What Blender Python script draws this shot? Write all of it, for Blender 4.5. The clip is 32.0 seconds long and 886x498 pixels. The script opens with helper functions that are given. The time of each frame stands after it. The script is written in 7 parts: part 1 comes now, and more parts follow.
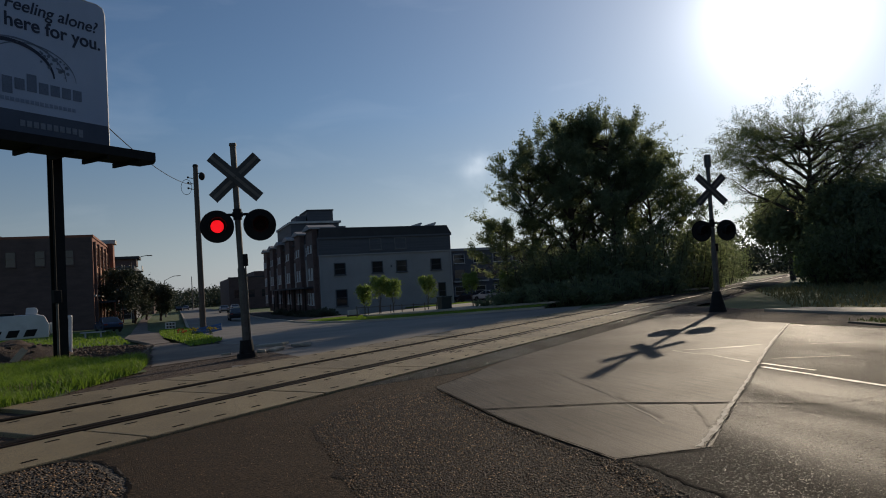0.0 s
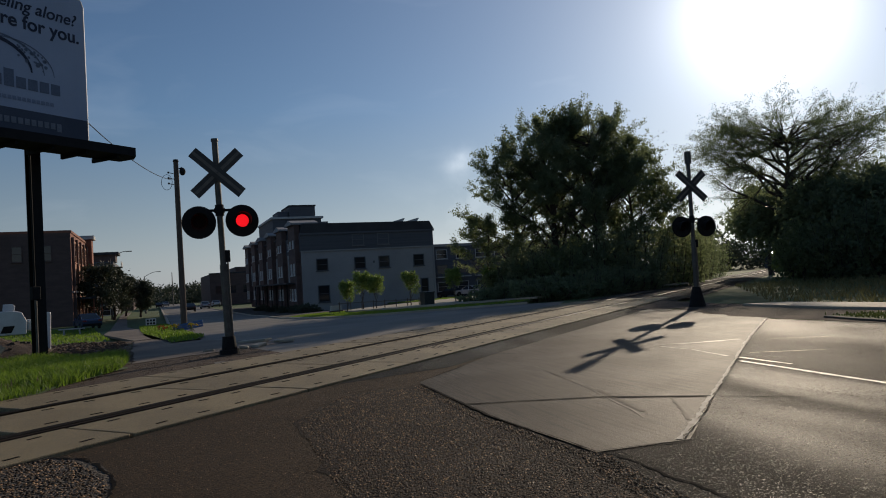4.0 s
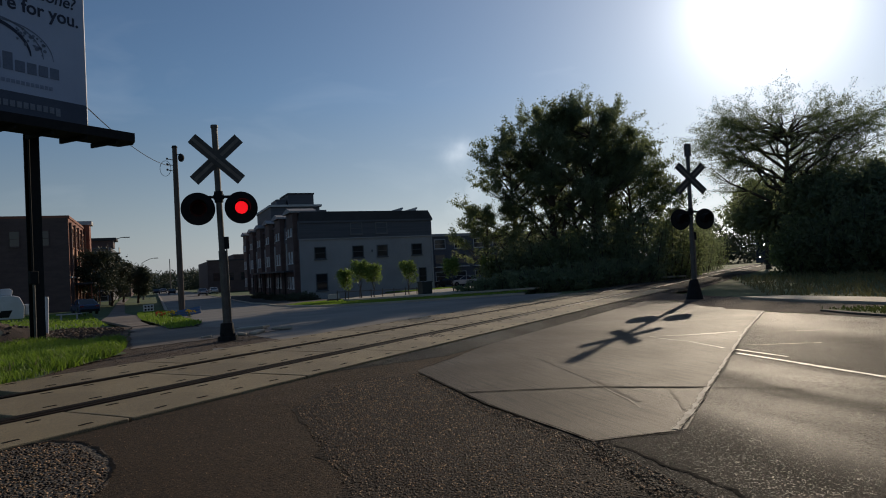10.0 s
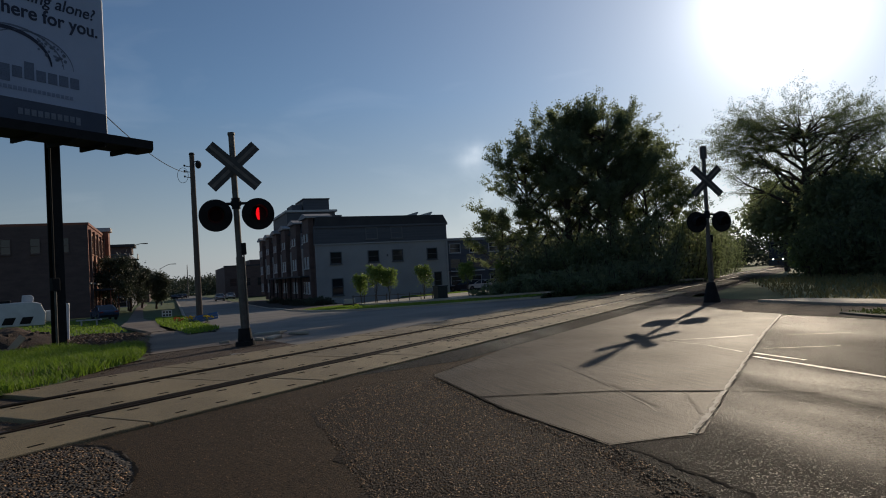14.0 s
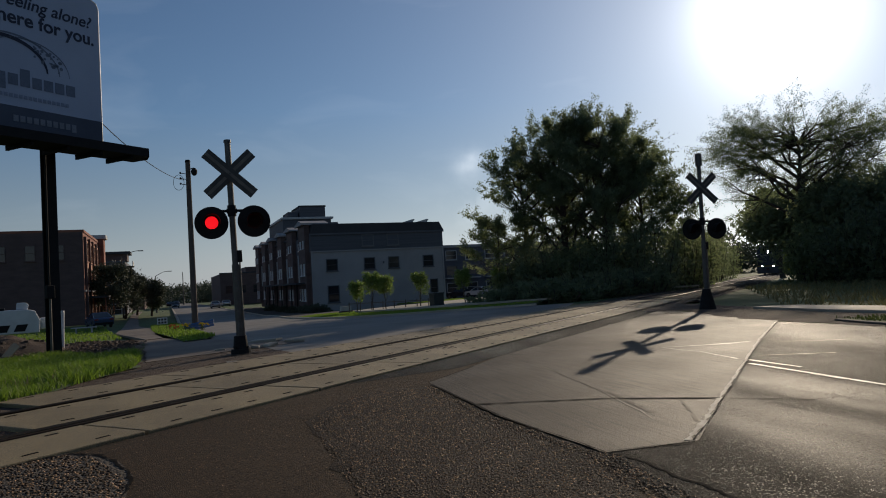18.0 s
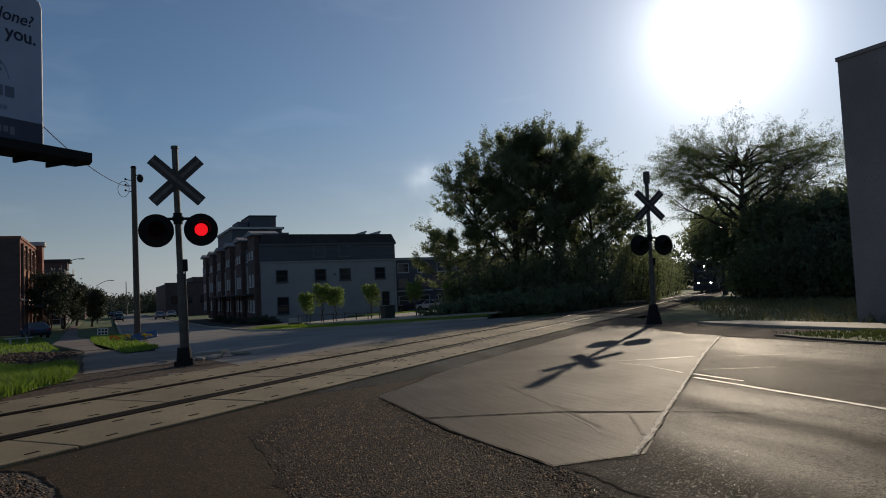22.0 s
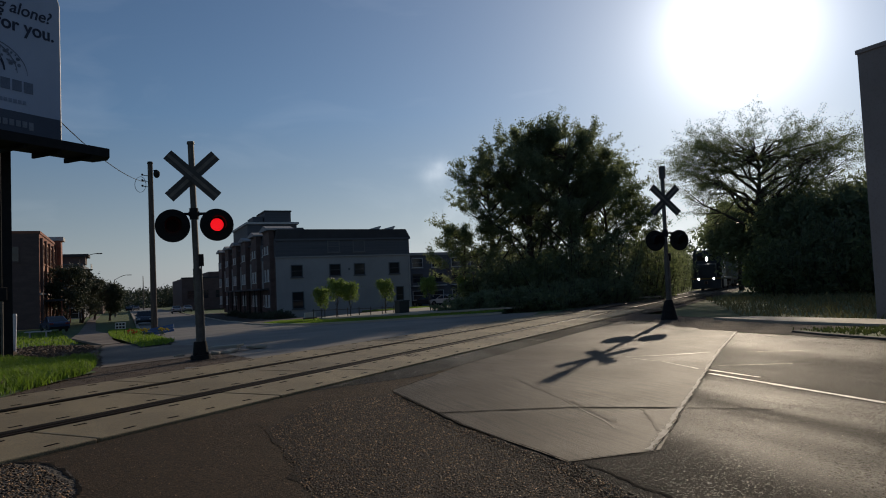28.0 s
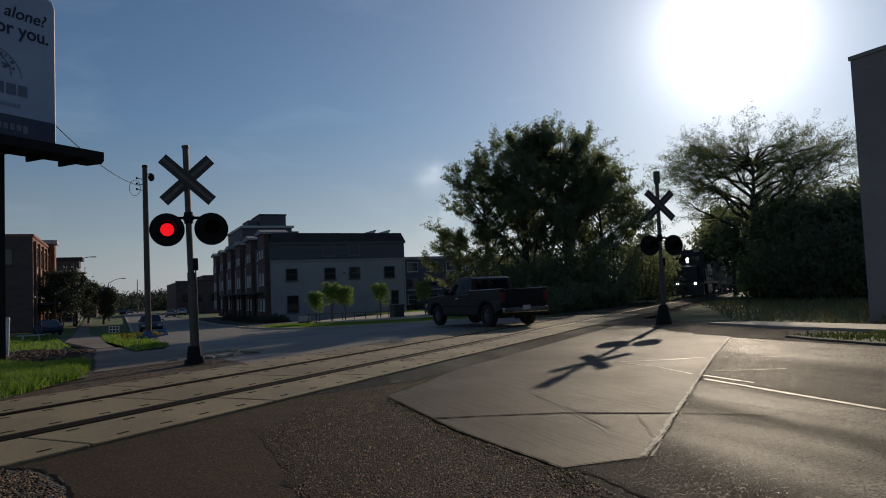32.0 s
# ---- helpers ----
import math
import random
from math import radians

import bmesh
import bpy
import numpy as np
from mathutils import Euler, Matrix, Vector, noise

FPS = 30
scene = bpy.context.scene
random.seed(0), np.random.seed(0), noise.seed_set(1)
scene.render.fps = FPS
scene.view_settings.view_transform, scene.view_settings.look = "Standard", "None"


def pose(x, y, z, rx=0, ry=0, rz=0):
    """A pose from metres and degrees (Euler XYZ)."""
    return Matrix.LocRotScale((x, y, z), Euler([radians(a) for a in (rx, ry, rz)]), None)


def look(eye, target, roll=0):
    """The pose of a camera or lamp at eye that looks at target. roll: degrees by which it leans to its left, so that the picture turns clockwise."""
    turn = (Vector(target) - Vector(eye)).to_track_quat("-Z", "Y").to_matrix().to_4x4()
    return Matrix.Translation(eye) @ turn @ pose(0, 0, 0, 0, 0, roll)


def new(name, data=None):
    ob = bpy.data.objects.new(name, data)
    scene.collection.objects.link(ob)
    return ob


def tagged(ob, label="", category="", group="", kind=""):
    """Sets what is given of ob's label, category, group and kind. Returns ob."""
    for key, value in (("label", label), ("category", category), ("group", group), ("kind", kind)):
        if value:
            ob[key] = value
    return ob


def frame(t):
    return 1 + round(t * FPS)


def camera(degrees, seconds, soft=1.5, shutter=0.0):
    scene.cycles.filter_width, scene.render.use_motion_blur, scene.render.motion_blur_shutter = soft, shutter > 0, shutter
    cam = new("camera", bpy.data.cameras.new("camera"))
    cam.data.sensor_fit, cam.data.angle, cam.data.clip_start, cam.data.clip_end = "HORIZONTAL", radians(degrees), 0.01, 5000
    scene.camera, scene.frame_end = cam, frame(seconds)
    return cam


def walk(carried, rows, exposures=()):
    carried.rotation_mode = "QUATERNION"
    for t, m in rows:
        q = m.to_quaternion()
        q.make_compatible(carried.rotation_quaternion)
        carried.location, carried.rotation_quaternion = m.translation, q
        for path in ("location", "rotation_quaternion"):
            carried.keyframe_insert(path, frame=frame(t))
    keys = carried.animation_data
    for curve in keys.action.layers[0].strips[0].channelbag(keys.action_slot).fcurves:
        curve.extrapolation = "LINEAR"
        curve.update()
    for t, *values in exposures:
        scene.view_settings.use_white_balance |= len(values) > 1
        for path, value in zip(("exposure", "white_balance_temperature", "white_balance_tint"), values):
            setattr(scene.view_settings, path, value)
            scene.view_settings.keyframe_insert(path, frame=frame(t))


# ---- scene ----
cam = camera(65.0, 32.0, soft=1.0)
EXPO, KELVIN, SUN_POWER = -0.4, 6450, 3.3
# Path: seconds, yaw, pitch, roll, and the small sway of a hand-held camera round one spot.
EYE = (0.0, 0.0, 1.18)
PATH = [
    (0, 3.491, 2.737, 3.507, 0.013, 0.075, -0.004),
    (0.5, 4.078, 2.160, 3.677, 0.006, 0.071, -0.007),
    (1, 4.333, 2.137, 4.388, 0.005, 0.048, 0.006),
    (1.5, 3.870, 1.711, 3.865, 0.013, 0.041, -0.016),
    (2, 2.908, 1.599, 3.675, 0.007, 0.060, 0.007),
    (2.5, 3.624, 1.870, 3.446, -0.000, 0.042, 0.015),
    (3, 3.003, 1.762, 3.335, 0.008, 0.032, 0.004),
    (3.5, 1.895, 2.051, 3.968, 0.014, 0.036, 0.004),
    (5.5, 1.604, 2.389, 0.377, -0.042, -0.020, -0.007),
    (6, -1.020, 1.890, 0.768, -0.020, -0.003, 0.000),
    (6.5, -0.847, 2.146, 2.101, 0.005, 0.022, -0.008),
    (7, -0.589, 2.062, 2.583, 0.001, 0.006, 0.002),
    (7.5, -0.051, 2.212, 2.510, 0.001, -0.002, -0.002),
    (8, 0.592, 1.860, 2.488, -0.003, -0.002, -0.001),
    (8.5, 0.770, 1.881, 2.559, -0.005, 0.003, -0.001),
    (9, 1.669, 1.591, 2.532, -0.004, 0.008, -0.007),
    (9.5, 2.092, 1.534, 2.589, -0.005, 0.007, -0.008),
    (10, 1.874, 1.439, 2.901, -0.010, 0.017, -0.008),
    (10.5, 2.072, 1.510, 2.959, 0.001, -0.021, -0.001),
    (11, 2.503, 1.467, 2.862, -0.001, -0.021, -0.002),
    (11.5, 2.514, 1.517, 3.078, -0.008, -0.033, -0.002),
    (12, 2.374, 1.475, 3.187, 0.001, -0.025, -0.004),
    (12.5, 2.521, 1.407, 3.547, 0.004, -0.014, -0.002),
    (13, 2.946, 1.669, 3.515, -0.004, -0.014, 0.006),
    (13.5, 3.150, 1.901, 3.144, -0.007, -0.021, 0.004),
    (14, 3.134, 1.845, 3.240, -0.009, -0.032, 0.002),
    (14.5, 3.150, 1.826, 3.509, -0.004, -0.022, -0.002),
    (16.5, 3.339, 2.073, 3.102, -0.009, -0.026, 0.000),
    (17, 3.011, 2.285, 3.278, -0.006, -0.022, -0.002),
    (17.5, 2.828, 2.396, 3.323, -0.002, -0.021, 0.005),
    (18, 2.819, 2.401, 3.293, -0.006, -0.041, 0.006),
    (18.5, 2.725, 2.313, 3.424, -0.001, -0.025, 0.006),
    (19, 2.398, 2.224, 3.306, -0.005, -0.032, 0.003),
    (19.5, 0.981, 2.149, 2.787, -0.002, -0.033, -0.004),
    (20, -0.094, 2.031, 2.659, 0.003, -0.028, -0.001),
    (20.5, -0.638, 2.426, 2.106, 0.010, -0.018, 0.004),
    (21, -0.519, 2.770, 2.344, 0.005, -0.024, -0.000),
    (21.5, -1.037, 2.988, 2.558, -0.002, -0.016, 0.007),
    (22, -1.149, 3.265, 2.624, 0.003, 0.011, -0.004),
    (22.5, -1.351, 2.909, 2.728, 0.008, -0.010, -0.003),
    (23, -1.540, 2.692, 2.930, 0.014, -0.013, 0.005),
    (23.5, -0.979, 2.656, 2.814, 0.014, -0.010, 0.001),
    (24, -0.686, 2.757, 2.746, 0.009, -0.001, 0.002),
    (24.5, -0.363, 2.839, 2.634, 0.010, -0.006, 0.006),
    (25, -0.215, 2.847, 3.026, 0.010, 0.000, 0.004),
    (25.5, -0.231, 2.836, 2.882, 0.005, 0.011, -0.005),
    (27.5, 0.225, 2.906, 2.883, 0.002, 0.016, -0.005),
    (28, 0.013, 2.913, 2.518, 0.002, 0.010, -0.004),
    (28.5, 0.419, 2.965, 2.387, -0.002, 0.010, -0.002),
    (29, 0.429, 2.780, 2.787, -0.000, 0.010, -0.000),
    (29.5, 0.550, 2.875, 2.924, -0.008, 0.026, -0.002),
    (30, 0.747, 2.891, 2.647, -0.008, 0.006, 0.008),
    (30.5, 0.329, 3.151, 2.450, -0.005, -0.005, 0.004),
    (31, -0.003, 3.024, 2.716, -0.001, -0.002, -0.002),
    (31.5, -0.289, 2.929, 2.429, -0.004, -0.008, -0.000),
    (32, -0.387, 3.220, 2.417, 0.008, 0.005, 0.009),
]
walk(cam, [(t, pose(EYE[0] + dx, EYE[1] + dy, EYE[2] + dz, 90 + p, r, y)) for t, y, p, r, dx, dy, dz in PATH],
     [(t, EXPO + e, KELVIN, 10) for t, e in ((0, 0.1), (3.5, 0.12), (6, 0.0), (9, 0.04), (12, 0.1), (18, 0.1), (20, 0.0), (32, 0.0))])

# ---- world and sun ----
SUN_AZ, SUN_EL = 24.1, 18.1


def build_light():
    world = bpy.data.worlds.new("sky")
    world.use_nodes = True
    scene.world = world
    nt = world.node_tree
    n, l = nt.nodes, nt.links
    n.clear()
    out = n.new("ShaderNodeOutputWorld")
    sky = n.new("ShaderNodeTexSky")
    sky.sky_type = "NISHITA"
    sky.sun_disc = False
    sky.sun_elevation = radians(SUN_EL)
    sky.sun_rotation = radians(SUN_AZ)
    sky.altitude = 250
    sky.air_density, sky.dust_density, sky.ozone_density = 1.0, 0.25, 3.7
    bg = n.new("ShaderNodeBackground")
    bg.inputs["Strength"].default_value = 0.077
    # bright haze round the sun, falling off with the angle from it, and thin wisps of cloud
    tc = n.new("ShaderNodeTexCoord")
    dot = n.new("ShaderNodeVectorMath")
    dot.operation = "DOT_PRODUCT"
    a, e = radians(SUN_AZ), radians(SUN_EL)
    dot.inputs[1].default_value = (math.sin(a) * math.cos(e), math.cos(a) * math.cos(e), math.sin(e))
    l.new(tc.outputs["Generated"], dot.inputs[0])

    def power(src, k, scale):
        m0 = n.new("ShaderNodeMath"); m0.operation = "MAXIMUM"; m0.inputs[1].default_value = 0.0
        l.new(src, m0.inputs[0])
        m1 = n.new("ShaderNodeMath"); m1.operation = "POWER"; m1.inputs[1].default_value = k
        l.new(m0.outputs[0], m1.inputs[0])
        m2 = n.new("ShaderNodeMath"); m2.operation = "MULTIPLY"; m2.inputs[1].default_value = scale
        l.new(m1.outputs[0], m2.inputs[0])
        return m2.outputs[0]

    def add(p, q):
        m = n.new("ShaderNodeMath"); m.operation = "ADD"
        l.new(p, m.inputs[0]); l.new(q, m.inputs[1])
        return m.outputs[0]
    glow = add(add(power(dot.outputs["Value"], 1500, 5.0), power(dot.outputs["Value"], 300, 1.5)),
               add(power(dot.outputs["Value"], 60, 0.36), power(dot.outputs["Value"], 10, 0.16)))
    halo = n.new("ShaderNodeBackground")
    halo.inputs["Color"].default_value = (0.98, 0.98, 0.98, 1)
    l.new(glow, halo.inputs["Strength"])
    # wisps
    mp = n.new("ShaderNodeMapping")
    mp.inputs["Scale"].default_value = (3.0, 3.0, 9.0)
    mp.inputs["Rotation"].default_value = (0.0, radians(24), 0.0)
    l.new(tc.outputs["Generated"], mp.inputs["Vector"])
    nz = n.new("ShaderNodeTexNoise")
    nz.inputs["Scale"].default_value, nz.inputs["Detail"].default_value = 1.6, 7
    nz.inputs["Distortion"].default_value = 0.6
    l.new(mp.outputs[0], nz.inputs["Vector"])
    rp = n.new("ShaderNodeMapRange")
    rp.inputs["From Min"].default_value, rp.inputs["From Max"].default_value = 0.58, 0.85
    rp.inputs["To Max"].default_value = 0.07
    l.new(nz.outputs["Fac"], rp.inputs["Value"])
    # two small clouds low over the far trees
    total = rp.outputs[0]
    for caz, cel, k, amp in ((-0.6, 9.0, 6000, 0.3), (0.6, 6.4, 2500, 0.2), (0.35, 9.7, 8000, 0.3), (-0.9, 5.4, 3000, 0.14)):
        dc = n.new("ShaderNodeVectorMath")
        dc.operation = "DOT_PRODUCT"
        ca, ce = radians(caz), radians(cel)
        dc.inputs[1].default_value = (math.sin(ca) * math.cos(ce), math.cos(ca) * math.cos(ce), math.sin(ce))
        l.new(tc.outputs["Generated"], dc.inputs[0])
        soft = n.new("ShaderNodeTexNoise")
        soft.inputs["Scale"].default_value, soft.inputs["Detail"].default_value = 14.0, 8.0
        l.new(tc.outputs["Generated"], soft.inputs["Vector"])
        cut = n.new("ShaderNodeMapRange")
        cut.inputs["From Min"].default_value, cut.inputs["From Max"].default_value = 0.42, 0.7
        l.new(soft.outputs["Fac"], cut.inputs["Value"])
        mm = n.new("ShaderNodeMath"); mm.operation = "MULTIPLY"
        l.new(power(dc.outputs["Value"], k, amp), mm.inputs[0]); l.new(cut.outputs[0], mm.inputs[1])
        total = add(total, mm.outputs[0])
    wisp = n.new("ShaderNodeBackground")
    wisp.inputs["Color"].default_value = (1, 0.96, 0.9, 1)
    l.new(total, wisp.inputs["Strength"])
    s1, s2 = n.new("ShaderNodeAddShader"), n.new("ShaderNodeAddShader")
    # the low sky is paler and greyer than clear air makes it
    sx = n.new("ShaderNodeSeparateXYZ")
    l.new(tc.outputs["Generated"], sx.inputs[0])
    low = n.new("ShaderNodeMapRange")
    low.inputs["From Min"].default_value, low.inputs["From Max"].default_value = 0.0, 0.24
    low.inputs["To Min"].default_value, low.inputs["To Max"].default_value = 0.8, 0.0
    l.new(sx.outputs["Z"], low.inputs["Value"])
    bw = n.new("ShaderNodeRGBToBW")
    l.new(sky.outputs[0], bw.inputs[0])
    tint = n.new("ShaderNodeMix")
    tint.data_type, tint.blend_type = "RGBA", "MULTIPLY"
    tint.inputs[0].default_value = 1.0
    l.new(bw.outputs[0], tint.inputs[6])
    tint.inputs[7].default_value = (0.92, 0.99, 1.1, 1)
    hz = n.new("ShaderNodeMix")
    hz.data_type = "RGBA"
    l.new(low.outputs[0], hz.inputs[0]); l.new(sky.outputs[0], hz.inputs[6]); l.new(tint.outputs[2], hz.inputs[7])
    l.new(hz.outputs[2], bg.inputs["Color"])
    l.new(bg.outputs[0], s1.inputs[0]); l.new(halo.outputs[0], s1.inputs[1])
    l.new(s1.outputs[0], s2.inputs[0]); l.new(wisp.outputs[0], s2.inputs[1])
    l.new(s2.outputs[0], out.inputs["Surface"])
    lamp = bpy.data.lights.new("sun", "SUN")
    lamp.energy, lamp.angle, lamp.color = SUN_POWER, radians(0.53), (1.0, 0.83, 0.62)
    ob = new("sun", lamp)
    ob.matrix_world = look((60 * math.sin(a), 60 * math.cos(a), 40), (60 * math.sin(a) - math.sin(a) * math.cos(e), 60 * math.cos(a) - math.cos(a) * math.cos(e), 40 - math.sin(e)))


# ---- materials ----
MATS = {}


def mat(name, c1, c2=None, scale=3.0, rough=0.8, metal=0.0, bump=0.0, fine=40.0, mottled=0.5, rand=0.0, c3=None, spec=0.5, stretch=None, emit=0.0, translucent=0.0, stones=0.0, depth=0.02, spark=0.0, island=0.0, rut=0.0, vary=0.1, streak=0.0, through_leaf=None, polish=None):
    """A surface of two mixed colours at a coarse scale, speckle at a fine one, and relief."""
    if name in MATS:
        return MATS[name]
    m = bpy.data.materials.new(name)
    m.use_nodes = True
    MATS[name] = m
    nt = m.node_tree
    n, l = nt.nodes, nt.links
    b = n["Principled BSDF"]
    b.inputs["Roughness"].default_value, b.inputs["Metallic"].default_value = rough, metal
    b.inputs["Specular IOR Level"].default_value = spec
    c2 = c2 or tuple(v * 0.7 for v in c1)
    tc = n.new("ShaderNodeTexCoord")
    src = tc.outputs["Object"]
    if stretch:
        mp = n.new("ShaderNodeMapping")
        mp.inputs["Scale"].default_value = stretch
        l.new(src, mp.inputs["Vector"])
        src = mp.outputs[0]
    big, small = n.new("ShaderNodeTexNoise"), n.new("ShaderNodeTexNoise")
    big.inputs["Scale"].default_value, big.inputs["Detail"].default_value = scale, 6
    big.inputs["Roughness"].default_value = 0.62
    small.inputs["Scale"].default_value, small.inputs["Detail"].default_value = fine, 3
    l.new(src, big.inputs["Vector"]); l.new(src, small.inputs["Vector"])
    ramp = n.new("ShaderNodeValToRGB")
    ramp.color_ramp.elements[0].position, ramp.color_ramp.elements[1].position = 0.5 - mottled * 0.3, 0.5 + mottled * 0.3
    ramp.color_ramp.elements[0].color, ramp.color_ramp.elements[1].color = (*c1, 1), (*c2, 1)
    l.new(big.outputs["Fac"], ramp.inputs[0])
    mix = n.new("ShaderNodeMix")
    mix.data_type, mix.blend_type = "RGBA", "MIX"
    l.new(ramp.outputs[0], mix.inputs[6])
    mix.inputs[7].default_value = (*(c3 or tuple(v * 0.55 for v in c1)), 1)
    r2 = n.new("ShaderNodeMapRange")
    r2.inputs["From Min"].default_value, r2.inputs["From Max"].default_value = 0.52, 0.72
    r2.inputs["To Max"].default_value = 0.75
    l.new(small.outputs["Fac"], r2.inputs["Value"])
    l.new(r2.outputs[0], mix.inputs[0])
    col = mix.outputs[2]
    height = small.outputs["Fac"]
    if stones:
        # bedded stones: each cell takes its own shade, and stands a little proud
        vo = n.new("ShaderNodeTexVoronoi")
        vo.inputs["Scale"].default_value = stones
        l.new(src, vo.inputs["Vector"])
        sep = n.new("ShaderNodeSeparateColor")
        l.new(vo.outputs["Color"], sep.inputs[0])
        pr = n.new("ShaderNodeMapRange")
        pr.inputs["From Min"].default_value, pr.inputs["From Max"].default_value = 0.45, 1.0
        pr.inputs["To Max"].default_value = 0.9
        l.new(sep.outputs[0], pr.inputs["Value"])
        m3 = n.new("ShaderNodeMix")
        m3.data_type = "RGBA"
        l.new(pr.outputs[0], m3.inputs[0])
        l.new(col, m3.inputs[6])
        m3.inputs[7].default_value = (*(c3 or c1), 1)
        col = m3.outputs[2]
        hm = n.new("ShaderNodeMath"); hm.operation = "SUBTRACT"
        l.new(sep.outputs[1], hm.inputs[0]); l.new(vo.outputs["Distance"], hm.inputs[1])
        ha = n.new("ShaderNodeMath"); ha.operation = "ADD"
        l.new(hm.outputs[0], ha.inputs[0]); l.new(small.outputs["Fac"], ha.inputs[1])
        height = ha.outputs[0]
    if streak:
        ms, ns, xs = n.new("ShaderNodeMapping"), n.new("ShaderNodeTexNoise"), n.new("ShaderNodeMix")
        ms.vector_type = "TEXTURE"
        ms.inputs["Rotation"].default_value = (0, 0, radians(20))
        ms.inputs["Scale"].default_value = (0.035, 0.9, 1)
        l.new(tc.outputs["Object"], ms.inputs["Vector"]); l.new(ms.outputs[0], ns.inputs["Vector"])
        ns.inputs["Scale"].default_value, ns.inputs["Detail"].default_value = 1.0, 5.0
        rs = n.new("ShaderNodeMapRange")
        rs.inputs["From Min"].default_value, rs.inputs["From Max"].default_value = 0.45, 0.75
        rs.inputs["To Max"].default_value = streak
        l.new(ns.outputs["Fac"], rs.inputs["Value"])
        xs.data_type = "RGBA"
        l.new(rs.outputs[0], xs.inputs[0]); l.new(col, xs.inputs[6])
        xs.inputs[7].default_value = (*tuple(v * 0.45 for v in c2), 1)
        col = xs.outputs[2]
    if island:
        # random tone per stone, skewed to paint in some shade and sparkle too
        ge, hi = n.new("ShaderNodeNewGeometry"), n.new("ShaderNodeHueSaturation")
        mi = n.new("ShaderNodeMapRange")
        mi.inputs["To Min"].default_value, mi.inputs["To Max"].default_value = 1 - island, 1 + island * 3
        pw = n.new("ShaderNodeMath")
        pw.operation, pw.inputs[1].default_value = "POWER", 3.0
        l.new(ge.outputs["Random Per Island"], pw.inputs[0])
        l.new(pw.outputs[0], mi.inputs["Value"])
        l.new(mi.outputs[0], hi.inputs["Value"]); l.new(col, hi.inputs["Color"])
        col = hi.outputs[0]
    if rand:
        oi, hs = n.new("ShaderNodeObjectInfo"), n.new("ShaderNodeHueSaturation")
        mr = n.new("ShaderNodeMapRange")
        mr.inputs["To Min"].default_value, mr.inputs["To Max"].default_value = 1 - rand, 1 + rand
        l.new(oi.outputs["Random"], mr.inputs["Value"])
        l.new(mr.outputs[0], hs.inputs["Value"]); l.new(col, hs.inputs["Color"])
        col = hs.outputs[0]
    l.new(col, b.inputs["Base Color"])
    rr = n.new("ShaderNodeMapRange")
    rr.inputs["To Min"].default_value, rr.inputs["To Max"].default_value = max(0.02, rough - vary), min(1, rough + vary)
    l.new(big.outputs["Fac"], rr.inputs["Value"]); l.new(rr.outputs[0], b.inputs["Roughness"])
    gloss = rr.outputs[0]
    if polish:
        # wheel paths polished by traffic, as bands along the lane (metres across it, share of polish)
        dp, ad, dn = n.new("ShaderNodeVectorMath"), n.new("ShaderNodeMath"), n.new("ShaderNodeMath")
        dp.operation, ad.operation, dn.operation = "DOT_PRODUCT", "ADD", "MULTIPLY_ADD"
        dp.inputs[1].default_value = (0.962, 0.273, 0)
        l.new(tc.outputs["Object"], dp.inputs[0])
        dn.inputs[1].default_value, dn.inputs[2].default_value = 0.9, -0.45
        l.new(big.outputs["Fac"], dn.inputs[0])
        l.new(dp.outputs["Value"], ad.inputs[0]); l.new(dn.outputs[0], ad.inputs[1])
        nm = n.new("ShaderNodeMapRange")
        nm.inputs["From Min"].default_value, nm.inputs["From Max"].default_value = 2.0, 12.0
        l.new(ad.outputs[0], nm.inputs["Value"])
        band = n.new("ShaderNodeValToRGB")
        band.color_ramp.interpolation = "EASE"
        while len(band.color_ramp.elements) < len(polish):
            band.color_ramp.elements.new(0.5)
        for el, (across, share) in zip(band.color_ramp.elements, polish):
            el.position = (across - 2.0) / 10.0
        for el, (across, share) in zip(band.color_ramp.elements, polish):
            el.color = (share, share, share, 1)
        l.new(nm.outputs[0], band.inputs[0])
        pm = n.new("ShaderNodeMapRange")
        pm.inputs["To Min"].default_value, pm.inputs["To Max"].default_value = 0.3, 0.0
        l.new(band.outputs[0], pm.inputs["Value"])
        sm = n.new("ShaderNodeMath"); sm.operation = "ADD"
        l.new(gloss, sm.inputs[0]); l.new(pm.outputs[0], sm.inputs[1])
        gloss = sm.outputs[0]
        l.new(gloss, b.inputs["Roughness"])
    if spark and stones:
        # a few smooth crystalline faces that catch the sun
        gt, mx = n.new("ShaderNodeMath"), n.new("ShaderNodeMix")
        gt.operation, gt.inputs[1].default_value = "GREATER_THAN", 1 - spark
        l.new(sep.outputs[2], gt.inputs[0])
        l.new(gt.outputs[0], mx.inputs[0]); l.new(gloss, mx.inputs[2])
        mx.inputs[3].default_value = 0.25
        l.new(mx.outputs[0], b.inputs["Roughness"])
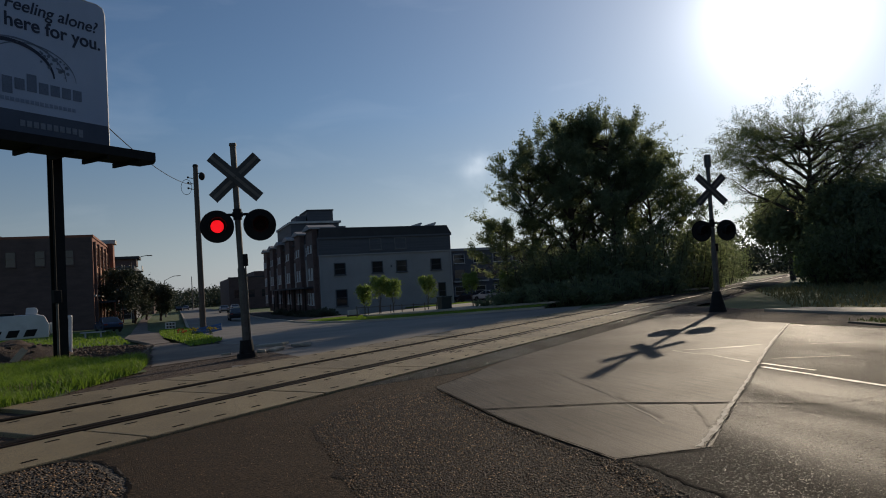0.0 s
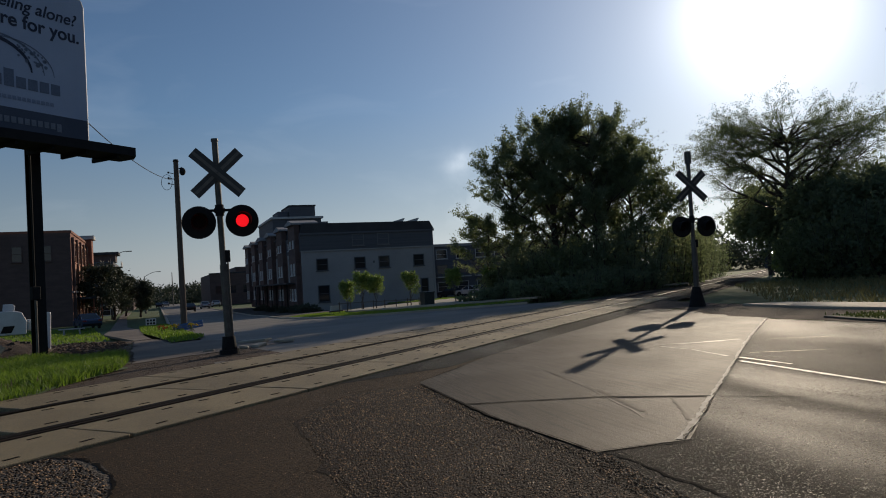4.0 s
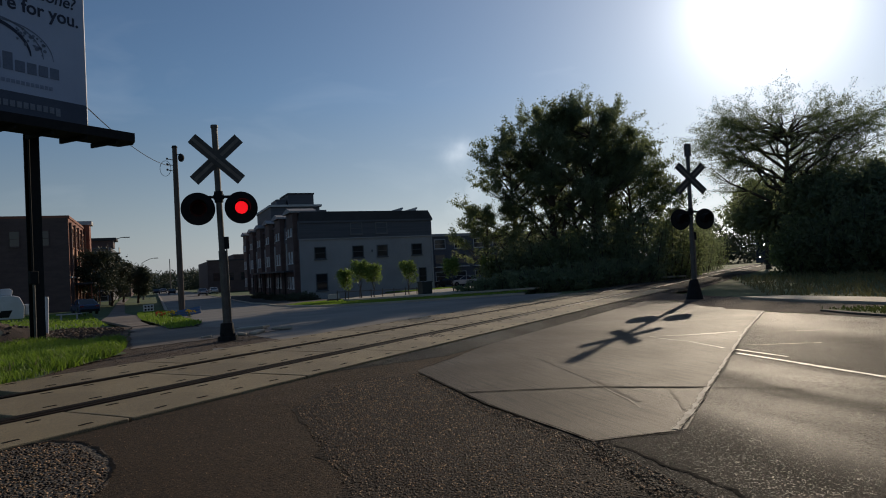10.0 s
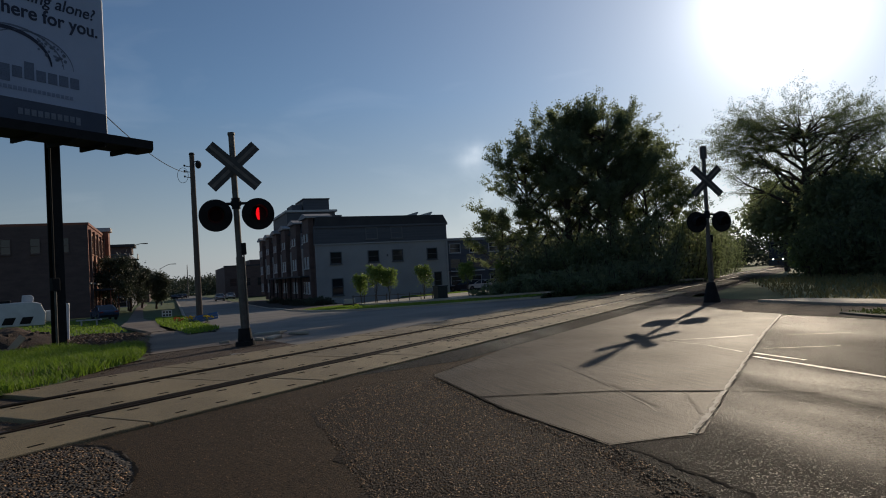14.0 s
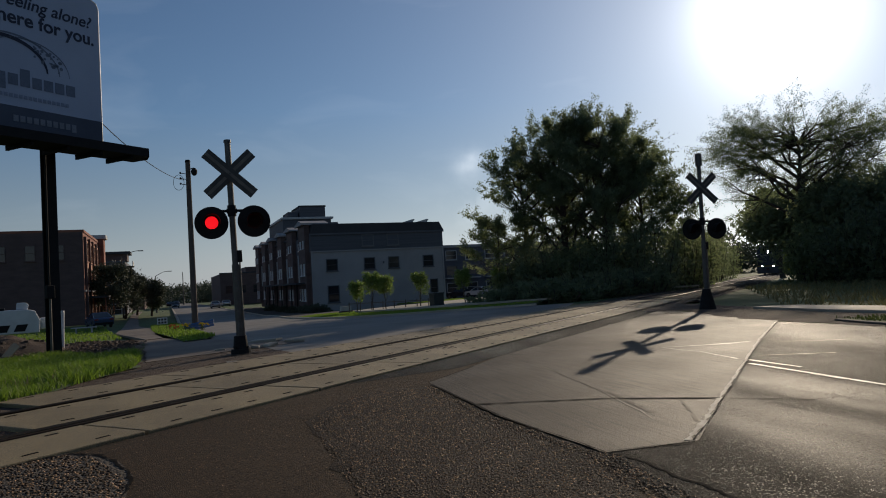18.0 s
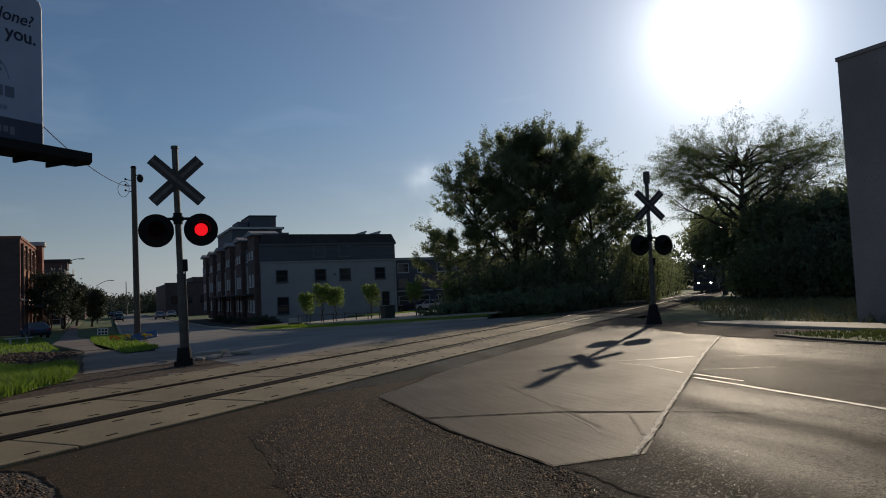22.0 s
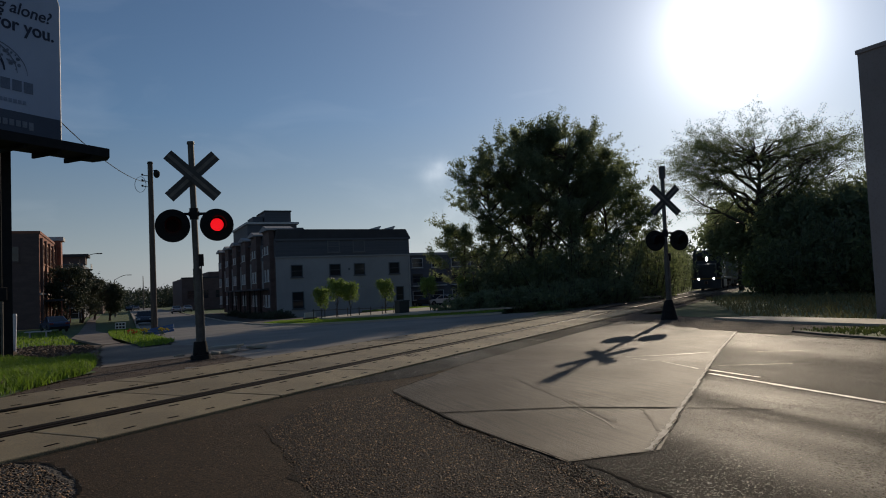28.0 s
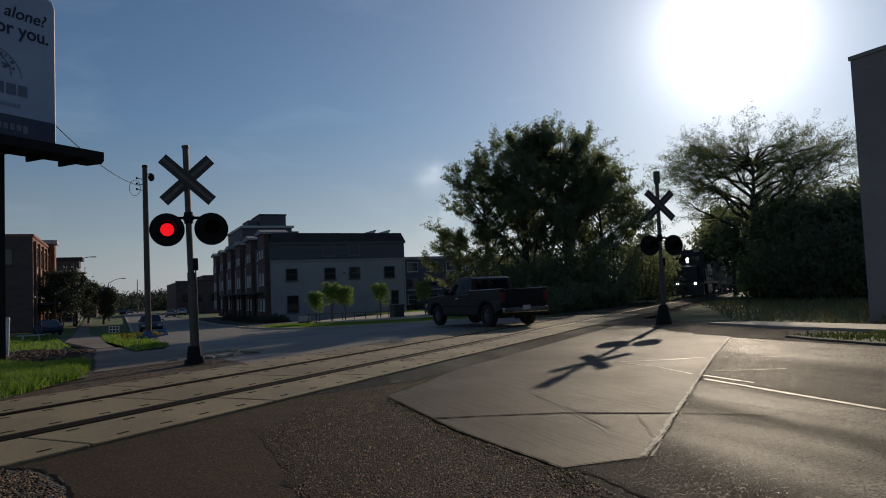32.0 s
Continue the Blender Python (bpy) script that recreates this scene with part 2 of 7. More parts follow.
    if bump:
        bp = n.new("ShaderNodeBump")
        bp.inputs["Strength"].default_value, bp.inputs["Distance"].default_value = min(1, bump), depth
        l.new(height, bp.inputs["Height"]); l.new(bp.outputs[0], b.inputs["Normal"])
        if rut:
            # shallow ruts and swells that run with the traffic
            mr, wv, b2 = n.new("ShaderNodeMapping"), n.new("ShaderNodeTexNoise"), n.new("ShaderNodeBump")
            mr.vector_type = "TEXTURE"
            mr.inputs["Rotation"].default_value = (0, 0, radians(24.5))
            mr.inputs["Scale"].default_value = (0.55, 4.5, 1)
            l.new(tc.outputs["Object"], mr.inputs["Vector"]); l.new(mr.outputs[0], wv.inputs["Vector"])
            wv.inputs["Scale"].default_value, wv.inputs["Detail"].default_value = 1.0, 2.0
            b2.inputs["Strength"].default_value, b2.inputs["Distance"].default_value = 1.0, rut
            l.new(wv.outputs["Fac"], b2.inputs["Height"]); l.new(b2.outputs[0], bp.inputs["Normal"])
    if emit:
        b.inputs["Emission Color"].default_value = (*c1, 1)
        b.inputs["Emission Strength"].default_value = emit
    if translucent:
        tr, ms = n.new("ShaderNodeBsdfTranslucent"), n.new("ShaderNodeMixShader")
        ms.inputs[0].default_value = translucent
        if through_leaf:
            # a leaf passes more light than it throws back
            tm = n.new("ShaderNodeMix")
            tm.data_type, tm.blend_type = "RGBA", "MULTIPLY"
            tm.inputs[0].default_value = 1.0
            l.new(col, tm.inputs[6])
            tm.inputs[7].default_value = (*through_leaf, 1)
            l.new(tm.outputs[2], tr.inputs["Color"])
        else:
            l.new(col, tr.inputs["Color"])
        l.new(b.outputs[0], ms.inputs[1]); l.new(tr.outputs[0], ms.inputs[2])
        l.new(ms.outputs[0], n["Material Output"].inputs["Surface"])
    return m


def glass(name, tint=(0.03, 0.035, 0.04), rough=0.05, see=0.0):
    if name in MATS:
        return MATS[name]
    m = bpy.data.materials.new(name)
    m.use_nodes = True
    MATS[name] = m
    b = m.node_tree.nodes["Principled BSDF"]
    b.inputs["Base Color"].default_value = (*tint, 1)
    b.inputs["Roughness"].default_value = rough
    b.inputs["IOR"].default_value = 1.5
    b.inputs["Transmission Weight"].default_value = see
    return m


# ---- mesh helpers ----
def finish(bm, name, material, parent=None, label="", smooth=False):
    me = bpy.data.meshes.new(name)
    bm.normal_update()
    bm.to_mesh(me)
    bm.free()
    me.materials.append(material)
    if smooth:
        me.polygons.foreach_set("use_smooth", [True] * len(me.polygons))
    ob = new(name, me)
    if parent:
        ob.parent = parent
    if label:
        tagged(ob, label)
    return ob


def part(name, bm, material, parent=None, label="", smooth=False):
    return finish(bm, name, material, parent, label, smooth)


def data_part(name, verts, faces, material, parent=None, label="", smooth=False):
    me = bpy.data.meshes.new(name)
    me.from_pydata(verts, [], faces)
    me.update()
    me.materials.append(material)
    if smooth:
        me.polygons.foreach_set("use_smooth", [True] * len(me.polygons))
    ob = new(name, me)
    if parent:
        ob.parent = parent
    if label:
        tagged(ob, label)
    return ob


def thing(name, m, label, category, group="", kind=""):
    ob = new(name)
    ob.empty_display_size = 0.2
    ob.matrix_world = m
    return tagged(ob, label, category, group, kind)


def box(bm, c, size, bevel=0.0, m=None):
    r = bmesh.ops.create_cube(bm, size=1.0)
    vs = r["verts"]
    bmesh.ops.scale(bm, vec=size, verts=vs)
    if bevel:
        es = list({e for v in vs for e in v.link_edges})
        g = bmesh.ops.bevel(bm, geom=es, offset=bevel, segments=2, profile=0.6, affect="EDGES")
        vs = list({v for f in g["faces"] for v in f.verts} | {v for v in vs if v.is_valid})
    bmesh.ops.translate(bm, vec=c, verts=vs)
    if m is not None:
        bmesh.ops.transform(bm, matrix=m, verts=vs)
    return vs


def tube(bm, p, q, r0, r1=None, seg=12, caps=True):
    p, q = Vector(p), Vector(q)
    r1 = r0 if r1 is None else r1
    d = q - p
    r = bmesh.ops.create_cone(bm, cap_ends=caps, cap_tris=False, segments=seg, radius1=r0, radius2=r1, depth=d.length)
    m = Matrix.Translation((p + q) / 2) @ d.to_track_quat("Z", "Y").to_matrix().to_4x4()
    bmesh.ops.transform(bm, matrix=m, verts=r["verts"])
    return r["verts"]


def ball(bm, c, r, seg=14, rings=8, scale=(1, 1, 1)):
    g = bmesh.ops.create_uvsphere(bm, u_segments=seg, v_segments=rings, radius=r)
    bmesh.ops.scale(bm, vec=scale, verts=g["verts"])
    bmesh.ops.translate(bm, vec=c, verts=g["verts"])
    return g["verts"]


def prism(bm, outline, axis, lo, hi):
    """Extrude a 2D outline along an axis: 'x' (outline in y,z), 'y' (outline in x,z) or 'z' (outline in x,y)."""
    def at(a, b, c):
        return (c, a, b) if axis == "x" else (a, c, b) if axis == "y" else (a, b, c)
    v0 = [bm.verts.new(at(a, b, lo)) for a, b in outline]
    v1 = [bm.verts.new(at(a, b, hi)) for a, b in outline]
    k = len(outline)
    bm.faces.new(v0)
    bm.faces.new(v1)
    for i in range(k):
        bm.faces.new((v0[i], v0[(i + 1) % k], v1[(i + 1) % k], v1[i]))
    bmesh.ops.recalc_face_normals(bm, faces=bm.faces)
    return v0 + v1


def rounded(bm, offset, segments=2, sharp=30):
    es = [e for e in bm.edges if len(e.link_faces) == 2 and e.calc_face_angle(0) > radians(sharp)]
    bmesh.ops.bevel(bm, geom=es, offset=offset, segments=segments, profile=0.6, affect="EDGES", clamp_overlap=True)


# ---- the plan: the track runs along U, the street along V ----
TRACK_AZ, ROAD_AZ = 25.93, -24.5
U = Vector((math.sin(radians(TRACK_AZ)), math.cos(radians(TRACK_AZ))))
N = Vector((U.y, -U.x))
V = Vector((math.sin(radians(ROAD_AZ)), math.cos(radians(ROAD_AZ))))
W = Vector((V.y, -V.x))
RAIL_NEAR, RAIL_FAR = -6.47, -7.975


def clamp(v, a, b):
    return min(max(v, a), b)


def gz(x, y):
    """Height of the ground: the track falls away gently, and the town beyond it lies lower."""
    s, d = x * U.x + y * U.y, x * N.x + y * N.y
    return -0.0095 * clamp(s, -20, 220) - 0.0048 * clamp(d + 6.47, -6, 60) - 0.03 * clamp(-d - 10, 0, 45)


def tp(s, d):
    """Track coordinates to x, y."""
    p = U * s + N * d
    return p.x, p.y


def rp(a, b):
    """Street coordinates (along, across) to x, y."""
    p = V * a + W * b
    return p.x, p.y


def on(p, lift=0.0):
    return (p[0], p[1], gz(*p) + lift)


def track_cut(b, d):
    """How far along the street (at offset b across it) the line d across the track lies."""
    # p = V a + W b ; p.N = d
    return (d - b * W.dot(N)) / V.dot(N)


def sheet(name, outline, lift, material, parent=None, step=6.0, thick=0.0, label="", rim=0.0, seed=1):
    """A piece of ground that follows the lie of the land; thick gives it a kerb-like side, rim frays its outline."""
    bm = bmesh.new()
    pts = outline
    if rim:
        rnd = random.Random(seed)
        pts = []
        for i, p in enumerate(outline):
            q = outline[(i + 1) % len(outline)]
            k = max(1, int(math.dist(p, q) / (rim * 4)))
            for j in range(k):
                f = j / k
                o = rim * rnd.uniform(-1, 1)
                o2 = rim * rnd.uniform(-1, 1)
                pts.append((p[0] + (q[0] - p[0]) * f + o, p[1] + (q[1] - p[1]) * f + o2))
    f = bm.faces.new([bm.verts.new((x, y, 0)) for x, y in pts])
    xs, ys = [p[0] for p in pts], [p[1] for p in pts]
    for axis, lo, hi in ((0, min(xs), max(xs)), (1, min(ys), max(ys))):
        k = math.ceil(lo / step) * step
        while k < hi:
            co, no = [0, 0, 0], [0, 0, 0]
            co[axis], no[axis] = k, 1
            bmesh.ops.bisect_plane(bm, geom=bm.verts[:] + bm.edges[:] + bm.faces[:], plane_co=co, plane_no=no)
            k += step
    bmesh.ops.triangulate(bm, faces=bm.faces[:])
    bm.normal_update()
    if sum(f.normal.z for f in bm.faces) < 0:
        bmesh.ops.reverse_faces(bm, faces=bm.faces[:])
    for v in bm.verts:
        v.co.z = gz(v.co.x, v.co.y) + lift
    if thick:
        edges = [e for e in bm.edges if e.is_boundary]
        g = bmesh.ops.extrude_edge_only(bm, edges=edges)
        for v in [x for x in g["geom"] if isinstance(x, bmesh.types.BMVert)]:
            v.co.z -= thick
        bmesh.ops.recalc_face_normals(bm, faces=bm.faces)
    return finish(bm, name, material, parent, label)


# ---- the ground ----
ASPHALT = mat("asphalt", (0.013, 0.0108, 0.0086), (0.007, 0.0058, 0.0047), 0.5, 0.56, bump=1.0, fine=90, c3=(0.04, 0.033, 0.026), spec=0.09, stones=90, depth=0.016, spark=0.22, rut=0.2, vary=0.14, polish=((2.7, 0.0), (3.5, 1.0), (4.1, 0.9), (4.5, 0.3), (4.85, 1.0), (5.35, 0.9), (5.8, 0.2), (7.8, 0.25), (8.8, 0.8), (10.5, 0.7), (12.0, 0.2)))
WORN = mat("worn_asphalt", (0.067, 0.043, 0.0235), (0.036, 0.0235, 0.013), 0.6, 0.85, bump=1.0, fine=80, c3=(0.15, 0.1, 0.058), spec=0.15, stones=100, depth=0.022, spark=0.04, rut=0.04)
CHIP = mat("chip_seal", (0.022, 0.0127, 0.0068), (0.011, 0.0065, 0.0036), 1.2, 0.9, bump=1.0, fine=50, c3=(0.06, 0.037, 0.021), spec=0.2, stones=60, depth=0.02)
GRAVEL = mat("gravel", (0.075, 0.058, 0.043), (0.037, 0.028, 0.021), 2.0, 0.9, bump=1.0, fine=28, c3=(0.12, 0.095, 0.07), stones=40, depth=0.03)
CONCRETE = mat("concrete", (0.118, 0.09, 0.06), (0.074, 0.057, 0.039), 0.45, 0.62, bump=0.4, fine=70, mottled=0.3, c3=(0.06, 0.046, 0.032), spec=0.12, stones=130, depth=0.008, streak=0.95, vary=0.14)
PANEL = mat("panel_concrete", (0.35, 0.268, 0.138), (0.235, 0.18, 0.094), 0.7, 0.7, bump=0.4, fine=80, mottled=0.35, c3=(0.13, 0.098, 0.053), rand=0.14, stones=140, depth=0.008)
STREET = mat("street_concrete", (0.215, 0.19, 0.16), (0.15, 0.134, 0.115), 0.3, 0.75, bump=0.3, fine=50, c3=(0.12, 0.106, 0.09))
WALKWAY = mat("walkway_concrete", (0.46, 0.4, 0.31), (0.34, 0.295, 0.23), 0.5, 0.8, bump=0.2, fine=60)
DIRT = mat("dirt", (0.085, 0.052, 0.032), (0.045, 0.028, 0.018), 0.9, 0.95, bump=0.9, fine=30, c3=(0.12, 0.078, 0.05), stones=48, depth=0.02)
TURF = mat("turf", (0.08, 0.13, 0.025), (0.05, 0.08, 0.018), 0.25, 0.95, bump=0.6, fine=18, c3=(0.09, 0.085, 0.04))
STEEL = mat("rail_steel", (0.06, 0.04, 0.028), (0.035, 0.025, 0.018), 2, 0.5, spec=0.2, fine=30)
RUST = mat("rusty_steel", (0.09, 0.05, 0.032), (0.05, 0.03, 0.022), 4, 0.85, metal=0.3, bump=0.3)
# ballast stone darkened: the trackside trees' shade is put into its colour
BALLAST_SHADE = mat("shaded_ballast", (0.06, 0.046, 0.034), (0.03, 0.024, 0.018), 1.4, 0.95, bump=1.0, fine=24, c3=(0.09, 0.07, 0.052), stones=26, depth=0.04)
PAINT = mat("road_paint", (0.52, 0.5, 0.45), (0.36, 0.34, 0.3), 3, 0.6, bump=0.2, fine=45, c3=(0.14, 0.125, 0.105))


def build_ground():
    verts, faces = [(0, 0, gz(0, 0) - 0.15)], []
    radii = [2 * 1.11 ** i for i in range(68)]
    k = 96
    for r in radii:
        for j in range(k):
            x, y = r * math.sin(2 * math.pi * j / k), r * math.cos(2 * math.pi * j / k)
            verts.append((x, y, gz(x, y) - 0.15))
    for j in range(k):
        faces.append((0, 1 + (j + 1) % k, 1 + j))
    for i in range(len(radii) - 1):
        for j in range(k):
            a, b = 1 + i * k + j, 1 + i * k + (j + 1) % k
            faces.append((a, b, b + k, a + k))
    ob = data_part("ground", verts, faces, TURF)
    tagged(ob, "open ground of rough grass and earth falling away gently", "ground", kind="structure")
    # the shoulder the camera stands on
    sh = sheet("shoulder", [tp(-30, -5.35), tp(12, -5.35), (1.6, 9.0), (1.5, 5.2), (1.5, 4.0), (2.4, 2.6), rp(-30, 4.0), rp(-30, -30)], -0.004, WORN, step=8)
    tagged(sh, "brown worn asphalt apron beside the rail crossing", "pavement", kind="structure")
    chip = sheet("coarse_patch", [(-1.63, 6.39), (-1.47, 7.75), (-1.05, 8.15), (-0.6, 8.1), (0.1, 6.15), (0.75, 4.8), (0.85, 4.2), (0.9, 2.5), (-0.2, 2.0), (-0.8, 4.1), (-1.25, 5.3)], -0.001, CHIP, rim=0.07, step=2, seed=4)
    tagged(chip, "coarse stony patch of stripped asphalt", "pavement", kind="structure")
    gr = sheet("gravel_patch", [(-6, 0.5), (-5.2, 4.2), (-3.6, 5.1), (-3.35, 5.4), (-3.05, 5.3), (-2.5, 4.7), (-2.2, 4.2), (-2.1, 2.5), (-3, 1)], 0.0, GRAVEL, rim=0.08, step=2, seed=5)
    tagged(gr, "pale loose gravel spread over the apron's edge", "gravel", kind="structure")
    # street on this side of the track
    j0, j1 = -0.97, -4.6
    road = sheet("road", [rp(-90, 2.72), rp(0.2, 2.72), (1.35, 2.9), (1.1, 3.4), (0.9, 3.95), (0.84, 4.4), (0.8, 4.85), (1.3, 5.6), (2.0, 8.0), rp(track_cut(12.45, -1.7), 12.45), rp(-90, 12.45)], 0.0, ASPHALT, step=10)
    tagged(road, "dark grey sparkling asphalt street leading to the crossing", "road", kind="structure")
    slab = sheet("concrete_slab", [(0.79, 4.81), (1.5, 5.05), (3.47, 9.4), rp(track_cut(13.6, j0), 13.6), rp(track_cut(14.4, j1), 14.4), tp(10.0, j1), (-0.15, 9.9), (-0.66, 8.5), (-0.62, 8.3), (0.13, 6.2)], 0.004, CONCRETE, step=8)
    tagged(slab, "tan concrete approach slab with cracks and tyre marks", "pavement", kind="structure")
    strip = sheet("asphalt_strip", [tp(7.0, -5.36), tp(8.7, -4.62), tp(32, -4.62), tp(32, -5.36)], 0.0, ASPHALT, step=8)
    tagged(strip, "dark asphalt strip laid along the crossing panels", "pavement", kind="structure")
    # street beyond the track
    far = sheet("far_street", [rp(track_cut(0.9, -9.15), 0.9), tp(27, -9.15), rp(27, 17), rp(28.7, 15.4), rp(29.7, 13.9), rp(30.8, 12.4), rp(32.8, 9.9), rp(35.0, 8.6), rp(39.5, 7.9), rp(50, 7.9), rp(75, 10), rp(330, 10), rp(330, 1.3), rp(22, 1.3)], 0.0, STREET, step=4)
    tagged(far, "grey concrete street running away between the buildings", "road", kind="structure")
    dirt = sheet("dirt_shoulder", [tp(-30, -9.1), tp(10.4, -9.1), tp(11.6, -11.3), rp(21, 0.9), rp(21, -4), tp(7.6, -13.2), tp(5.0, -9.8), tp(-30, -10.6)], 0.0, DIRT, rim=0.15, step=4, seed=6)
    tagged(dirt, "bare earth and cinders along the track", "earth", kind="structure")


def build_track():
    tr = thing("railway_track", pose(0, 0, 0), "single railway track with rusty rails and shiny heads", "railway track", kind="structure")
    prof = [(-0.075, -0.17), (0.075, -0.17), (0.075, -0.155), (0.012, -0.13), (0.012, -0.045), (0.036, -0.035), (0.036, -0.004), (0.028, 0.0), (-0.028, 0.0), (-0.036, -0.004), (-0.036, -0.035), (-0.012, -0.045), (-0.012, -0.13), (-0.075, -0.155)]
    ss = [-60 + 10 * i for i in range(36)]
    for d in (RAIL_NEAR, RAIL_FAR):
        verts, faces = [], []
        for s in ss:
            x, y = tp(s, d)
            z = gz(x, y) + 0.02
            for o, h in prof:
                verts.append((x + N.x * o, y + N.y * o, z + h))
        k = len(prof)
        for i in range(len(ss) - 1):
            for j in range(k):
                a, b = i * k + j, i * k + (j + 1) % k
                faces.append((a, b, b + k, a + k))
        data_part("rail", verts, faces, STEEL, tr, "steel rail polished on its head")
    # ballast away from the crossing
    for s0, s1, nm in ((30.5, 240, "ballast"), (-60, 5.6, "ballast")):
        verts, faces = [], []
        pr = [(-2.6, -0.12), (-1.7, -0.03), (1.7, -0.03), (2.6, -0.12)]
        sv = [s0 + (s1 - s0) * i / 30 for i in range(31)]
        for s in sv:
            for o, h in pr:
                x, y = tp(s, (RAIL_NEAR + RAIL_FAR) / 2 + o)
                verts.append((x, y, gz(x, y) + h))
        for i in range(30):
            for j in range(3):
                a = i * 4 + j
                faces.append((a, a + 1, a + 5, a + 4))
        data_part(nm, verts, faces, BALLAST_SHADE if s0 > 0 else DIRT, tr, "grey crushed stone ballast" if s0 > 0 else "dirty packed ballast")
    return tr




# ---- crossing: panels, kerbs, markings ----
DARK = mat("dark_joint", (0.014, 0.012, 0.011), (0.02, 0.017, 0.015), 8, 0.98, spec=0.05)


def build_panels(track):
    """Precast panels between and beside the rails, each with its lifting slots."""
    rows = (("gauge_panel", -7.23, 1.22, 3.9), ("field_panel", -5.885, 0.93, -8.0), ("field_panel", -8.585, 1.02, 4.8))
    bm = bmesh.new()
    box(bm, (0, 0, 0), (0.03, 0.13, 0.008))
    slot = bpy.data.meshes.new("lifting_slot")
    bm.to_mesh(slot)
    bm.free()
    slot.materials.append(DARK)
    rnd = random.Random(8)
    for name, d, width, s0 in rows:
        bm = bmesh.new()
        box(bm, (0, 0, -0.11), (width, 2.41, 0.22), bevel=0.012)
        me = bpy.data.meshes.new(name)
        bm.to_mesh(me)
        bm.free()
        me.materials.append(PANEL)
        s = s0 + 1.2
        while s < 30:
            ob = new(name, me)
            ob.parent = track
            x, y = tp(s, d)
            ob.matrix_basis = pose(x, y, gz(x, y) + 0.019 + rnd.uniform(-0.003, 0.002), -0.544 + rnd.uniform(-0.05, 0.05), 0.275 + rnd.uniform(-0.06, 0.06), -TRACK_AZ + rnd.uniform(-0.06, 0.06))
            for i in (-0.8, -0.25, 0.3, 0.85):
                for j in (-1, 1):
                    k = new("lifting_slot", slot)
                    k.parent = ob
                    k.matrix_basis = pose(j * (width / 2 - 0.16) + rnd.uniform(-0.02, 0.02), i + rnd.uniform(-0.06, 0.06), 0.0, 0, 0, rnd.uniform(-8, 8))
            s += 2.44


def strip_along(name, pts, width, height, material, label, category, lift=0.0):
    """A kerb or painted line: a ribbon with real height along a line of x, y points."""
    fine = []
    for p, q in zip(pts, pts[1:]):
        k = max(1, int(math.dist(p, q) / 3))
        fine += [(p[0] + (q[0] - p[0]) * i / k, p[1] + (q[1] - p[1]) * i / k) for i in range(k)]
    fine.append(pts[-1])
    verts, faces = [], []
    for i, p in enumerate(fine):
        a, b = fine[max(0, i - 1)], fine[min(len(fine) - 1, i + 1)]
        t = Vector((b[0] - a[0], b[1] - a[1])).normalized()
        nx, ny = t.y, -t.x
        for o, h in ((-0.5, -0.1), (-0.5, height - 0.01), (-0.42, height), (0.42, height), (0.5, height - 0.01), (0.5, -0.1)):
            x, y = p[0] + nx * o * width, p[1] + ny * o * width
            verts.append((x, y, gz(x, y) + lift + h))
    for i in range(len(fine) - 1):
        for j in range(5):
            a = i * 6 + j
            faces.append((a, a + 6, a + 7, a + 1))
    ob = data_part(name, verts, faces, material)
    return tagged(ob, label, category, kind="structure")


def wander(p, q, amount, seed, step=0.22):
    rnd = random.Random(seed)
    k = max(2, int(math.dist(p, q) / step))
    out, o = [], 0.0
    nx, ny = (q[1] - p[1]) / math.dist(p, q), -(q[0] - p[0]) / math.dist(p, q)
    for i in range(k + 1):
        o = o * 0.7 + rnd.uniform(-amount, amount)
        f = i / k
        out.append((p[0] + (q[0] - p[0]) * f + nx * o, p[1] + (q[1] - p[1]) * f + ny * o))
    return out


def ribbon(name, pts, w0, w1, lift, material, label, category="marking", seed=2):
    """A flat ragged ribbon lying on the ground, for cracks, stains and worn paint."""
    rnd = random.Random(seed)
    verts, faces = [], []
    for i, p in enumerate(pts):
        a, b = pts[max(0, i - 1)], pts[min(len(pts) - 1, i + 1)]
        t = Vector((b[0] - a[0], b[1] - a[1])).normalized()
        w = rnd.uniform(w0, w1) / 2
        for o in (-w, w):
            x, y = p[0] + t.y * o, p[1] - t.x * o
            verts.append((x, y, gz(x, y) + lift))
    for i in range(len(pts) - 1):
        faces.append((2 * i, 2 * i + 1, 2 * i + 3, 2 * i + 2))
    ob = data_part(name, verts, faces, material)
    return tagged(ob, label, category, kind="structure")


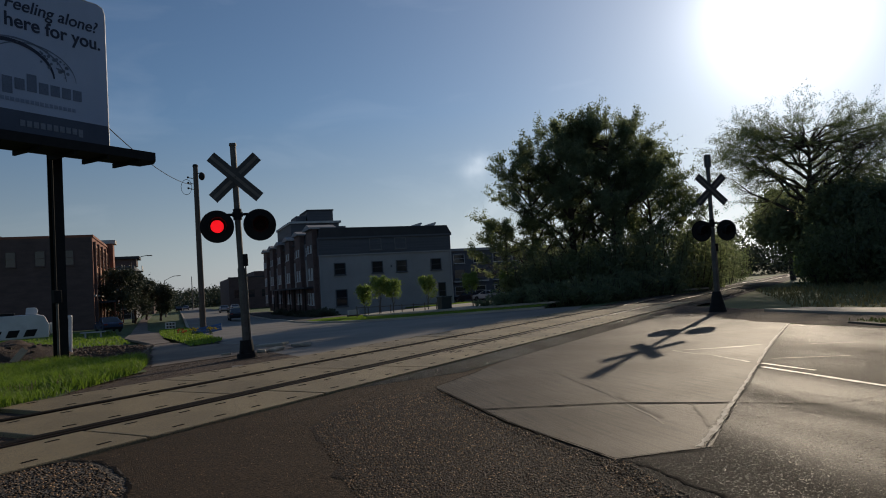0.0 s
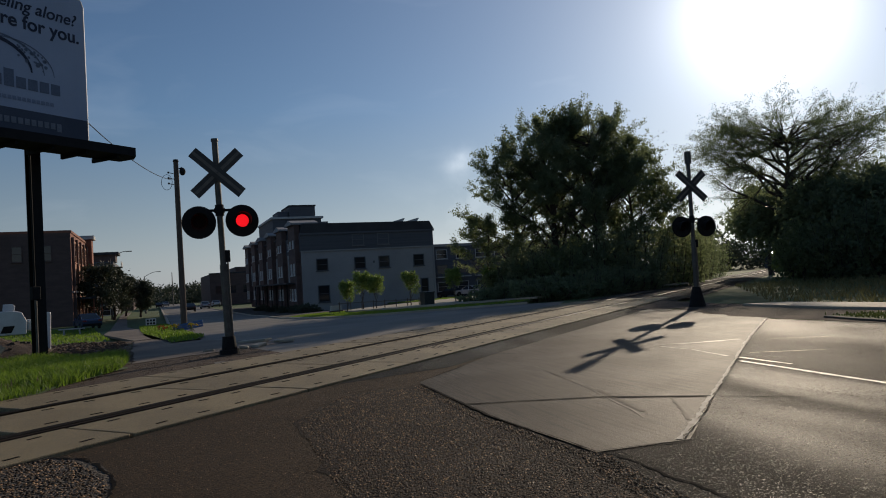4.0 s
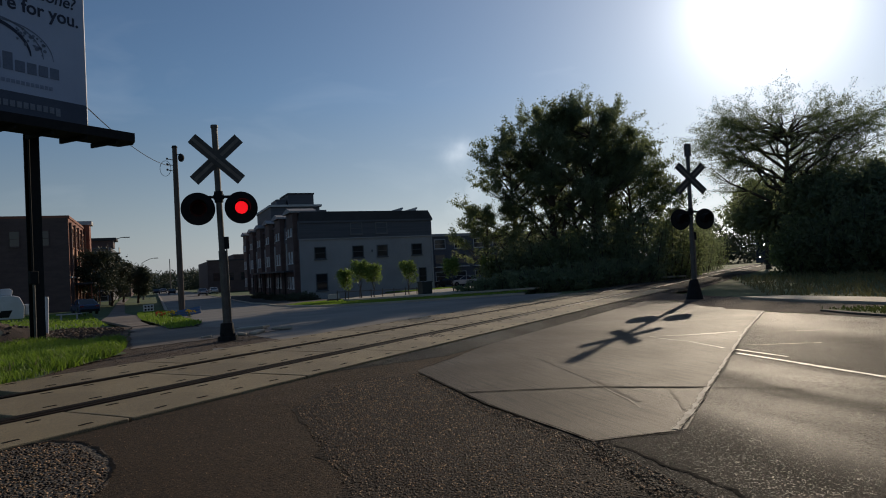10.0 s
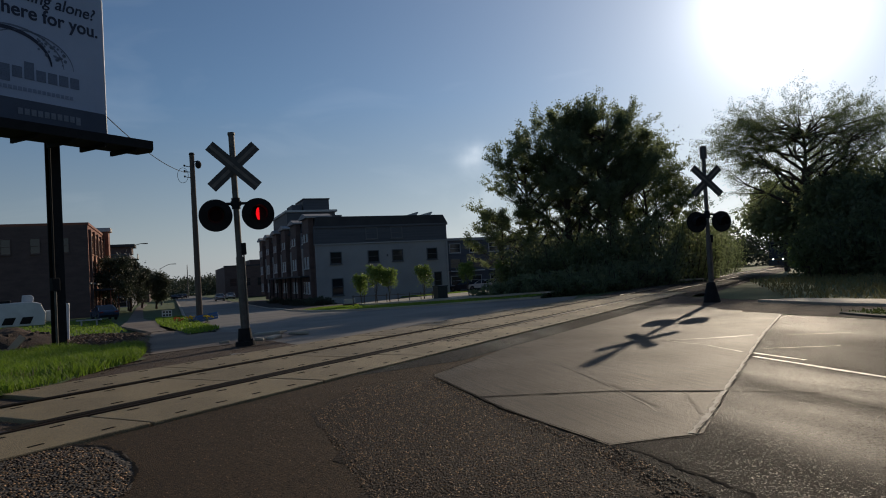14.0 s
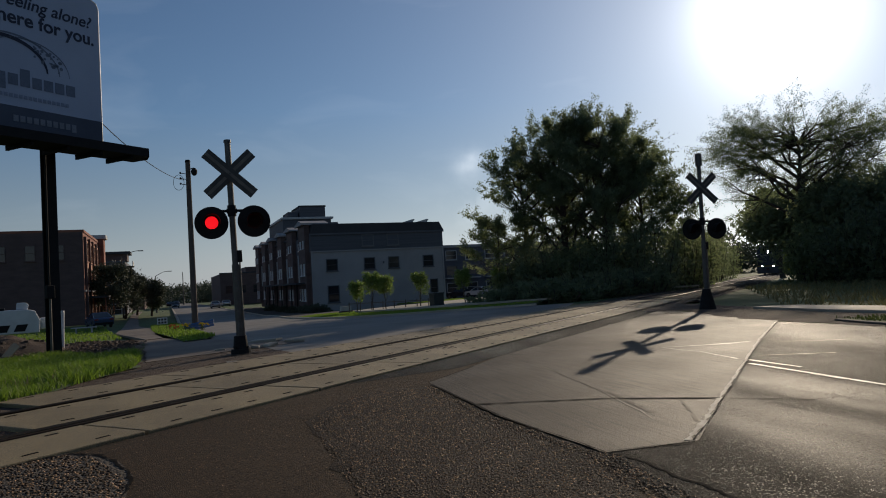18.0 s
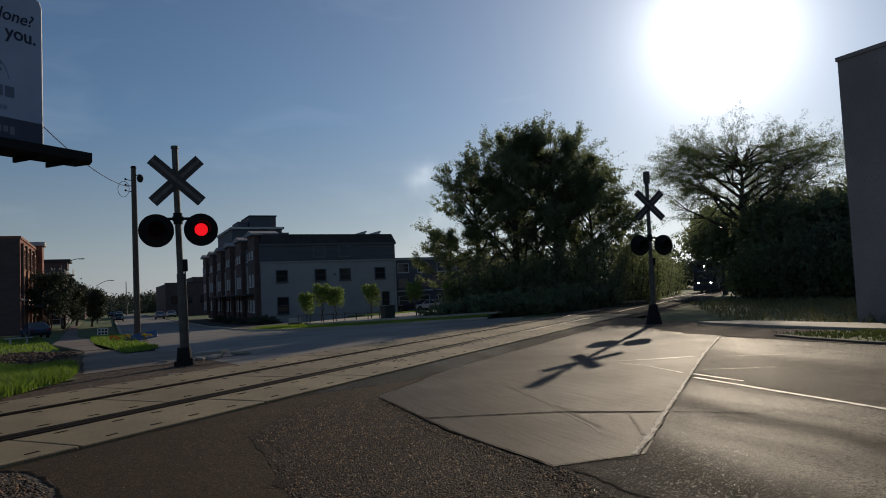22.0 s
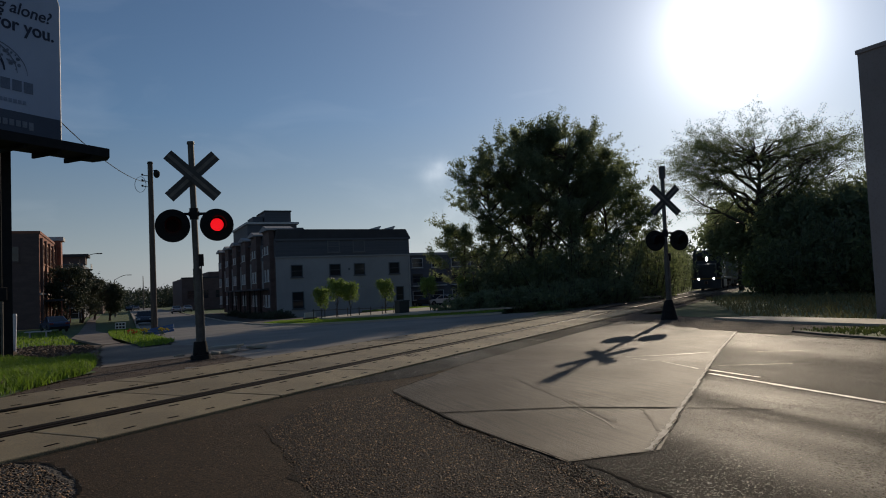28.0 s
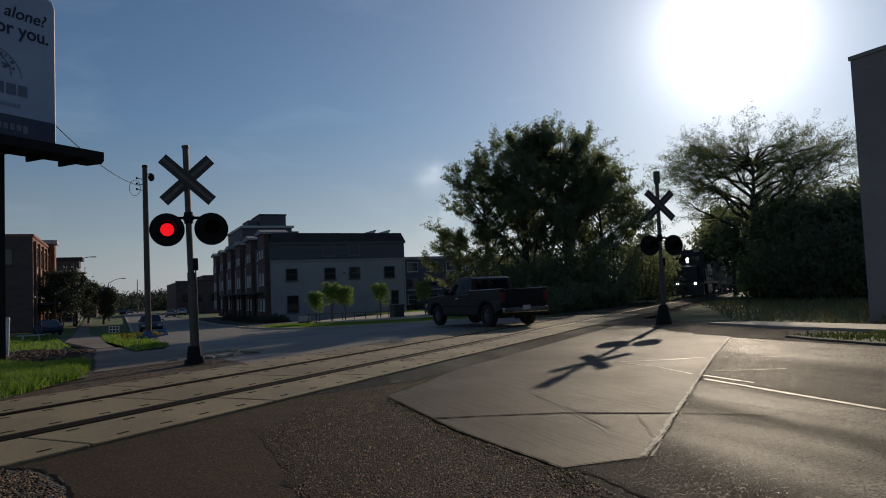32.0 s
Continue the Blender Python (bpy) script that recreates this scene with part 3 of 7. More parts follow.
def build_road_details():
    patchmat = mat("joint_filler", (0.36, 0.32, 0.26), (0.2, 0.17, 0.14), 5, 0.7, bump=0.6, fine=40)
    line = [(1.44, 5.04), (1.77, 5.69), (2.24, 6.71), (2.82, 7.92), (3.6, 9.62), (4.74, 12.05), (6.45, 15.5)]
    for i, (p, q) in enumerate(zip(line, line[1:])):
        k = (1.0, 0.9, 0.6, 0.5, 0.6, 0.7)[i]
        ribbon("slab_joint", wander((p[0] - 0.02, p[1] + 0.01), (q[0] - 0.02, q[1] + 0.01), 0.006, 60 + i, 0.07), 0.012, 0.085 * k, 0.0085, patchmat, "crumbled pale lip of the slab joint", seed=30 + i)
        ribbon("joint_crack", wander((p[0] + 0.012, p[1] - 0.005), (q[0] + 0.012, q[1] - 0.005), 0.005, 70 + i, 0.08), 0.002, 0.014, 0.0105, DARK, "dark open joint between slab and asphalt", seed=40 + i)
    ribbon("joint_crack", wander((-0.62, 8.3), (0.13, 6.2), 0.008, 6, 0.08), 0.012, 0.04, 0.0095, DARK, "dark broken edge of the concrete slab", seed=6)
    ribbon("joint_crack", wander((0.13, 6.2), (0.79, 4.81), 0.008, 67, 0.08), 0.008, 0.028, 0.0095, DARK, "dark broken edge of the concrete slab", seed=67)
    ribbon("joint_crack", wander((0.79, 4.81), (1.44, 5.0), 0.012, 66, 0.1), 0.004, 0.02, 0.0095, DARK, "dark broken edge of the concrete slab", seed=66)
    ribbon("joint_crack", wander((-0.66, 8.5), (-0.1, 9.9), 0.02, 7), 0.008, 0.03, 0.0095, DARK, "dark crack at the slab's edge", seed=7)
    ribbon("joint_crack", wander((-0.12, 6.84), (1.15, 6.88), 0.012, 8, 0.12), 0.022, 0.05, 0.0095, DARK, "dark straight crack across the slab", seed=8)
    ribbon("joint_crack", wander((1.15, 6.88), (2.2, 6.67), 0.012, 88, 0.12), 0.026, 0.06, 0.0095, DARK, "dark straight crack across the slab", seed=88)
    ribbon("joint_crack", wander((2.26, 6.65), (2.95, 6.4), 0.012, 9, 0.12), 0.014, 0.034, 0.005, DARK, "fine crack running on into the asphalt", seed=9)
    ribbon("joint_crack", wander((2.95, 6.4), (3.61, 6.73), 0.03, 89, 0.12), 0.003, 0.012, 0.005, DARK, "fine crack running on into the asphalt", seed=89)
    ribbon("joint_crack", wander((-0.95, 12.3), (0.9, 10.9), 0.015, 10), 0.008, 0.02, 0.0095, DARK, "dark crack beside the crossing", seed=10)
    ribbon("joint_crack", wander((-2.65, 7.29), (-1.62, 6.44), 0.015, 11, 0.07), 0.003, 0.011, 0.004, DARK, "crooked crack in the worn asphalt", seed=11)
    ribbon("joint_crack", wander((-2.2, 9.4), (-0.7, 8.6), 0.02, 12, 0.1), 0.003, 0.014, 0.004, DARK, "crooked crack in the worn asphalt", seed=12)
    ribbon("joint_crack", wander((-1.62, 6.42), (-1.16, 5.5), 0.015, 13, 0.06), 0.003, 0.011, 0.004, DARK, "crooked crack in the worn asphalt", seed=13)
    # near-black ribbons paint the shadows of the broken asphalt steps
    step_shade = mat("step_shade", (0.012, 0.011, 0.011), (0.02, 0.017, 0.015), 6, 0.98, spec=0.03, bump=0.6, fine=40)
    ribbon("tar_seam", wander((1.0, 4.5), (1.35, 3.55), 0.02, 21, 0.05), 0.004, 0.03, 0.004, step_shade, "black painted shadow of the step along the crumbled asphalt edge", seed=121)
    ribbon("tar_seam", wander((0.86, 4.78), (1.0, 4.5), 0.015, 22, 0.04), 0.004, 0.025, 0.004, step_shade, "black painted shadow of the step along the crumbled asphalt edge", seed=122)
    edge = [(-2.28, 4.2), (-2.36, 4.45), (-2.5, 4.72), (-2.75, 5.02), (-3.0, 5.28), (-3.3, 5.38), (-3.6, 5.1)]
    ribbon("broken_edge", [q for a, b in zip(edge, edge[1:]) for q in wander(a, b, 0.012, 23, 0.06)], 0.008, 0.05, 0.0045, step_shade, "broken edge of the apron over the gravel, its shadow painted dark", seed=123)
    stain = mat("scuff", (0.2, 0.158, 0.11), (0.14, 0.11, 0.077), 3, 0.55, fine=50, spec=0.14)
    arc = [(0.83, 9.45), (0.94, 8.9), (1.03, 8.36), (1.13, 7.86), (1.21, 7.38), (1.26, 6.92), (1.31, 6.5), (1.36, 6.2), (1.37, 5.84)]
    ribbon("tyre_scuff", arc, 0.006, 0.03, 0.0075, stain, "pale curved tyre scuff on the slab", seed=14)
    soot = mat("soot", (0.09, 0.07, 0.05), (0.11, 0.086, 0.06), 3, 0.7, fine=50, spec=0.1)
    ribbon("tyre_scuff", [(x + 0.07, y - 0.1) for x, y in arc[4:8]], 0.015, 0.045, 0.0076, soot, "dark rubber mark beside the scuff", seed=24)
    ribbon("tyre_scuff", wander((1.84, 6.69), (1.7, 5.7), 0.012, 15, 0.12), 0.012, 0.035, 0.0078, soot, "dark curved mark at the slab's corner", seed=15)
    # lane paint
    ribbon("lane_line", wander((3.37, 9.0), (5.3, 2.2), 0.004, 16, 0.08), 0.05, 0.085, 0.005, PAINT, "worn white lane line on the asphalt", seed=16)
    ribbon("lane_line", wander((3.5, 9.36), (3.78, 8.5), 0.004, 17, 0.1), 0.03, 0.075, 0.005, PAINT, "worn white lane line on the asphalt", seed=17)
    FADED = mat("faded_paint", (0.29, 0.245, 0.185), (0.17, 0.135, 0.095), 4, 0.6, fine=30, c3=(0.14, 0.115, 0.085))
    for i, (p, q, w0, w1, h) in enumerate((((2.88, 11.3), (3.61, 11.39), 0.02, 0.12, 0.008), ((3.61, 11.39), (4.36, 11.6), 0.04, 0.14, 0.008), ((2.9, 11.17), (3.22, 10.51), 0.005, 0.05, 0.008), ((3.22, 10.51), (3.42, 9.5), 0.005, 0.05, 0.008), ((3.8, 9.78), (4.8, 9.74), 0.002, 0.03, 0.005), ((4.75, 11.43), (5.77, 11.33), 0.002, 0.04, 0.005))):
        ribbon("lane_line", wander(p, q, 0.012, 118 + i, 0.08), w0, w1, h, FADED, "almost worn away white stop line", seed=118 + i)
    # flush dark strips over the flangeways beside the rails
    for d, w, k in ((-6.56, 0.09, 27), (-7.9, 0.06, 27), (-6.51, 0.1, 13), (-7.94, 0.08, 13)):
        ribbon("flangeway", [tp(3.5 + i, d) for i in range(k)], w, w + 0.015, 0.025 if k > 20 else 0.029, DARK, "dark groove beside the rail", seed=140)
    # manhole cover between the panels and the slab
    mh = thing("manhole_cover", pose(*on((-0.75, 12.75), 0.004), 0, 0, 20), "dark round iron cover set in the asphalt", "manhole cover")
    bm = bmesh.new()
    tube(bm, (0, 0, -0.05), (0, 0, 0.012), 0.33, seg=32)
    part("cover", bm, RUST, mh)
    for i in range(-3, 4):
        bm = bmesh.new()
        box(bm, (i * 0.08, 0, 0.014), (0.03, 2 * math.sqrt(0.3 ** 2 - (i * 0.08) ** 2), 0.008))
        part("tread_rib", bm, RUST, mh)
    # kerbs and walks
    right = [rp(-90, 12.5), rp(8.3, 12.5), rp(9.6, 12.75), rp(10.6, 13.1)]
    # this kerb's colour is darkened for its backlit face
    strip_along("kerb", right, 0.13, 0.045, mat("backlit_kerb", (0.13, 0.11, 0.085), (0.08, 0.065, 0.05), 2, 0.9, bump=0.5, fine=30), "low worn concrete kerb beside the verge, coloured dark as if backlit", "kerb")
    strip_along("kerb", [rp(28.3, 15.8), rp(29.8, 14.0), rp(30.9, 12.5), rp(32.9, 10.0), rp(35.1, 8.7), rp(39.5, 8.0), rp(50, 8.0), rp(75, 10.1), rp(330, 10.1)], 0.22, 0.09, WALKWAY, "concrete kerb along the far street", "kerb")
    strip_along("kerb", [rp(62.0, 1.0), rp(90, 1.1), rp(330, 1.15)], 0.28, 0.1, WALKWAY, "concrete kerb along the grass strip", "kerb")
    w = sheet("sidewalk", [rp(-60, 15.5), rp(12.6, 15.4), rp(15.6, 15.9), rp(15.0, 17.0), rp(11, 17.2), rp(-60, 17.2)], 0.07, WALKWAY, step=6, thick=0.12)
    tagged(w, "pale concrete sidewalk behind the verge", "sidewalk", kind="structure")
    v = sheet("verge", [rp(-60, 12.57), rp(8.3, 12.57), rp(10.8, 13.3), rp(9.9, 15.5), rp(-60, 15.5)], 0.03, TURF, step=4, rim=0.05, seed=9, thick=0.1)
    tagged(v, "grassy verge between kerb and sidewalk", "verge", kind="structure")
    dv = sheet("dirt_verge", [rp(7.0, 12.3), rp(10, 12.35), (6.25, 16.9), (6.1, 19.0), (6.25, 21.2), tp(22.2, -5.2), tp(30, -5.2), rp(22, 18), rp(14.5, 16.2), rp(12.4, 15.6), rp(8, 15.6)], 0.008, DIRT, step=4, rim=0.12, seed=10)
    tagged(dv, "bare dirt with gravel beside the road end", "earth", kind="structure")
    OLD = mat("old_walk", (0.2, 0.155, 0.118), (0.13, 0.1, 0.077), 0.5, 0.85, bump=0.3, fine=40)
    w = sheet("sidewalk", [rp(28.6, -0.8), rp(46.8, -3.0), rp(68.4, -3.8), rp(126, -5.5), rp(160, -6.0), rp(160, -4.9), rp(123, -4.4), rp(72.8, -2.6), rp(53.2, -0.95), rp(36, -0.6), rp(29, -0.2)], 0.03, OLD, step=8, thick=0.1)
    tagged(w, "pale concrete sidewalk along the street", "sidewalk", kind="structure")
    dd = sheet("dug_earth", [rp(15.6, -0.6), rp(18.4, -0.55), rp(22.7, -0.7), rp(28.4, -0.85), rp(34, -3.3), rp(31, -4.2), rp(30, -7.5), rp(24, -7), rp(21, -2.8), rp(18.3, -1.6)], 0.03, DIRT, step=3, rim=0.12, seed=12)
    tagged(dd, "dug brown earth left bare beside the walk", "earth", kind="structure")
    w = sheet("lot_drive", [rp(42.3, 11.2), rp(38.3, 13.4), rp(35.2, 16.0), rp(33, 19), rp(38, 34), rp(66, 31.5), rp(62.4, 24.9), rp(56.9, 19.7), rp(51.8, 14.7), rp(47, 12)], 0.2, WALKWAY, step=8, thick=0.1)
    tagged(w, "pale concrete drive to the apartment lot", "pavement", kind="structure")
    # dark sheet: the shade on the lawn by the wing is in its colour
    bed = sheet("planting_bed", [rp(47, 8.15), rp(75, 10.25), rp(130, 10.25), rp(130, 15.4), rp(52, 15.4), rp(50.6, 13.9), rp(51.6, 10.2)], 0.06, mat("shade_dark_lawn", (0.05, 0.036, 0.026), (0.03, 0.024, 0.018), 1.5, 0.95, bump=0.8, fine=20), step=8)
    tagged(bed, "lawn strip along the apartment wing, painted dark for its shade", "planting bed", kind="structure")
    drv = sheet("drive_apron", [rp(14.6, -0.45), rp(16.6, 2.9), rp(20.6, 2.0), rp(24.5, 0.9), rp(29, -0.2), rp(28.6, -0.8), rp(22.5, -0.7)], 0.01, OLD, step=4, rim=0.05, seed=11)
    tagged(drv, "grey concrete drive apron behind the signal", "pavement", kind="structure")
    lot = sheet("parking_lot", [rp(60, 30), rp(54, 24), rp(75, 24), rp(110, 30), rp(110, 62), rp(70, 62)], 0.03, STREET, step=10)
    tagged(lot, "pale concrete parking lot beside the apartments", "parking lot", kind="structure")


# ---- crossing signals ----
GALV = mat("galvanised", (0.12, 0.113, 0.102), (0.075, 0.071, 0.065), 5, 0.6, metal=0.4, bump=0.1)
BLACK = mat("black_enamel", (0.012, 0.012, 0.013), (0.02, 0.02, 0.02), 6, 0.8, spec=0.2)
ALU = mat("sign_back", (0.075, 0.07, 0.064), (0.048, 0.045, 0.041), 3, 0.6, metal=0.2)
STRIPE = mat("reflective_strip", (0.16, 0.14, 0.115), (0.11, 0.095, 0.08), 6, 0.5)
REDDARK = mat("unlit_red_glass", (0.012, 0.003, 0.003), (0.009, 0.002, 0.002), 10, 0.7, spec=0.15)
REDLIT = mat("lit_red_glass", (0.95, 0.006, 0.012), (0.9, 0.01, 0.02), 10, 0.4, emit=1.15)
LENSES = []


def build_signal(p, turn, lean, height, zc, za, label, lit=True):
    x, y = p
    sig = thing("crossing_signal", pose(x, y, gz(x, y), 0, lean, turn), label, "crossing signal", "rail crossing signals")
    # base: concrete foot, cast junction base
    bm = bmesh.new()
    box(bm, (0, 0, -0.1), (0.55, 0.55, 0.22), bevel=0.03)
    part("footing", bm, DIRT, sig)
    bm = bmesh.new()
    tube(bm, (0, 0, 0.0), (0, 0, 0.1), 0.2, 0.19, 16)
    tube(bm, (0, 0, 0.1), (0, 0, 0.36), 0.15, 0.12, 16)
    for i in range(4):
        a = math.pi / 4 + i * math.pi / 2
        tube(bm, (0.17 * math.cos(a), 0.17 * math.sin(a), 0.1), (0.17 * math.cos(a), 0.17 * math.sin(a), 0.15), 0.02, seg=6)
    part("base_casting", bm, BLACK, sig, "black cast base")
    bm = bmesh.new()
    tube(bm, (0, 0, 0.3), (0, 0, height), 0.06, seg=18)
    part("mast", bm, GALV, sig)
    bm = bmesh.new()
    tube(bm, (0, 0, 0.3), (0, 0, height * 0.42), 0.072, seg=18)
    part("sleeve", bm, GALV, sig)
    bm = bmesh.new()
    tube(bm, (0.085, -0.02, 0.34), (0.085, -0.02, 1.9), 0.016, seg=8)
    part("conduit", bm, STRIPE, sig, "pale conduit")
    bm = bmesh.new()
    box(bm, (0.07, 0.02, 1.95), (0.14, 0.12, 0.24), bevel=0.015)
    part("junction_box", bm, BLACK, sig)
    # crossbuck
    buck = thing("crossbuck", pose(0, -0.085, zc), "", "")
    for k in ("label", "category"):
        if k in buck:
            del buck[k]
    buck.parent = sig
    for sgn in (-1, 1):
        bm = bmesh.new()
        box(bm, (0, 0, 0), (1.23, 0.006, 0.225), bevel=0.002, m=pose(0, -0.012 * (sgn + 1), 0, 0, sgn * 43, 0))
        blade = part("blade", bm, ALU, buck)
        bm = bmesh.new()
        box(bm, (0, 0, 0), (1.2, 0.003, 0.06), m=pose(0, -0.012 * (sgn + 1) - 0.006, 0, 0, sgn * 43, 0))
        part("reflective_strip", bm, STRIPE, buck, "dull reflective strip")
    bm = bmesh.new()
    box(bm, (0, 0.05, 0), (0.16, 0.06, 0.2), bevel=0.01)
    tube(bm, (0, 0.0, 0), (0, -0.04, 0), 0.018, seg=8)
    part("clamp", bm, GALV, buck)
    # light arm and lamps
    bm = bmesh.new()
    tube(bm, (-0.42, 0, za), (0.42, 0, za), 0.028, seg=10)
    tube(bm, (-0.1, 0, za), (0.1, 0, za), 0.05, seg=12)
    tube(bm, (0, 0, za - 0.11), (0, 0, za + 0.11), 0.085, seg=16)
    part("cross_arm", bm, BLACK, sig)
    for side in (-1, 1):
        lamp = new("flasher")
        lamp.parent = sig
        lamp.matrix_basis = pose(side * 0.41, 0, za - 0.235)
        bm = bmesh.new()
        tube(bm, (0, 0, 0.14), (0, 0, 0.25), 0.03, seg=10)
        part("bracket", bm, BLACK, lamp)
        bm = bmesh.new()
        tube(bm, (0, -0.1, 0), (0, -0.112, 0), 0.322, seg=40)
        part("background_disc", bm, BLACK, lamp, "black round background")
        bm = bmesh.new()
        tube(bm, (0, 0.12, 0), (0, -0.1, 0), 0.13, 0.17, seg=24)
        part("housing", bm, BLACK, lamp)
        # visor: half tube above the lens
        verts, faces = [], []
        k = 24
        for i in range(k + 1):
            a = math.radians(-30 + 240 * i / k)
            for yy, ln in ((-0.112, 0), (-0.4, 1)):
                verts.append((0.165 * math.cos(a), yy + (0.12 * (1 - math.sin(a)) / 2 if ln else 0), 0.165 * math.sin(a)))
        for i in range(k):
            faces.append((2 * i, 2 * i + 2, 2 * i + 3, 2 * i + 1))
        v = data_part("visor", verts, faces, BLACK, lamp)
        so = v.modifiers.new("thickness", "SOLIDIFY")
        so.thickness = 0.006
        # the lens: one face lit, the other dark; it turns about its upright axis
        bm = bmesh.new()
        tube(bm, (0, -0.004, 0), (0, -0.012, 0), 0.125, seg=28)
        lens = part("lens", bm, REDLIT if lit else REDDARK, lamp, "glowing red glass" if lit else "")
        lens.matrix_basis = pose(0, -0.128, 0)
        bm = bmesh.new()
        tube(bm, (0, -0.0035, 0), (0, 0.012, 0), 0.129, seg=28)
        dark = part("dark_glass", bm, REDDARK, lens, "unlit red glass")
        if lit:
            LENSES.append((lens, side))
    bm = bmesh.new()
    tube(bm, (0, 0, height), (0, 0, height + 0.05), 0.075, 0.07, seg=16)
    part("mast_cap", bm, GALV, sig)
    if not lit:
        bm = bmesh.new()
        tube(bm, (0, 0, height - 0.32), (0, 0, height + 0.06), 0.1, seg=18)
        part("bell", bm, GALV, sig, "grey bell case")
        bm = bmesh.new()
        tube(bm, (0, 0, 0.0), (0, 0, 0.62), 0.26, 0.12, 16)
        part("base_cover", bm, BLACK, sig, "black tapered base cover")
    return sig


def build_billboard():
    """A poster panel on steel posts, its face along the track; only its far end shows."""
    # face plane: offset d0, right end s1
    s1, d0 = 11.62, -16.3
    zb = 5.3
    W0, H0 = 6.9, 3.65
    x, y = tp(s1, d0)
    # local x along U (to the right as seen), local y away from the viewer, z up
    bb = thing("billboard", pose(x, y, 0, 0, 0, 90 - TRACK_AZ), "white poster billboard with dark lower band on steel posts", "billboard")
    FRAME = mat("billboard_trim", (0.4, 0.42, 0.45), (0.3, 0.32, 0.35), 2, 0.5)
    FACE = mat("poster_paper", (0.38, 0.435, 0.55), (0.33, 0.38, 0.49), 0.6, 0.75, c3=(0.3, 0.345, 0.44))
    NAVY = mat("navy_print", (0.018, 0.026, 0.055), (0.013, 0.02, 0.045), 2, 0.7)
    BAND = mat("slate_band", (0.06, 0.075, 0.11), (0.045, 0.055, 0.085), 1, 0.7)
    bm = bmesh.new()
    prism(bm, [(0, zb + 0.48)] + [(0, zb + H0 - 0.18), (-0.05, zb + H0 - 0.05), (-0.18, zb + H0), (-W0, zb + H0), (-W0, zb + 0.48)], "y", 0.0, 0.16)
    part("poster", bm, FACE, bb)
    bm = bmesh.new()
    box(bm, (-W0 / 2, 0.08, zb + 0.205), (W0, 0.16, 0.55))
    part("lower_band", bm, BAND, bb, "dark slate band")
    bm = bmesh.new()
    out = [(0.03, zb - 0.03), (0.03, zb + H0 - 0.17), (-0.03, zb + H0 - 0.02), (-0.17, zb + H0 + 0.03), (-W0, zb + H0 + 0.03)]
    for p, q in zip(out, out[1:]):
        tube(bm, (p[0], 0.06, p[1]), (q[0], 0.06, q[1]), 0.032, seg=8)
    part("trim", bm, FRAME, bb, "pale rounded trim")
    bm = bmesh.new()
    box(bm, (-W0 / 2, 0.1, zb - 0.2), (W0 + 0.1, 0.3, 0.32), bevel=0.02)
    box(bm, (-W0 / 2, 0.28, zb + H0 / 2), (W0 - 0.1, 0.16, H0 - 0.1))
    part("stringer", bm, BLACK, bb)
    # catwalk that sticks out past the end
    bm = bmesh.new()
    prism(bm, [(-W0, -1.1), (0.55, -1.1), (0.8, -0.7), (0.75, -0.2), (-W0, 0.0)], "z", zb - 0.52, zb - 0.3)
    part("catwalk", bm, BLACK, bb, "dark steel catwalk")
    for i in range(9):
        bm = bmesh.new()
        box(bm, (0.1 - i * 0.85, -0.5, zb - 0.55), (0.06, 1.0, 0.12))
        part("catwalk_bracket", bm, BLACK, bb)
    for k in (0.35, 1.35, 2.0, 2.9):
        bm = bmesh.new()
        tube(bm, (0.05, 0.1, zb + k), (0.11, 0.1, zb + k + 0.005), 0.008, seg=6)
        part("hook", bm, BLACK, bb)
    for i in range(3):
        gx = -1.23 - i * 2.4
        bm = bmesh.new()
        h0 = gz(*tp(s1 + gx, d0 - 0.5)) - 0.3
        out = [(-0.135, 0.305), (0.135, 0.305), (0.135, 0.335), (0.015, 0.335), (0.015, 0.485), (0.135, 0.485), (0.135, 0.515), (-0.135, 0.515), (-0.135, 0.485), (-0.015, 0.485), (-0.015, 0.335), (-0.135, 0.335)]
        prism(bm, [(gx + px, py) for px, py in out], "z", h0, zb + 2.6)
        part("post", bm, BLACK, bb, "dark steel beam post")
    bm = bmesh.new(); box(bm, (-1.38, 0.26, 1.4), (0.2, 0.12, 0.32), bevel=0.02)
    part("meter_box", bm, BLACK, bb, "dark meter box")
    bm = bmesh.new(); tube(bm, (-1.38, 0.26, -0.3), (-1.38, 0.26, 1.25), 0.03, seg=8)
    part("conduit", bm, GALV, bb)
    bm = bmesh.new(); tube(bm, (-1.38, 0.28, 1.5), (-1.38, 0.28, zb - 0.4), 0.025, seg=8)
    part("conduit", bm, BLACK, bb)
    bm = bmesh.new()
    tube(bm, (-1.0, 0.1, zb - 0.3), (-0.35, -0.5, zb - 0.25), 0.03, seg=8)
    part("strut", bm, BLACK, bb)

    def words(txt, x, z, size, m, align="RIGHT", shear=0.0, name="lettering", squeeze=1.0, bold=0.0):
        cu = bpy.data.curves.new(name, "FONT")
        cu.body, cu.size, cu.align_x, cu.shear, cu.extrude = txt, size, align, shear, 0.004
        cu.offset = bold
        cu.materials.append(m)
        ob = new(name, cu)
        ob.parent = bb
        ob.matrix_basis = pose(x, -0.006, z, 90) @ Matrix.Diagonal((squeeze, 1, 1, 1))
        return ob
    words("? Feeling alone?", -0.24, zb + 2.89, 0.42, NAVY, shear=0.25, bold=0.004)
    words("here for you.", -0.14, zb + 2.46, 0.46, NAVY, bold=0.008)
    # the emblem: arched strokes with flecks under them
    SLATE = mat("slate_print", (0.135, 0.168, 0.235), (0.11, 0.138, 0.195), 2, 0.7)
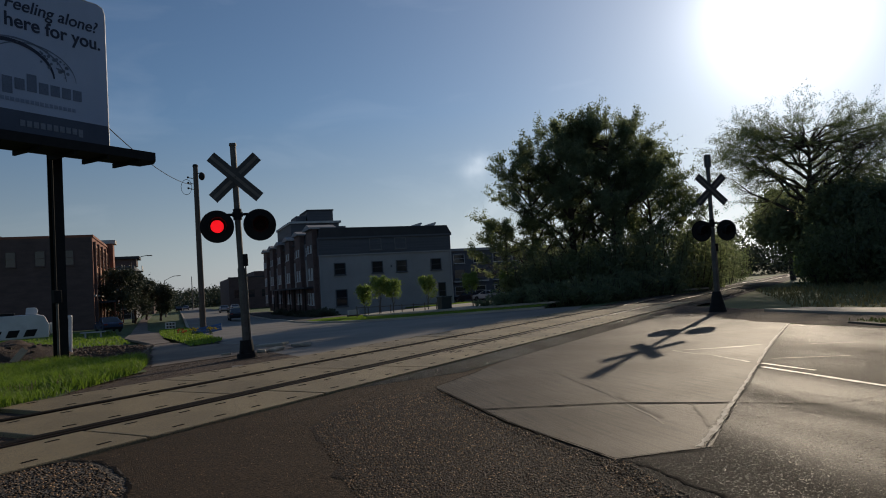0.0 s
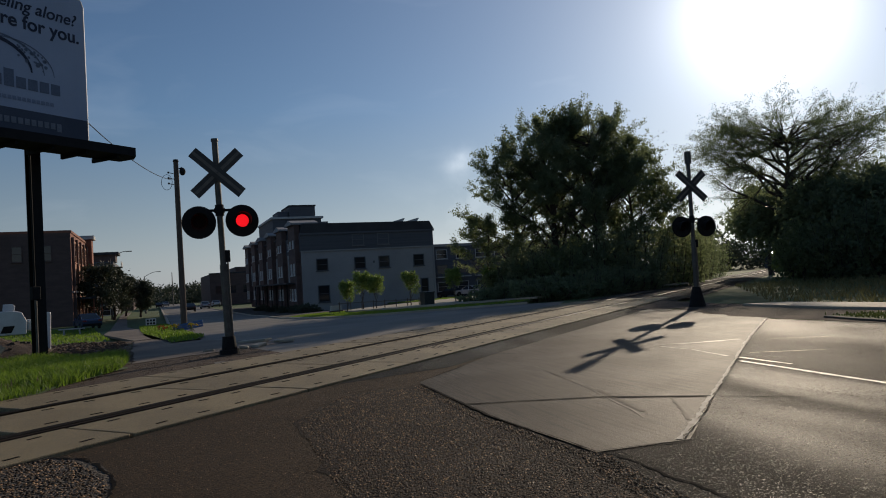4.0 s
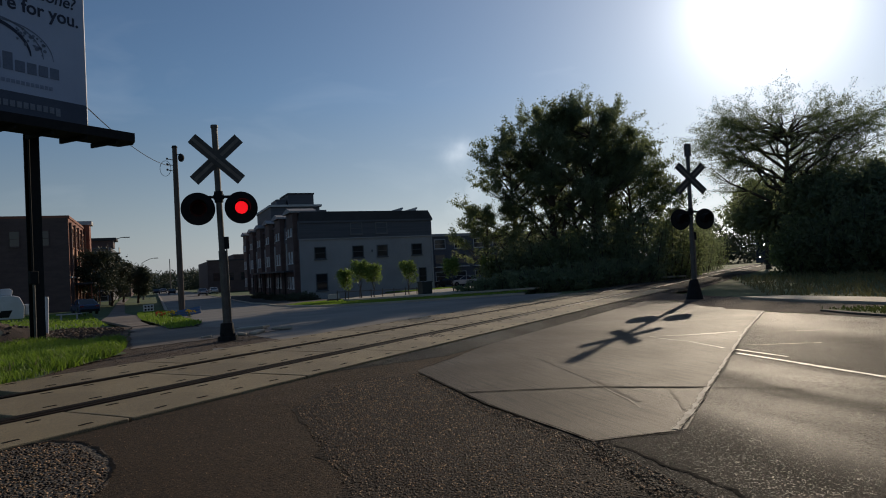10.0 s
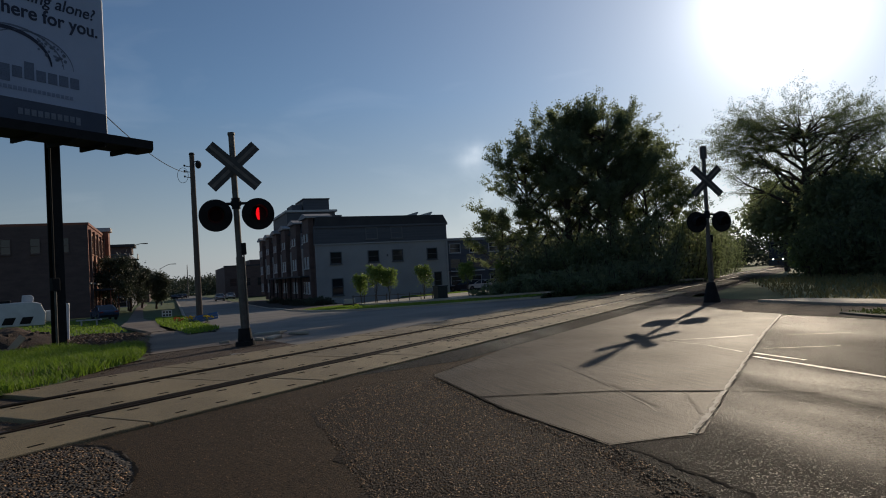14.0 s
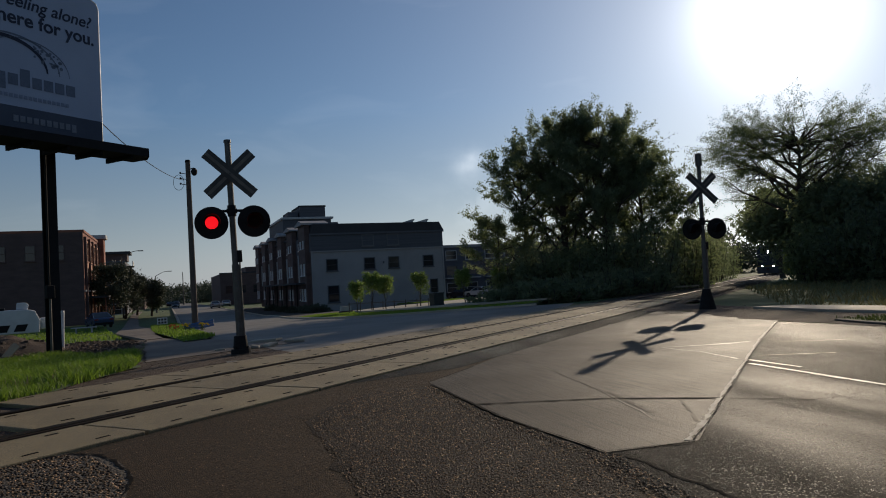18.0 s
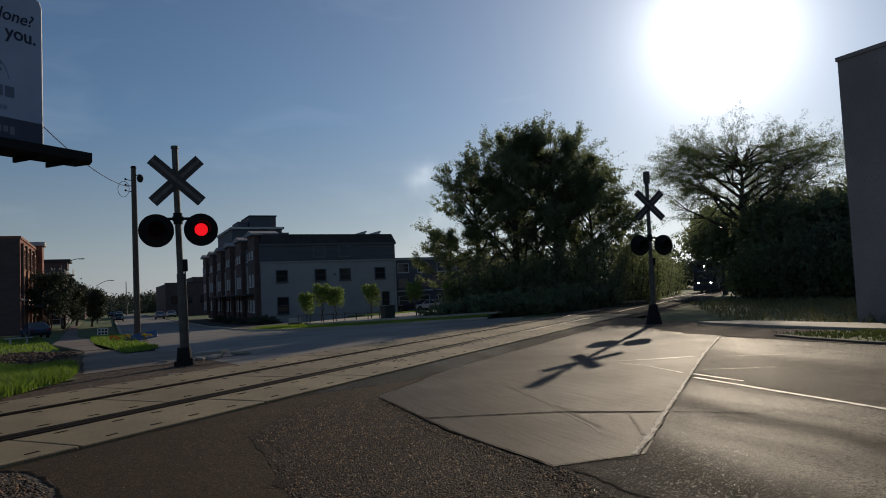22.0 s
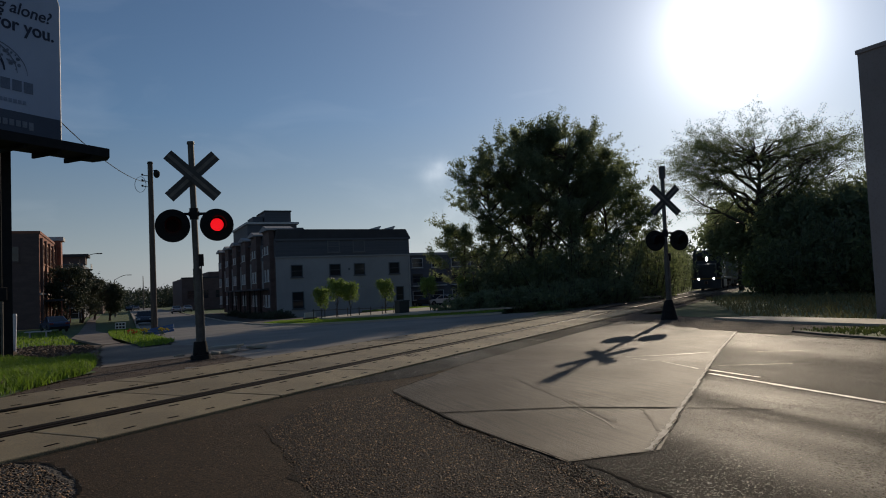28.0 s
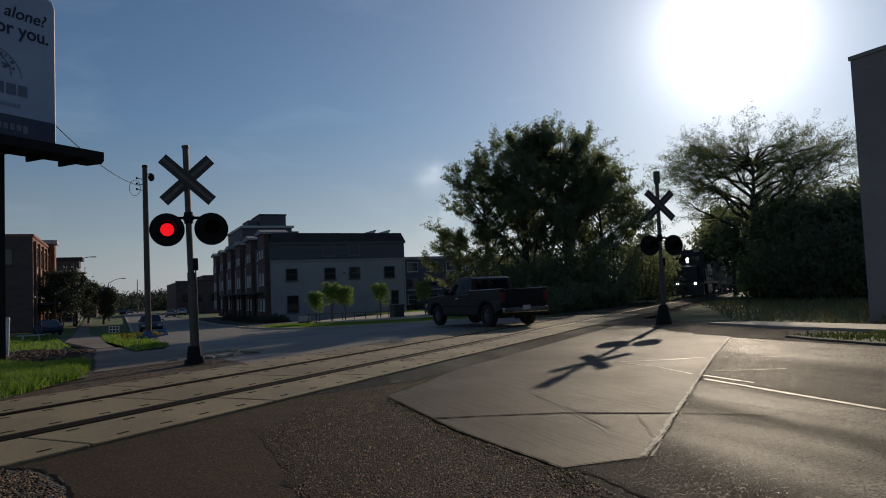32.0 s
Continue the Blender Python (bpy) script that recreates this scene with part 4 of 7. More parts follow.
    for (x0, w, h, t, m) in ((-2.45, 1.05, 0.74, 0.1, NAVY), (-2.3, 1.2, 0.8, 0.05, SLATE), (-1.95, 1.1, 0.74, 0.035, SLATE)):
        verts, faces = [], []
        for i in range(23):
            a = math.pi * (0.95 - 0.95 * i / 22)
            for r in (1, 1 - t / w * (0.4 + 0.9 * math.sin(a))):
                verts.append((x0 + w * r * math.cos(a), -0.008, zb + 1.42 + h * r * math.sin(a)))
        for i in range(22):
            faces.append((2 * i, 2 * i + 1, 2 * i + 3, 2 * i + 2))
        data_part("emblem_arch", verts, faces, m, bb, "dark arched stroke")
    rnd = random.Random(3)
    for i in range(30):
        bm = bmesh.new()
        fx = rnd.uniform(-1.75, -1.05)
        top = 1.42 + 0.72 * math.sqrt(max(0.0, 1 - ((fx + 1.95) / 1.08) ** 2))
        fz = rnd.uniform(max(1.46, top - 0.42), top - 0.05)
        tube(bm, (fx, -0.006, zb + fz), (fx, -0.01, zb + fz), rnd.uniform(0.02, 0.045), seg=7)
        part("emblem_fleck", bm, SLATE, bb)
    # plain bars of letter size in place of the name, the small print and the address
    def bars(name, x1, z, heights, w, gap, m, label):
        x = x1
        for lo, hi in reversed(heights):
            bm = bmesh.new()
            box(bm, (x - w / 2, -0.008, zb + z + (lo + hi) / 2), (w, 0.004, hi - lo))
            part(name, bm, m, bb, label)
            x -= w + gap
    mid, tall, deep = (0, 0.27), (0, 0.42), (-0.13, 0.27)
    bars("name_bar", -0.72, 0.98, [mid, mid, mid, tall, tall, deep, mid, tall, mid, mid, mid, mid], 0.23, 0.055, SLATE, "slate bar in place of a letter")
    bars("small_print_bar", -0.9, 0.68, [(0, 0.09)] * 22, 0.085, 0.03, mat("faint_print", (0.22, 0.265, 0.36), (0.2, 0.24, 0.33), 2, 0.7), "faint bar of small print")
    bars("address_bar", -0.72, 0.12, [(0, 0.15)] * 9 + [(-0.05, 0.15)], 0.12, 0.04, mat("grey_print", (0.2, 0.215, 0.25), (0.17, 0.18, 0.21), 2, 0.7), "grey bar on the dark band")


def wire(name, p, q, sag, r, material, label, category="cable"):
    p, q = Vector(p), Vector(q)
    cu = bpy.data.curves.new(name, "CURVE")
    cu.dimensions, cu.bevel_depth, cu.bevel_resolution = "3D", r, 1
    sp = cu.splines.new("POLY")
    k = 16
    sp.points.add(k)
    for i in range(k + 1):
        f = i / k
        c = p.lerp(q, f)
        sp.points[i].co = (c.x, c.y, c.z - sag * 4 * f * (1 - f), 1)
    cu.materials.append(material)
    return tagged(new(name, cu), label, category)


TIMBER = mat("pole_timber", (0.13, 0.1, 0.08), (0.085, 0.066, 0.055), 2.5, 0.9, bump=0.5, fine=14, stretch=(6, 6, 0.5))


def build_utility_pole():
    p = (-15.46, 37.22)
    z0 = gz(*p)
    up = thing("utility_pole", pose(p[0], p[1], z0 - 0.36, 0, -0.25, 0), "weathered timber utility pole with a small lamp head", "utility pole")
    bm = bmesh.new()
    tube(bm, (0, 0, 0), (0, 0, 9.55), 0.17, 0.13, 14)
    part("shaft", bm, TIMBER, up)
    bm = bmesh.new()
    tube(bm, (0, 0, 9.55), (0, 0, 9.66), 0.16, 0.12, 12)
    part("cap", bm, BLACK, up)
    bm = bmesh.new()
    tube(bm, (0.12, 0, 9.15), (0.34, 0, 9.2), 0.025, seg=8)
    ball(bm, (0.34, 0, 8.98), 0.17, scale=(1, 1, 1.3))
    part("transformer_can", bm, BLACK, up)
    for z in (8.3, 8.6, 8.9):
        bm = bmesh.new()
        tube(bm, (-0.15, 0, z), (-0.42, 0, z + 0.06), 0.02, seg=6)
        ball(bm, (-0.44, 0, z + 0.08), 0.06, 8, 6)
        part("insulator", bm, BLACK, up)
    # coil of slack line
    cu = bpy.data.curves.new("coil", "CURVE")
    cu.dimensions, cu.bevel_depth = "3D", 0.012
    sp = cu.splines.new("POLY")
    sp.points.add(24)
    for i in range(25):
        a = i / 24 * 2 * math.pi
        sp.points[i].co = (-0.55 + 0.3 * math.cos(a), 0, 8.45 + 0.42 * math.sin(a), 1)
    cu.materials.append(BLACK)
    co = new("slack_loop", cu)
    co.parent = up
    x, y = tp(10.6, -16.2)
    wire("service_wire", (p[0] - 0.3, p[1], z0 + 8.2), (*tp(11.5, -16.62), 6.1), 0.35, 0.014, BLACK, "thin dark service wire from pole to billboard")
    wire("service_wire", (x - 4, y - 6.0, 5.3), (x - 40, y + 6.0, 6.5), 0.8, 0.014, BLACK, "thin dark overhead wire behind the billboard")


# ---- buildings ----
SIDING = mat("dark_siding", (0.1, 0.105, 0.12), (0.075, 0.08, 0.095), 0.5, 0.75, bump=0.3, fine=9, stretch=(0.2, 0.2, 9))
STUCCO = mat("grey_panel_wall", (0.34, 0.335, 0.34), (0.28, 0.275, 0.28), 0.3, 0.85, bump=0.1, fine=30)
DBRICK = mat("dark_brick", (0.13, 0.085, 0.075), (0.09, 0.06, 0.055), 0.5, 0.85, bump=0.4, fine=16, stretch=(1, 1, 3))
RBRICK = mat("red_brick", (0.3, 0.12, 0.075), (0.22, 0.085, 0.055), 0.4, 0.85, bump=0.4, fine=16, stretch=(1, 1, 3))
ROOFING = mat("roof_membrane", (0.05, 0.05, 0.055), (0.035, 0.035, 0.04), 0.4, 0.8)
TRIM = mat("pale_trim", (0.5, 0.5, 0.49), (0.4, 0.4, 0.39), 1.0, 0.7)
PANE = glass("window_glass", (0.02, 0.024, 0.03), 0.06)
PLAINW = mat("painted_block_wall", (0.36, 0.29, 0.265), (0.28, 0.225, 0.205), 0.35, 0.85, bump=0.25, fine=14, c3=(0.25, 0.2, 0.185), spec=0.2)


def window(parent, x, z, w, h, face="front", y=0.0, frame=TRIM, bars=1):
    """A recessed pane in a proud frame on the wall that faces -y ('front') or -x ('side')."""
    rot = pose(x, y, z) if face == "front" else pose(y, x, z, 0, 0, -90)
    win = new("window")
    win.parent = parent
    win.matrix_basis = rot
    key = ("win", round(w, 2), round(h, 2), frame.name, bars)
    if key not in MATS:
        bm = bmesh.new()
        t = 0.09
        box(bm, (0, -0.02, h / 2 - t / 2), (w, 0.14, t)); box(bm, (0, -0.02, -h / 2 + t / 2), (w, 0.14, t))
        box(bm, (-w / 2 + t / 2, -0.02, 0), (t, 0.14, h - 2 * t)); box(bm, (w / 2 - t / 2, -0.02, 0), (t, 0.14, h - 2 * t))
        for i in range(bars):
            box(bm, (0, -0.02, -h / 2 + h * (i + 1) / (bars + 1)), (w - 2 * t, 0.1, 0.05))
        f = bpy.data.meshes.new("window_frame"); bm.to_mesh(f); bm.free(); f.materials.append(frame)
        bm = bmesh.new()
        box(bm, (0, 0.0, 0), (w - 2 * t, 0.05, h - 2 * t))
        g = bpy.data.meshes.new("pane"); bm.to_mesh(g); bm.free(); g.materials.append(PANE)
        bm = bmesh.new()
        box(bm, (0, -0.06, -h / 2 - 0.04), (w + 0.16, 0.22, 0.08))
        s = bpy.data.meshes.new("sill"); bm.to_mesh(s); bm.free(); s.materials.append(frame)
        MATS[key] = (f, g, s)
    for nm, me in zip(("window_frame", "pane", "sill"), MATS[key]):
        o = new(nm, me)
        o.parent = win
    return win


def block(parent, name, x0, x1, y0, y1, z0, z1, material, bevel=0.0, label=""):
    bm = bmesh.new()
    box(bm, ((x0 + x1) / 2, (y0 + y1) / 2, (z0 + z1) / 2), (x1 - x0, y1 - y0, z1 - z0), bevel)
    return part(name, bm, material, parent, label)


def at_road(name, a, b, label, category, z=None, turn=0.0, group=""):
    x, y = rp(a, b)
    return thing(name, pose(x, y, gz(x, y) if z is None else z, 0, 0, -ROAD_AZ + turn), label, category, group)


def build_apartments():
    ap = at_road("apartment_building", 78.5, 15.4, "three-storey grey apartment building with dark siding on top", "apartment building", z=-1.35)
    L = 15.95
    block(ap, "wall", 0, L, 0, 13, -0.6, 6.35, STUCCO, 0.0, "light grey panel wall")
    block(ap, "upper_wall", -0.06, L + 0.06, -0.06, 13, 6.35, 8.3, SIDING, 0.0, "dark grey siding")
    block(ap, "trim_band", -0.14, L + 0.14, -0.14, 0, 6.28, 6.42, STUCCO)
    block(ap, "trim_band", -0.2, L + 0.2, -0.2, 0.0, 8.2, 8.42, SIDING)
    bm = bmesh.new()
    prism(bm, [(0.0, 8.42), (L + 0.2, 8.42), (L - 0.35, 9.42), (0.2, 9.5)], "y", -0.2, 13)
    part("mansard_roof", bm, ROOFING, ap, "dark low roof")
    for x in (2.25, 6.7, 9.65, 14.0):
        window(ap, x, 4.76, 1.35, 1.4, frame=SIDING)
    GREYFR = mat("grey_window_frame", (0.17, 0.172, 0.18), (0.13, 0.132, 0.14), 1, 0.7)
    for x in (6.6, 9.65):
        window(ap, x, 7.46, 1.45, 1.35, frame=GREYFR)
    window(ap, 2.3, 1.45, 1.35, 1.95, frame=SIDING)
    window(ap, 14.6, 1.5, 1.0, 2.1, frame=SIDING)
    for x in (0.0, L):
        block(ap, "corner_board", x - 0.09, x + 0.09, -0.1, 0.05, -0.3, 6.3, STUCCO)
    for i, x in enumerate((12.3, 14.2)):
        bm = bmesh.new()
        prism(bm, [(x, 9.4), (x + 1.1, 9.4), (x + 1.7, 10.15), (x + 1.5, 10.2), (x + 0.2, 9.85)], "y", 4, 7)
        part("roof_gable", bm, TRIM, ap, "pale sloped roof gable")
    bm = bmesh.new()
    box(bm, (8.4, -0.03, 4.8), (0.18, 0.06, 0.25))
    part("vent", bm, SIDING, ap)
    # long wing along the street
    wing = 47.0
    block(ap, "wing_wall", 0.02, 9, 13, wing, -0.6, 8.6, DBRICK, 0.0, "dark brick wing")
    block(ap, "side_cladding", -0.05, -0.001, 0.3, 13, -0.4, 8.2, DBRICK, 0.0, "dark brick cladding")
    block(ap, "wing_roof", -0.2, 9, 13, wing, 8.6, 8.85, ROOFING)
    # white frames stand in for the sky reflected in the wing's narrow panes
    GLINTFR = mat("sky_glint_frame", (0.74, 0.74, 0.73), (0.62, 0.62, 0.61), 1, 0.6)
    y = 1.0
    k = 0
    while y < wing - 3:
        proud = 0.55 if k % 2 == 0 else 0.0
        if proud:
            block(ap, "bay", -proud, 0.05, y, y + 4.0, 0.2, 9.5, DBRICK)
            bm = bmesh.new()
            prism(bm, [(y - 0.3, 9.5), (y + 4.3, 9.5), (y + 4.3, 9.75), (y + 1.5, 10.1), (y - 0.3, 9.7)], "x", -proud - 0.35, 2.2)
            part("bay_cornice", bm, STUCCO, ap, "pale cornice")
        for z in (1.5, 4.4, 7.3):
            for yy in (y + 0.9, y + 2.6):
                window(ap, yy, z, 0.62 if z < 7 else 0.5, 1.35 if z < 7 else 0.9, "side", -proud, GLINTFR)
        if k % 2:
            block(ap, "pilaster", -0.66, 0.02, y - 0.1, y + 0.12, 2.9, 6.2, TRIM)
        y += 4.3
        k += 1
    block(ap, "porch_roof", -1.6, 0, 2, 30, 2.75, 2.95, ROOFING)
    for i in range(8):
        block(ap, "porch_post", -1.5, -1.38, 2.3 + i * 3.9, 2.42 + i * 3.9, 0, 2.75, BLACK)
    # taller block behind
    block(ap, "rear_wall", 0.4, 7.4, 22, 36, 8.85, 12.2, SIDING)
    block(ap, "rear_cornice", 0.2, 7.7, 21.7, 36, 12.2, 12.5, TRIM)
    block(ap, "penthouse", 3.0, 6.7, 22.5, 29, 12.5, 14.05, SIDING)
    block(ap, "penthouse", 1.4, 2.8, 23, 28, 12.5, 13.4, SIDING)
    block(ap, "penthouse_cap", 2.9, 6.8, 22.4, 29.1, 14.05, 14.25, ROOFING)
    block(ap, "stair_head", 7.402, 8.4, 22, 26, 8.85, 11.7, SIDING)

    an = at_road("apartment_annex", 101, 38.5, "low grey apartment annex behind the parking lot", "apartment building", z=-2.0)
    block(an, "wall", 0, 30, 0, 12, -0.5, 7.9, SIDING)
    block(an, "roof_edge", -0.3, 30.2, -0.3, 12, 7.9, 8.3, STUCCO)
    block(an, "stair_tower", -1.5, 1.5, -0.8, 6, -0.5, 8.9, DBRICK)
    for i in range(8):
        for z in (1.6, 4.3, 6.7):
            window(an, 3.2 + i * 3.4, z, 1.9, 1.5, frame=TRIM if z != 4.3 else SIDING)
        block(an, "balcony", 2.0 + i * 3.4, 4.4 + i * 3.4, -0.9, 0, 3.0, 3.18, TRIM)
    sig = at_road("low_sign", 48.6, 11.75, "pale low stone sign on the lawn", "sign", turn=5)
    block(sig, "plinth", -0.45, 0.45, -0.18, 0.18, 0, 0.22, DBRICK)
    block(sig, "panel", -0.4, 0.4, -0.1, 0.1, 0.22, 0.55, TRIM)
    bx = at_road("utility_cabinet", 39.9, 15.35, "dark green utility cabinet at the kerb", "utility cabinet", turn=8)
    GREENBOX = mat("dark_green_enamel", (0.02, 0.03, 0.025), (0.015, 0.022, 0.02), 2, 0.5)
    block(bx, "body", -0.34, 0.34, -0.32, 0.32, 0.08, 0.9, GREENBOX, 0.03)
    block(bx, "lid", -0.37, 0.37, -0.35, 0.35, 0.9, 0.98, GREENBOX, 0.02)
    block(bx, "pad", -0.45, 0.45, -0.42, 0.42, -0.1, 0.08, WALKWAY)
    # young-tree rails and stakes by the walk
    fence = at_road("low_fence", 43.0, 13.6, "short row of thin posts with a rail by the walk", "fence", turn=-30)
    for i in range(9):
        bm = bmesh.new(); tube(bm, (i * 0.75 - 3, 0, -0.1), (i * 0.75 - 3, 0, 0.72), 0.03, seg=8)
        part("post", bm, TIMBER, fence)
    bm = bmesh.new(); tube(bm, (-3.1, 0, 0.62), (3.1, 0, 0.62), 0.02, seg=6)
    part("rail", bm, TIMBER, fence)


def build_brick():
    # lighter copy of the brick, with the sun on the bays in its colour
    SUNBRICK = mat("sunlit_bay_brick", (0.5, 0.245, 0.14), (0.4, 0.185, 0.105), 0.5, 0.8, bump=0.3, fine=16, stretch=(1, 1, 3))
    bk = at_road("brick_building", 94.5, -9.2, "three-storey red brick warehouse with tall bays", "brick building", z=-1.7)
    H = 11.0
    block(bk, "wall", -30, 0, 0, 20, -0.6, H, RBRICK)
    # dark skin: the shade on the front is put into the brick colour
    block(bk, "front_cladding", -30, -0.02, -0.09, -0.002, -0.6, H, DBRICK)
    block(bk, "parapet", -30.1, 0.12, -0.12, 20, H, H + 0.3, RBRICK)
    block(bk, "roof_hatch", -14.5, -10.5, 4, 8, H + 0.3, H + 0.8, ROOFING)
    for i in range(5):
        y = 0.9 + i * 4.6
        block(bk, "pier", 0, 0.3, y - 0.22, y + 0.22, 0, H - 0.5, DBRICK)
        if i < 4:
            for z, h in ((8.7, 2.5), (5.6, 2.3), (2.0, 2.6)):
                w = window(bk, y + 2.3, z, 1.5, h, "side", 0.1, SUNBRICK, bars=2)
                w.matrix_basis = pose(0.1, y + 2.3, z, 0, 0, 90)
            block(bk, "bay_panel", 0.0, 0.08, y + 0.5, y + 4.1, 4.2, 10.2, SUNBRICK)
    block(bk, "belt_course", 0, 0.2, 0, 20, 3.75, 3.95, TRIM)
    block(bk, "end_tower", -2, 0.8, 19.6, 22.4, -0.6, H + 0.6, RBRICK)
    block(bk, "tower_cornice", -2.3, 1.15, 19.3, 22.7, H + 0.6, H + 1.15, TRIM)
    for i in range(9):
        window(bk, -2.6 - i * 3.05, 8.6, 1.15, 1.9, y=-0.09, frame=DBRICK)
    block(bk, "awning", 0.3, 2.2, 2, 18, 2.9, 3.15, ROOFING)
    for i in range(4):
        block(bk, "awning_post", 1.95, 2.1, 3 + i * 4.6, 3.15 + i * 4.6, -0.2, 2.9, RBRICK)

    b2 = at_road("office_building", 152, -7.5, "dark glass and brick office block down the street", "office building", z=-3.3)
    block(b2, "wall", -24, 0, 0, 26, -0.5, 11.6, SIDING)
    block(b2, "stair_tower", -3.6, 0.4, 1, 8, 11.6, 13.0, DBRICK)
    block(b2, "tower_cap", -4.1, 1.0, 0.4, 8.6, 13.0, 13.5, ROOFING)
    for i in range(6):
        for z in (2, 5.2, 8.4):
            window(b2, -2.0 - i * 3.6, z, 2.4, 2.0, frame=TRIM)
    for z in (4.2, 7.4, 10.4):
        block(b2, "balcony", 0.0, 1.4, 2, 7, z, z + 0.2, ROOFING)
        block(b2, "balcony_screen", 1.3, 1.42, 2, 7, z + 0.2, z + 1.2, TRIM)
    b3 = at_road("brick_shop", 205, -5.6, "small dark brick shop beyond the office block", "shop", z=-2.2)
    block(b3, "wall", -20, 0, 0, 30, -0.5, 8.0, DBRICK)
    block(b3, "parapet", -20.2, 0.2, -0.2, 30, 8.0, 8.5, ROOFING)
    for i in range(4):
        window(b3, -2.5 - i * 4, 4.8, 2.2, 1.8)
    b4 = at_road("brick_hall", 196, 13.5, "long dark brick hall with a stepped roof", "hall", z=-2.2)
    block(b4, "wall", 0, 24, 0, 40, -0.5, 7.9, DBRICK)
    block(b4, "upper_step", 7, 24, 2, 40, 7.9, 9.6, DBRICK)
    block(b4, "chimney", 10, 12.2, 3, 5, 9.6, 12.0, DBRICK)
    block(b4, "parapet", -0.2, 24, -0.2, 0, 7.9, 8.2, ROOFING)
    for i in range(6):
        window(b4, 2.2 + i * 3.6, 3.6, 1.8, 2.2, frame=DBRICK)


def build_warehouse():
    wh = at_road("warehouse", 13.3, 19.9, "tall dark windowless warehouse wall beside the sidewalk", "warehouse", z=gz(*rp(13.3, 19.9)))
    H = 7.72
    block(wh, "wall", 0, 16, -30, 0, -0.6, H, PLAINW)
    block(wh, "roof_edge", -0.04, 16.04, -30.04, 0.04, H, H + 0.12, PLAINW)
    bm = bmesh.new()
    box(bm, (-0.12, -3.2, 1.3), (0.18, 0.5, 0.8), bevel=0.02)
    part("meter_box", bm, GALV, wh)


def build_street_lamps():
    for a, b, h, arm in ((117, -6.2, 9.3, 2.4), (148, -1.9, 7.1, 2.3)):
        sl = at_road("street_lamp", a, b, "grey steel street lamp with a curved arm", "street lamp", group="street lamps")
        bm = bmesh.new(); tube(bm, (0, 0, -0.2), (0, 0, h), 0.1, 0.07, 10)
        part("pole", bm, GALV, sl)
        cu = bpy.data.curves.new("arm", "CURVE")
        cu.dimensions, cu.bevel_depth = "3D", 0.05
        sp = cu.splines.new("POLY"); sp.points.add(8)
        for i in range(9):
            f = i / 8
            sp.points[i].co = (arm * f, 0, h - 0.1 + 0.9 * math.sin(f * math.pi / 2), 1)
        cu.materials.append(GALV)
        o = new("arm", cu); o.parent = sl
        bm = bmesh.new(); box(bm, (arm + 0.3, 0, h + 0.78), (0.8, 0.3, 0.14), bevel=0.04)
        part("lamp_head", bm, GALV, sl)
        bm = bmesh.new(); tube(bm, (0, 0, -0.2), (0, 0, 0.4), 0.18, 0.15, 10)
        part("base", bm, GALV, sl)
    am = at_road("radio_mast", 260, 5.5, "thin distant radio mast", "mast")
    bm = bmesh.new(); tube(bm, (0, 0, -0.5), (0, 0, 11.5), 0.22, 0.12, 8)
    part("pole", bm, GALV, am)


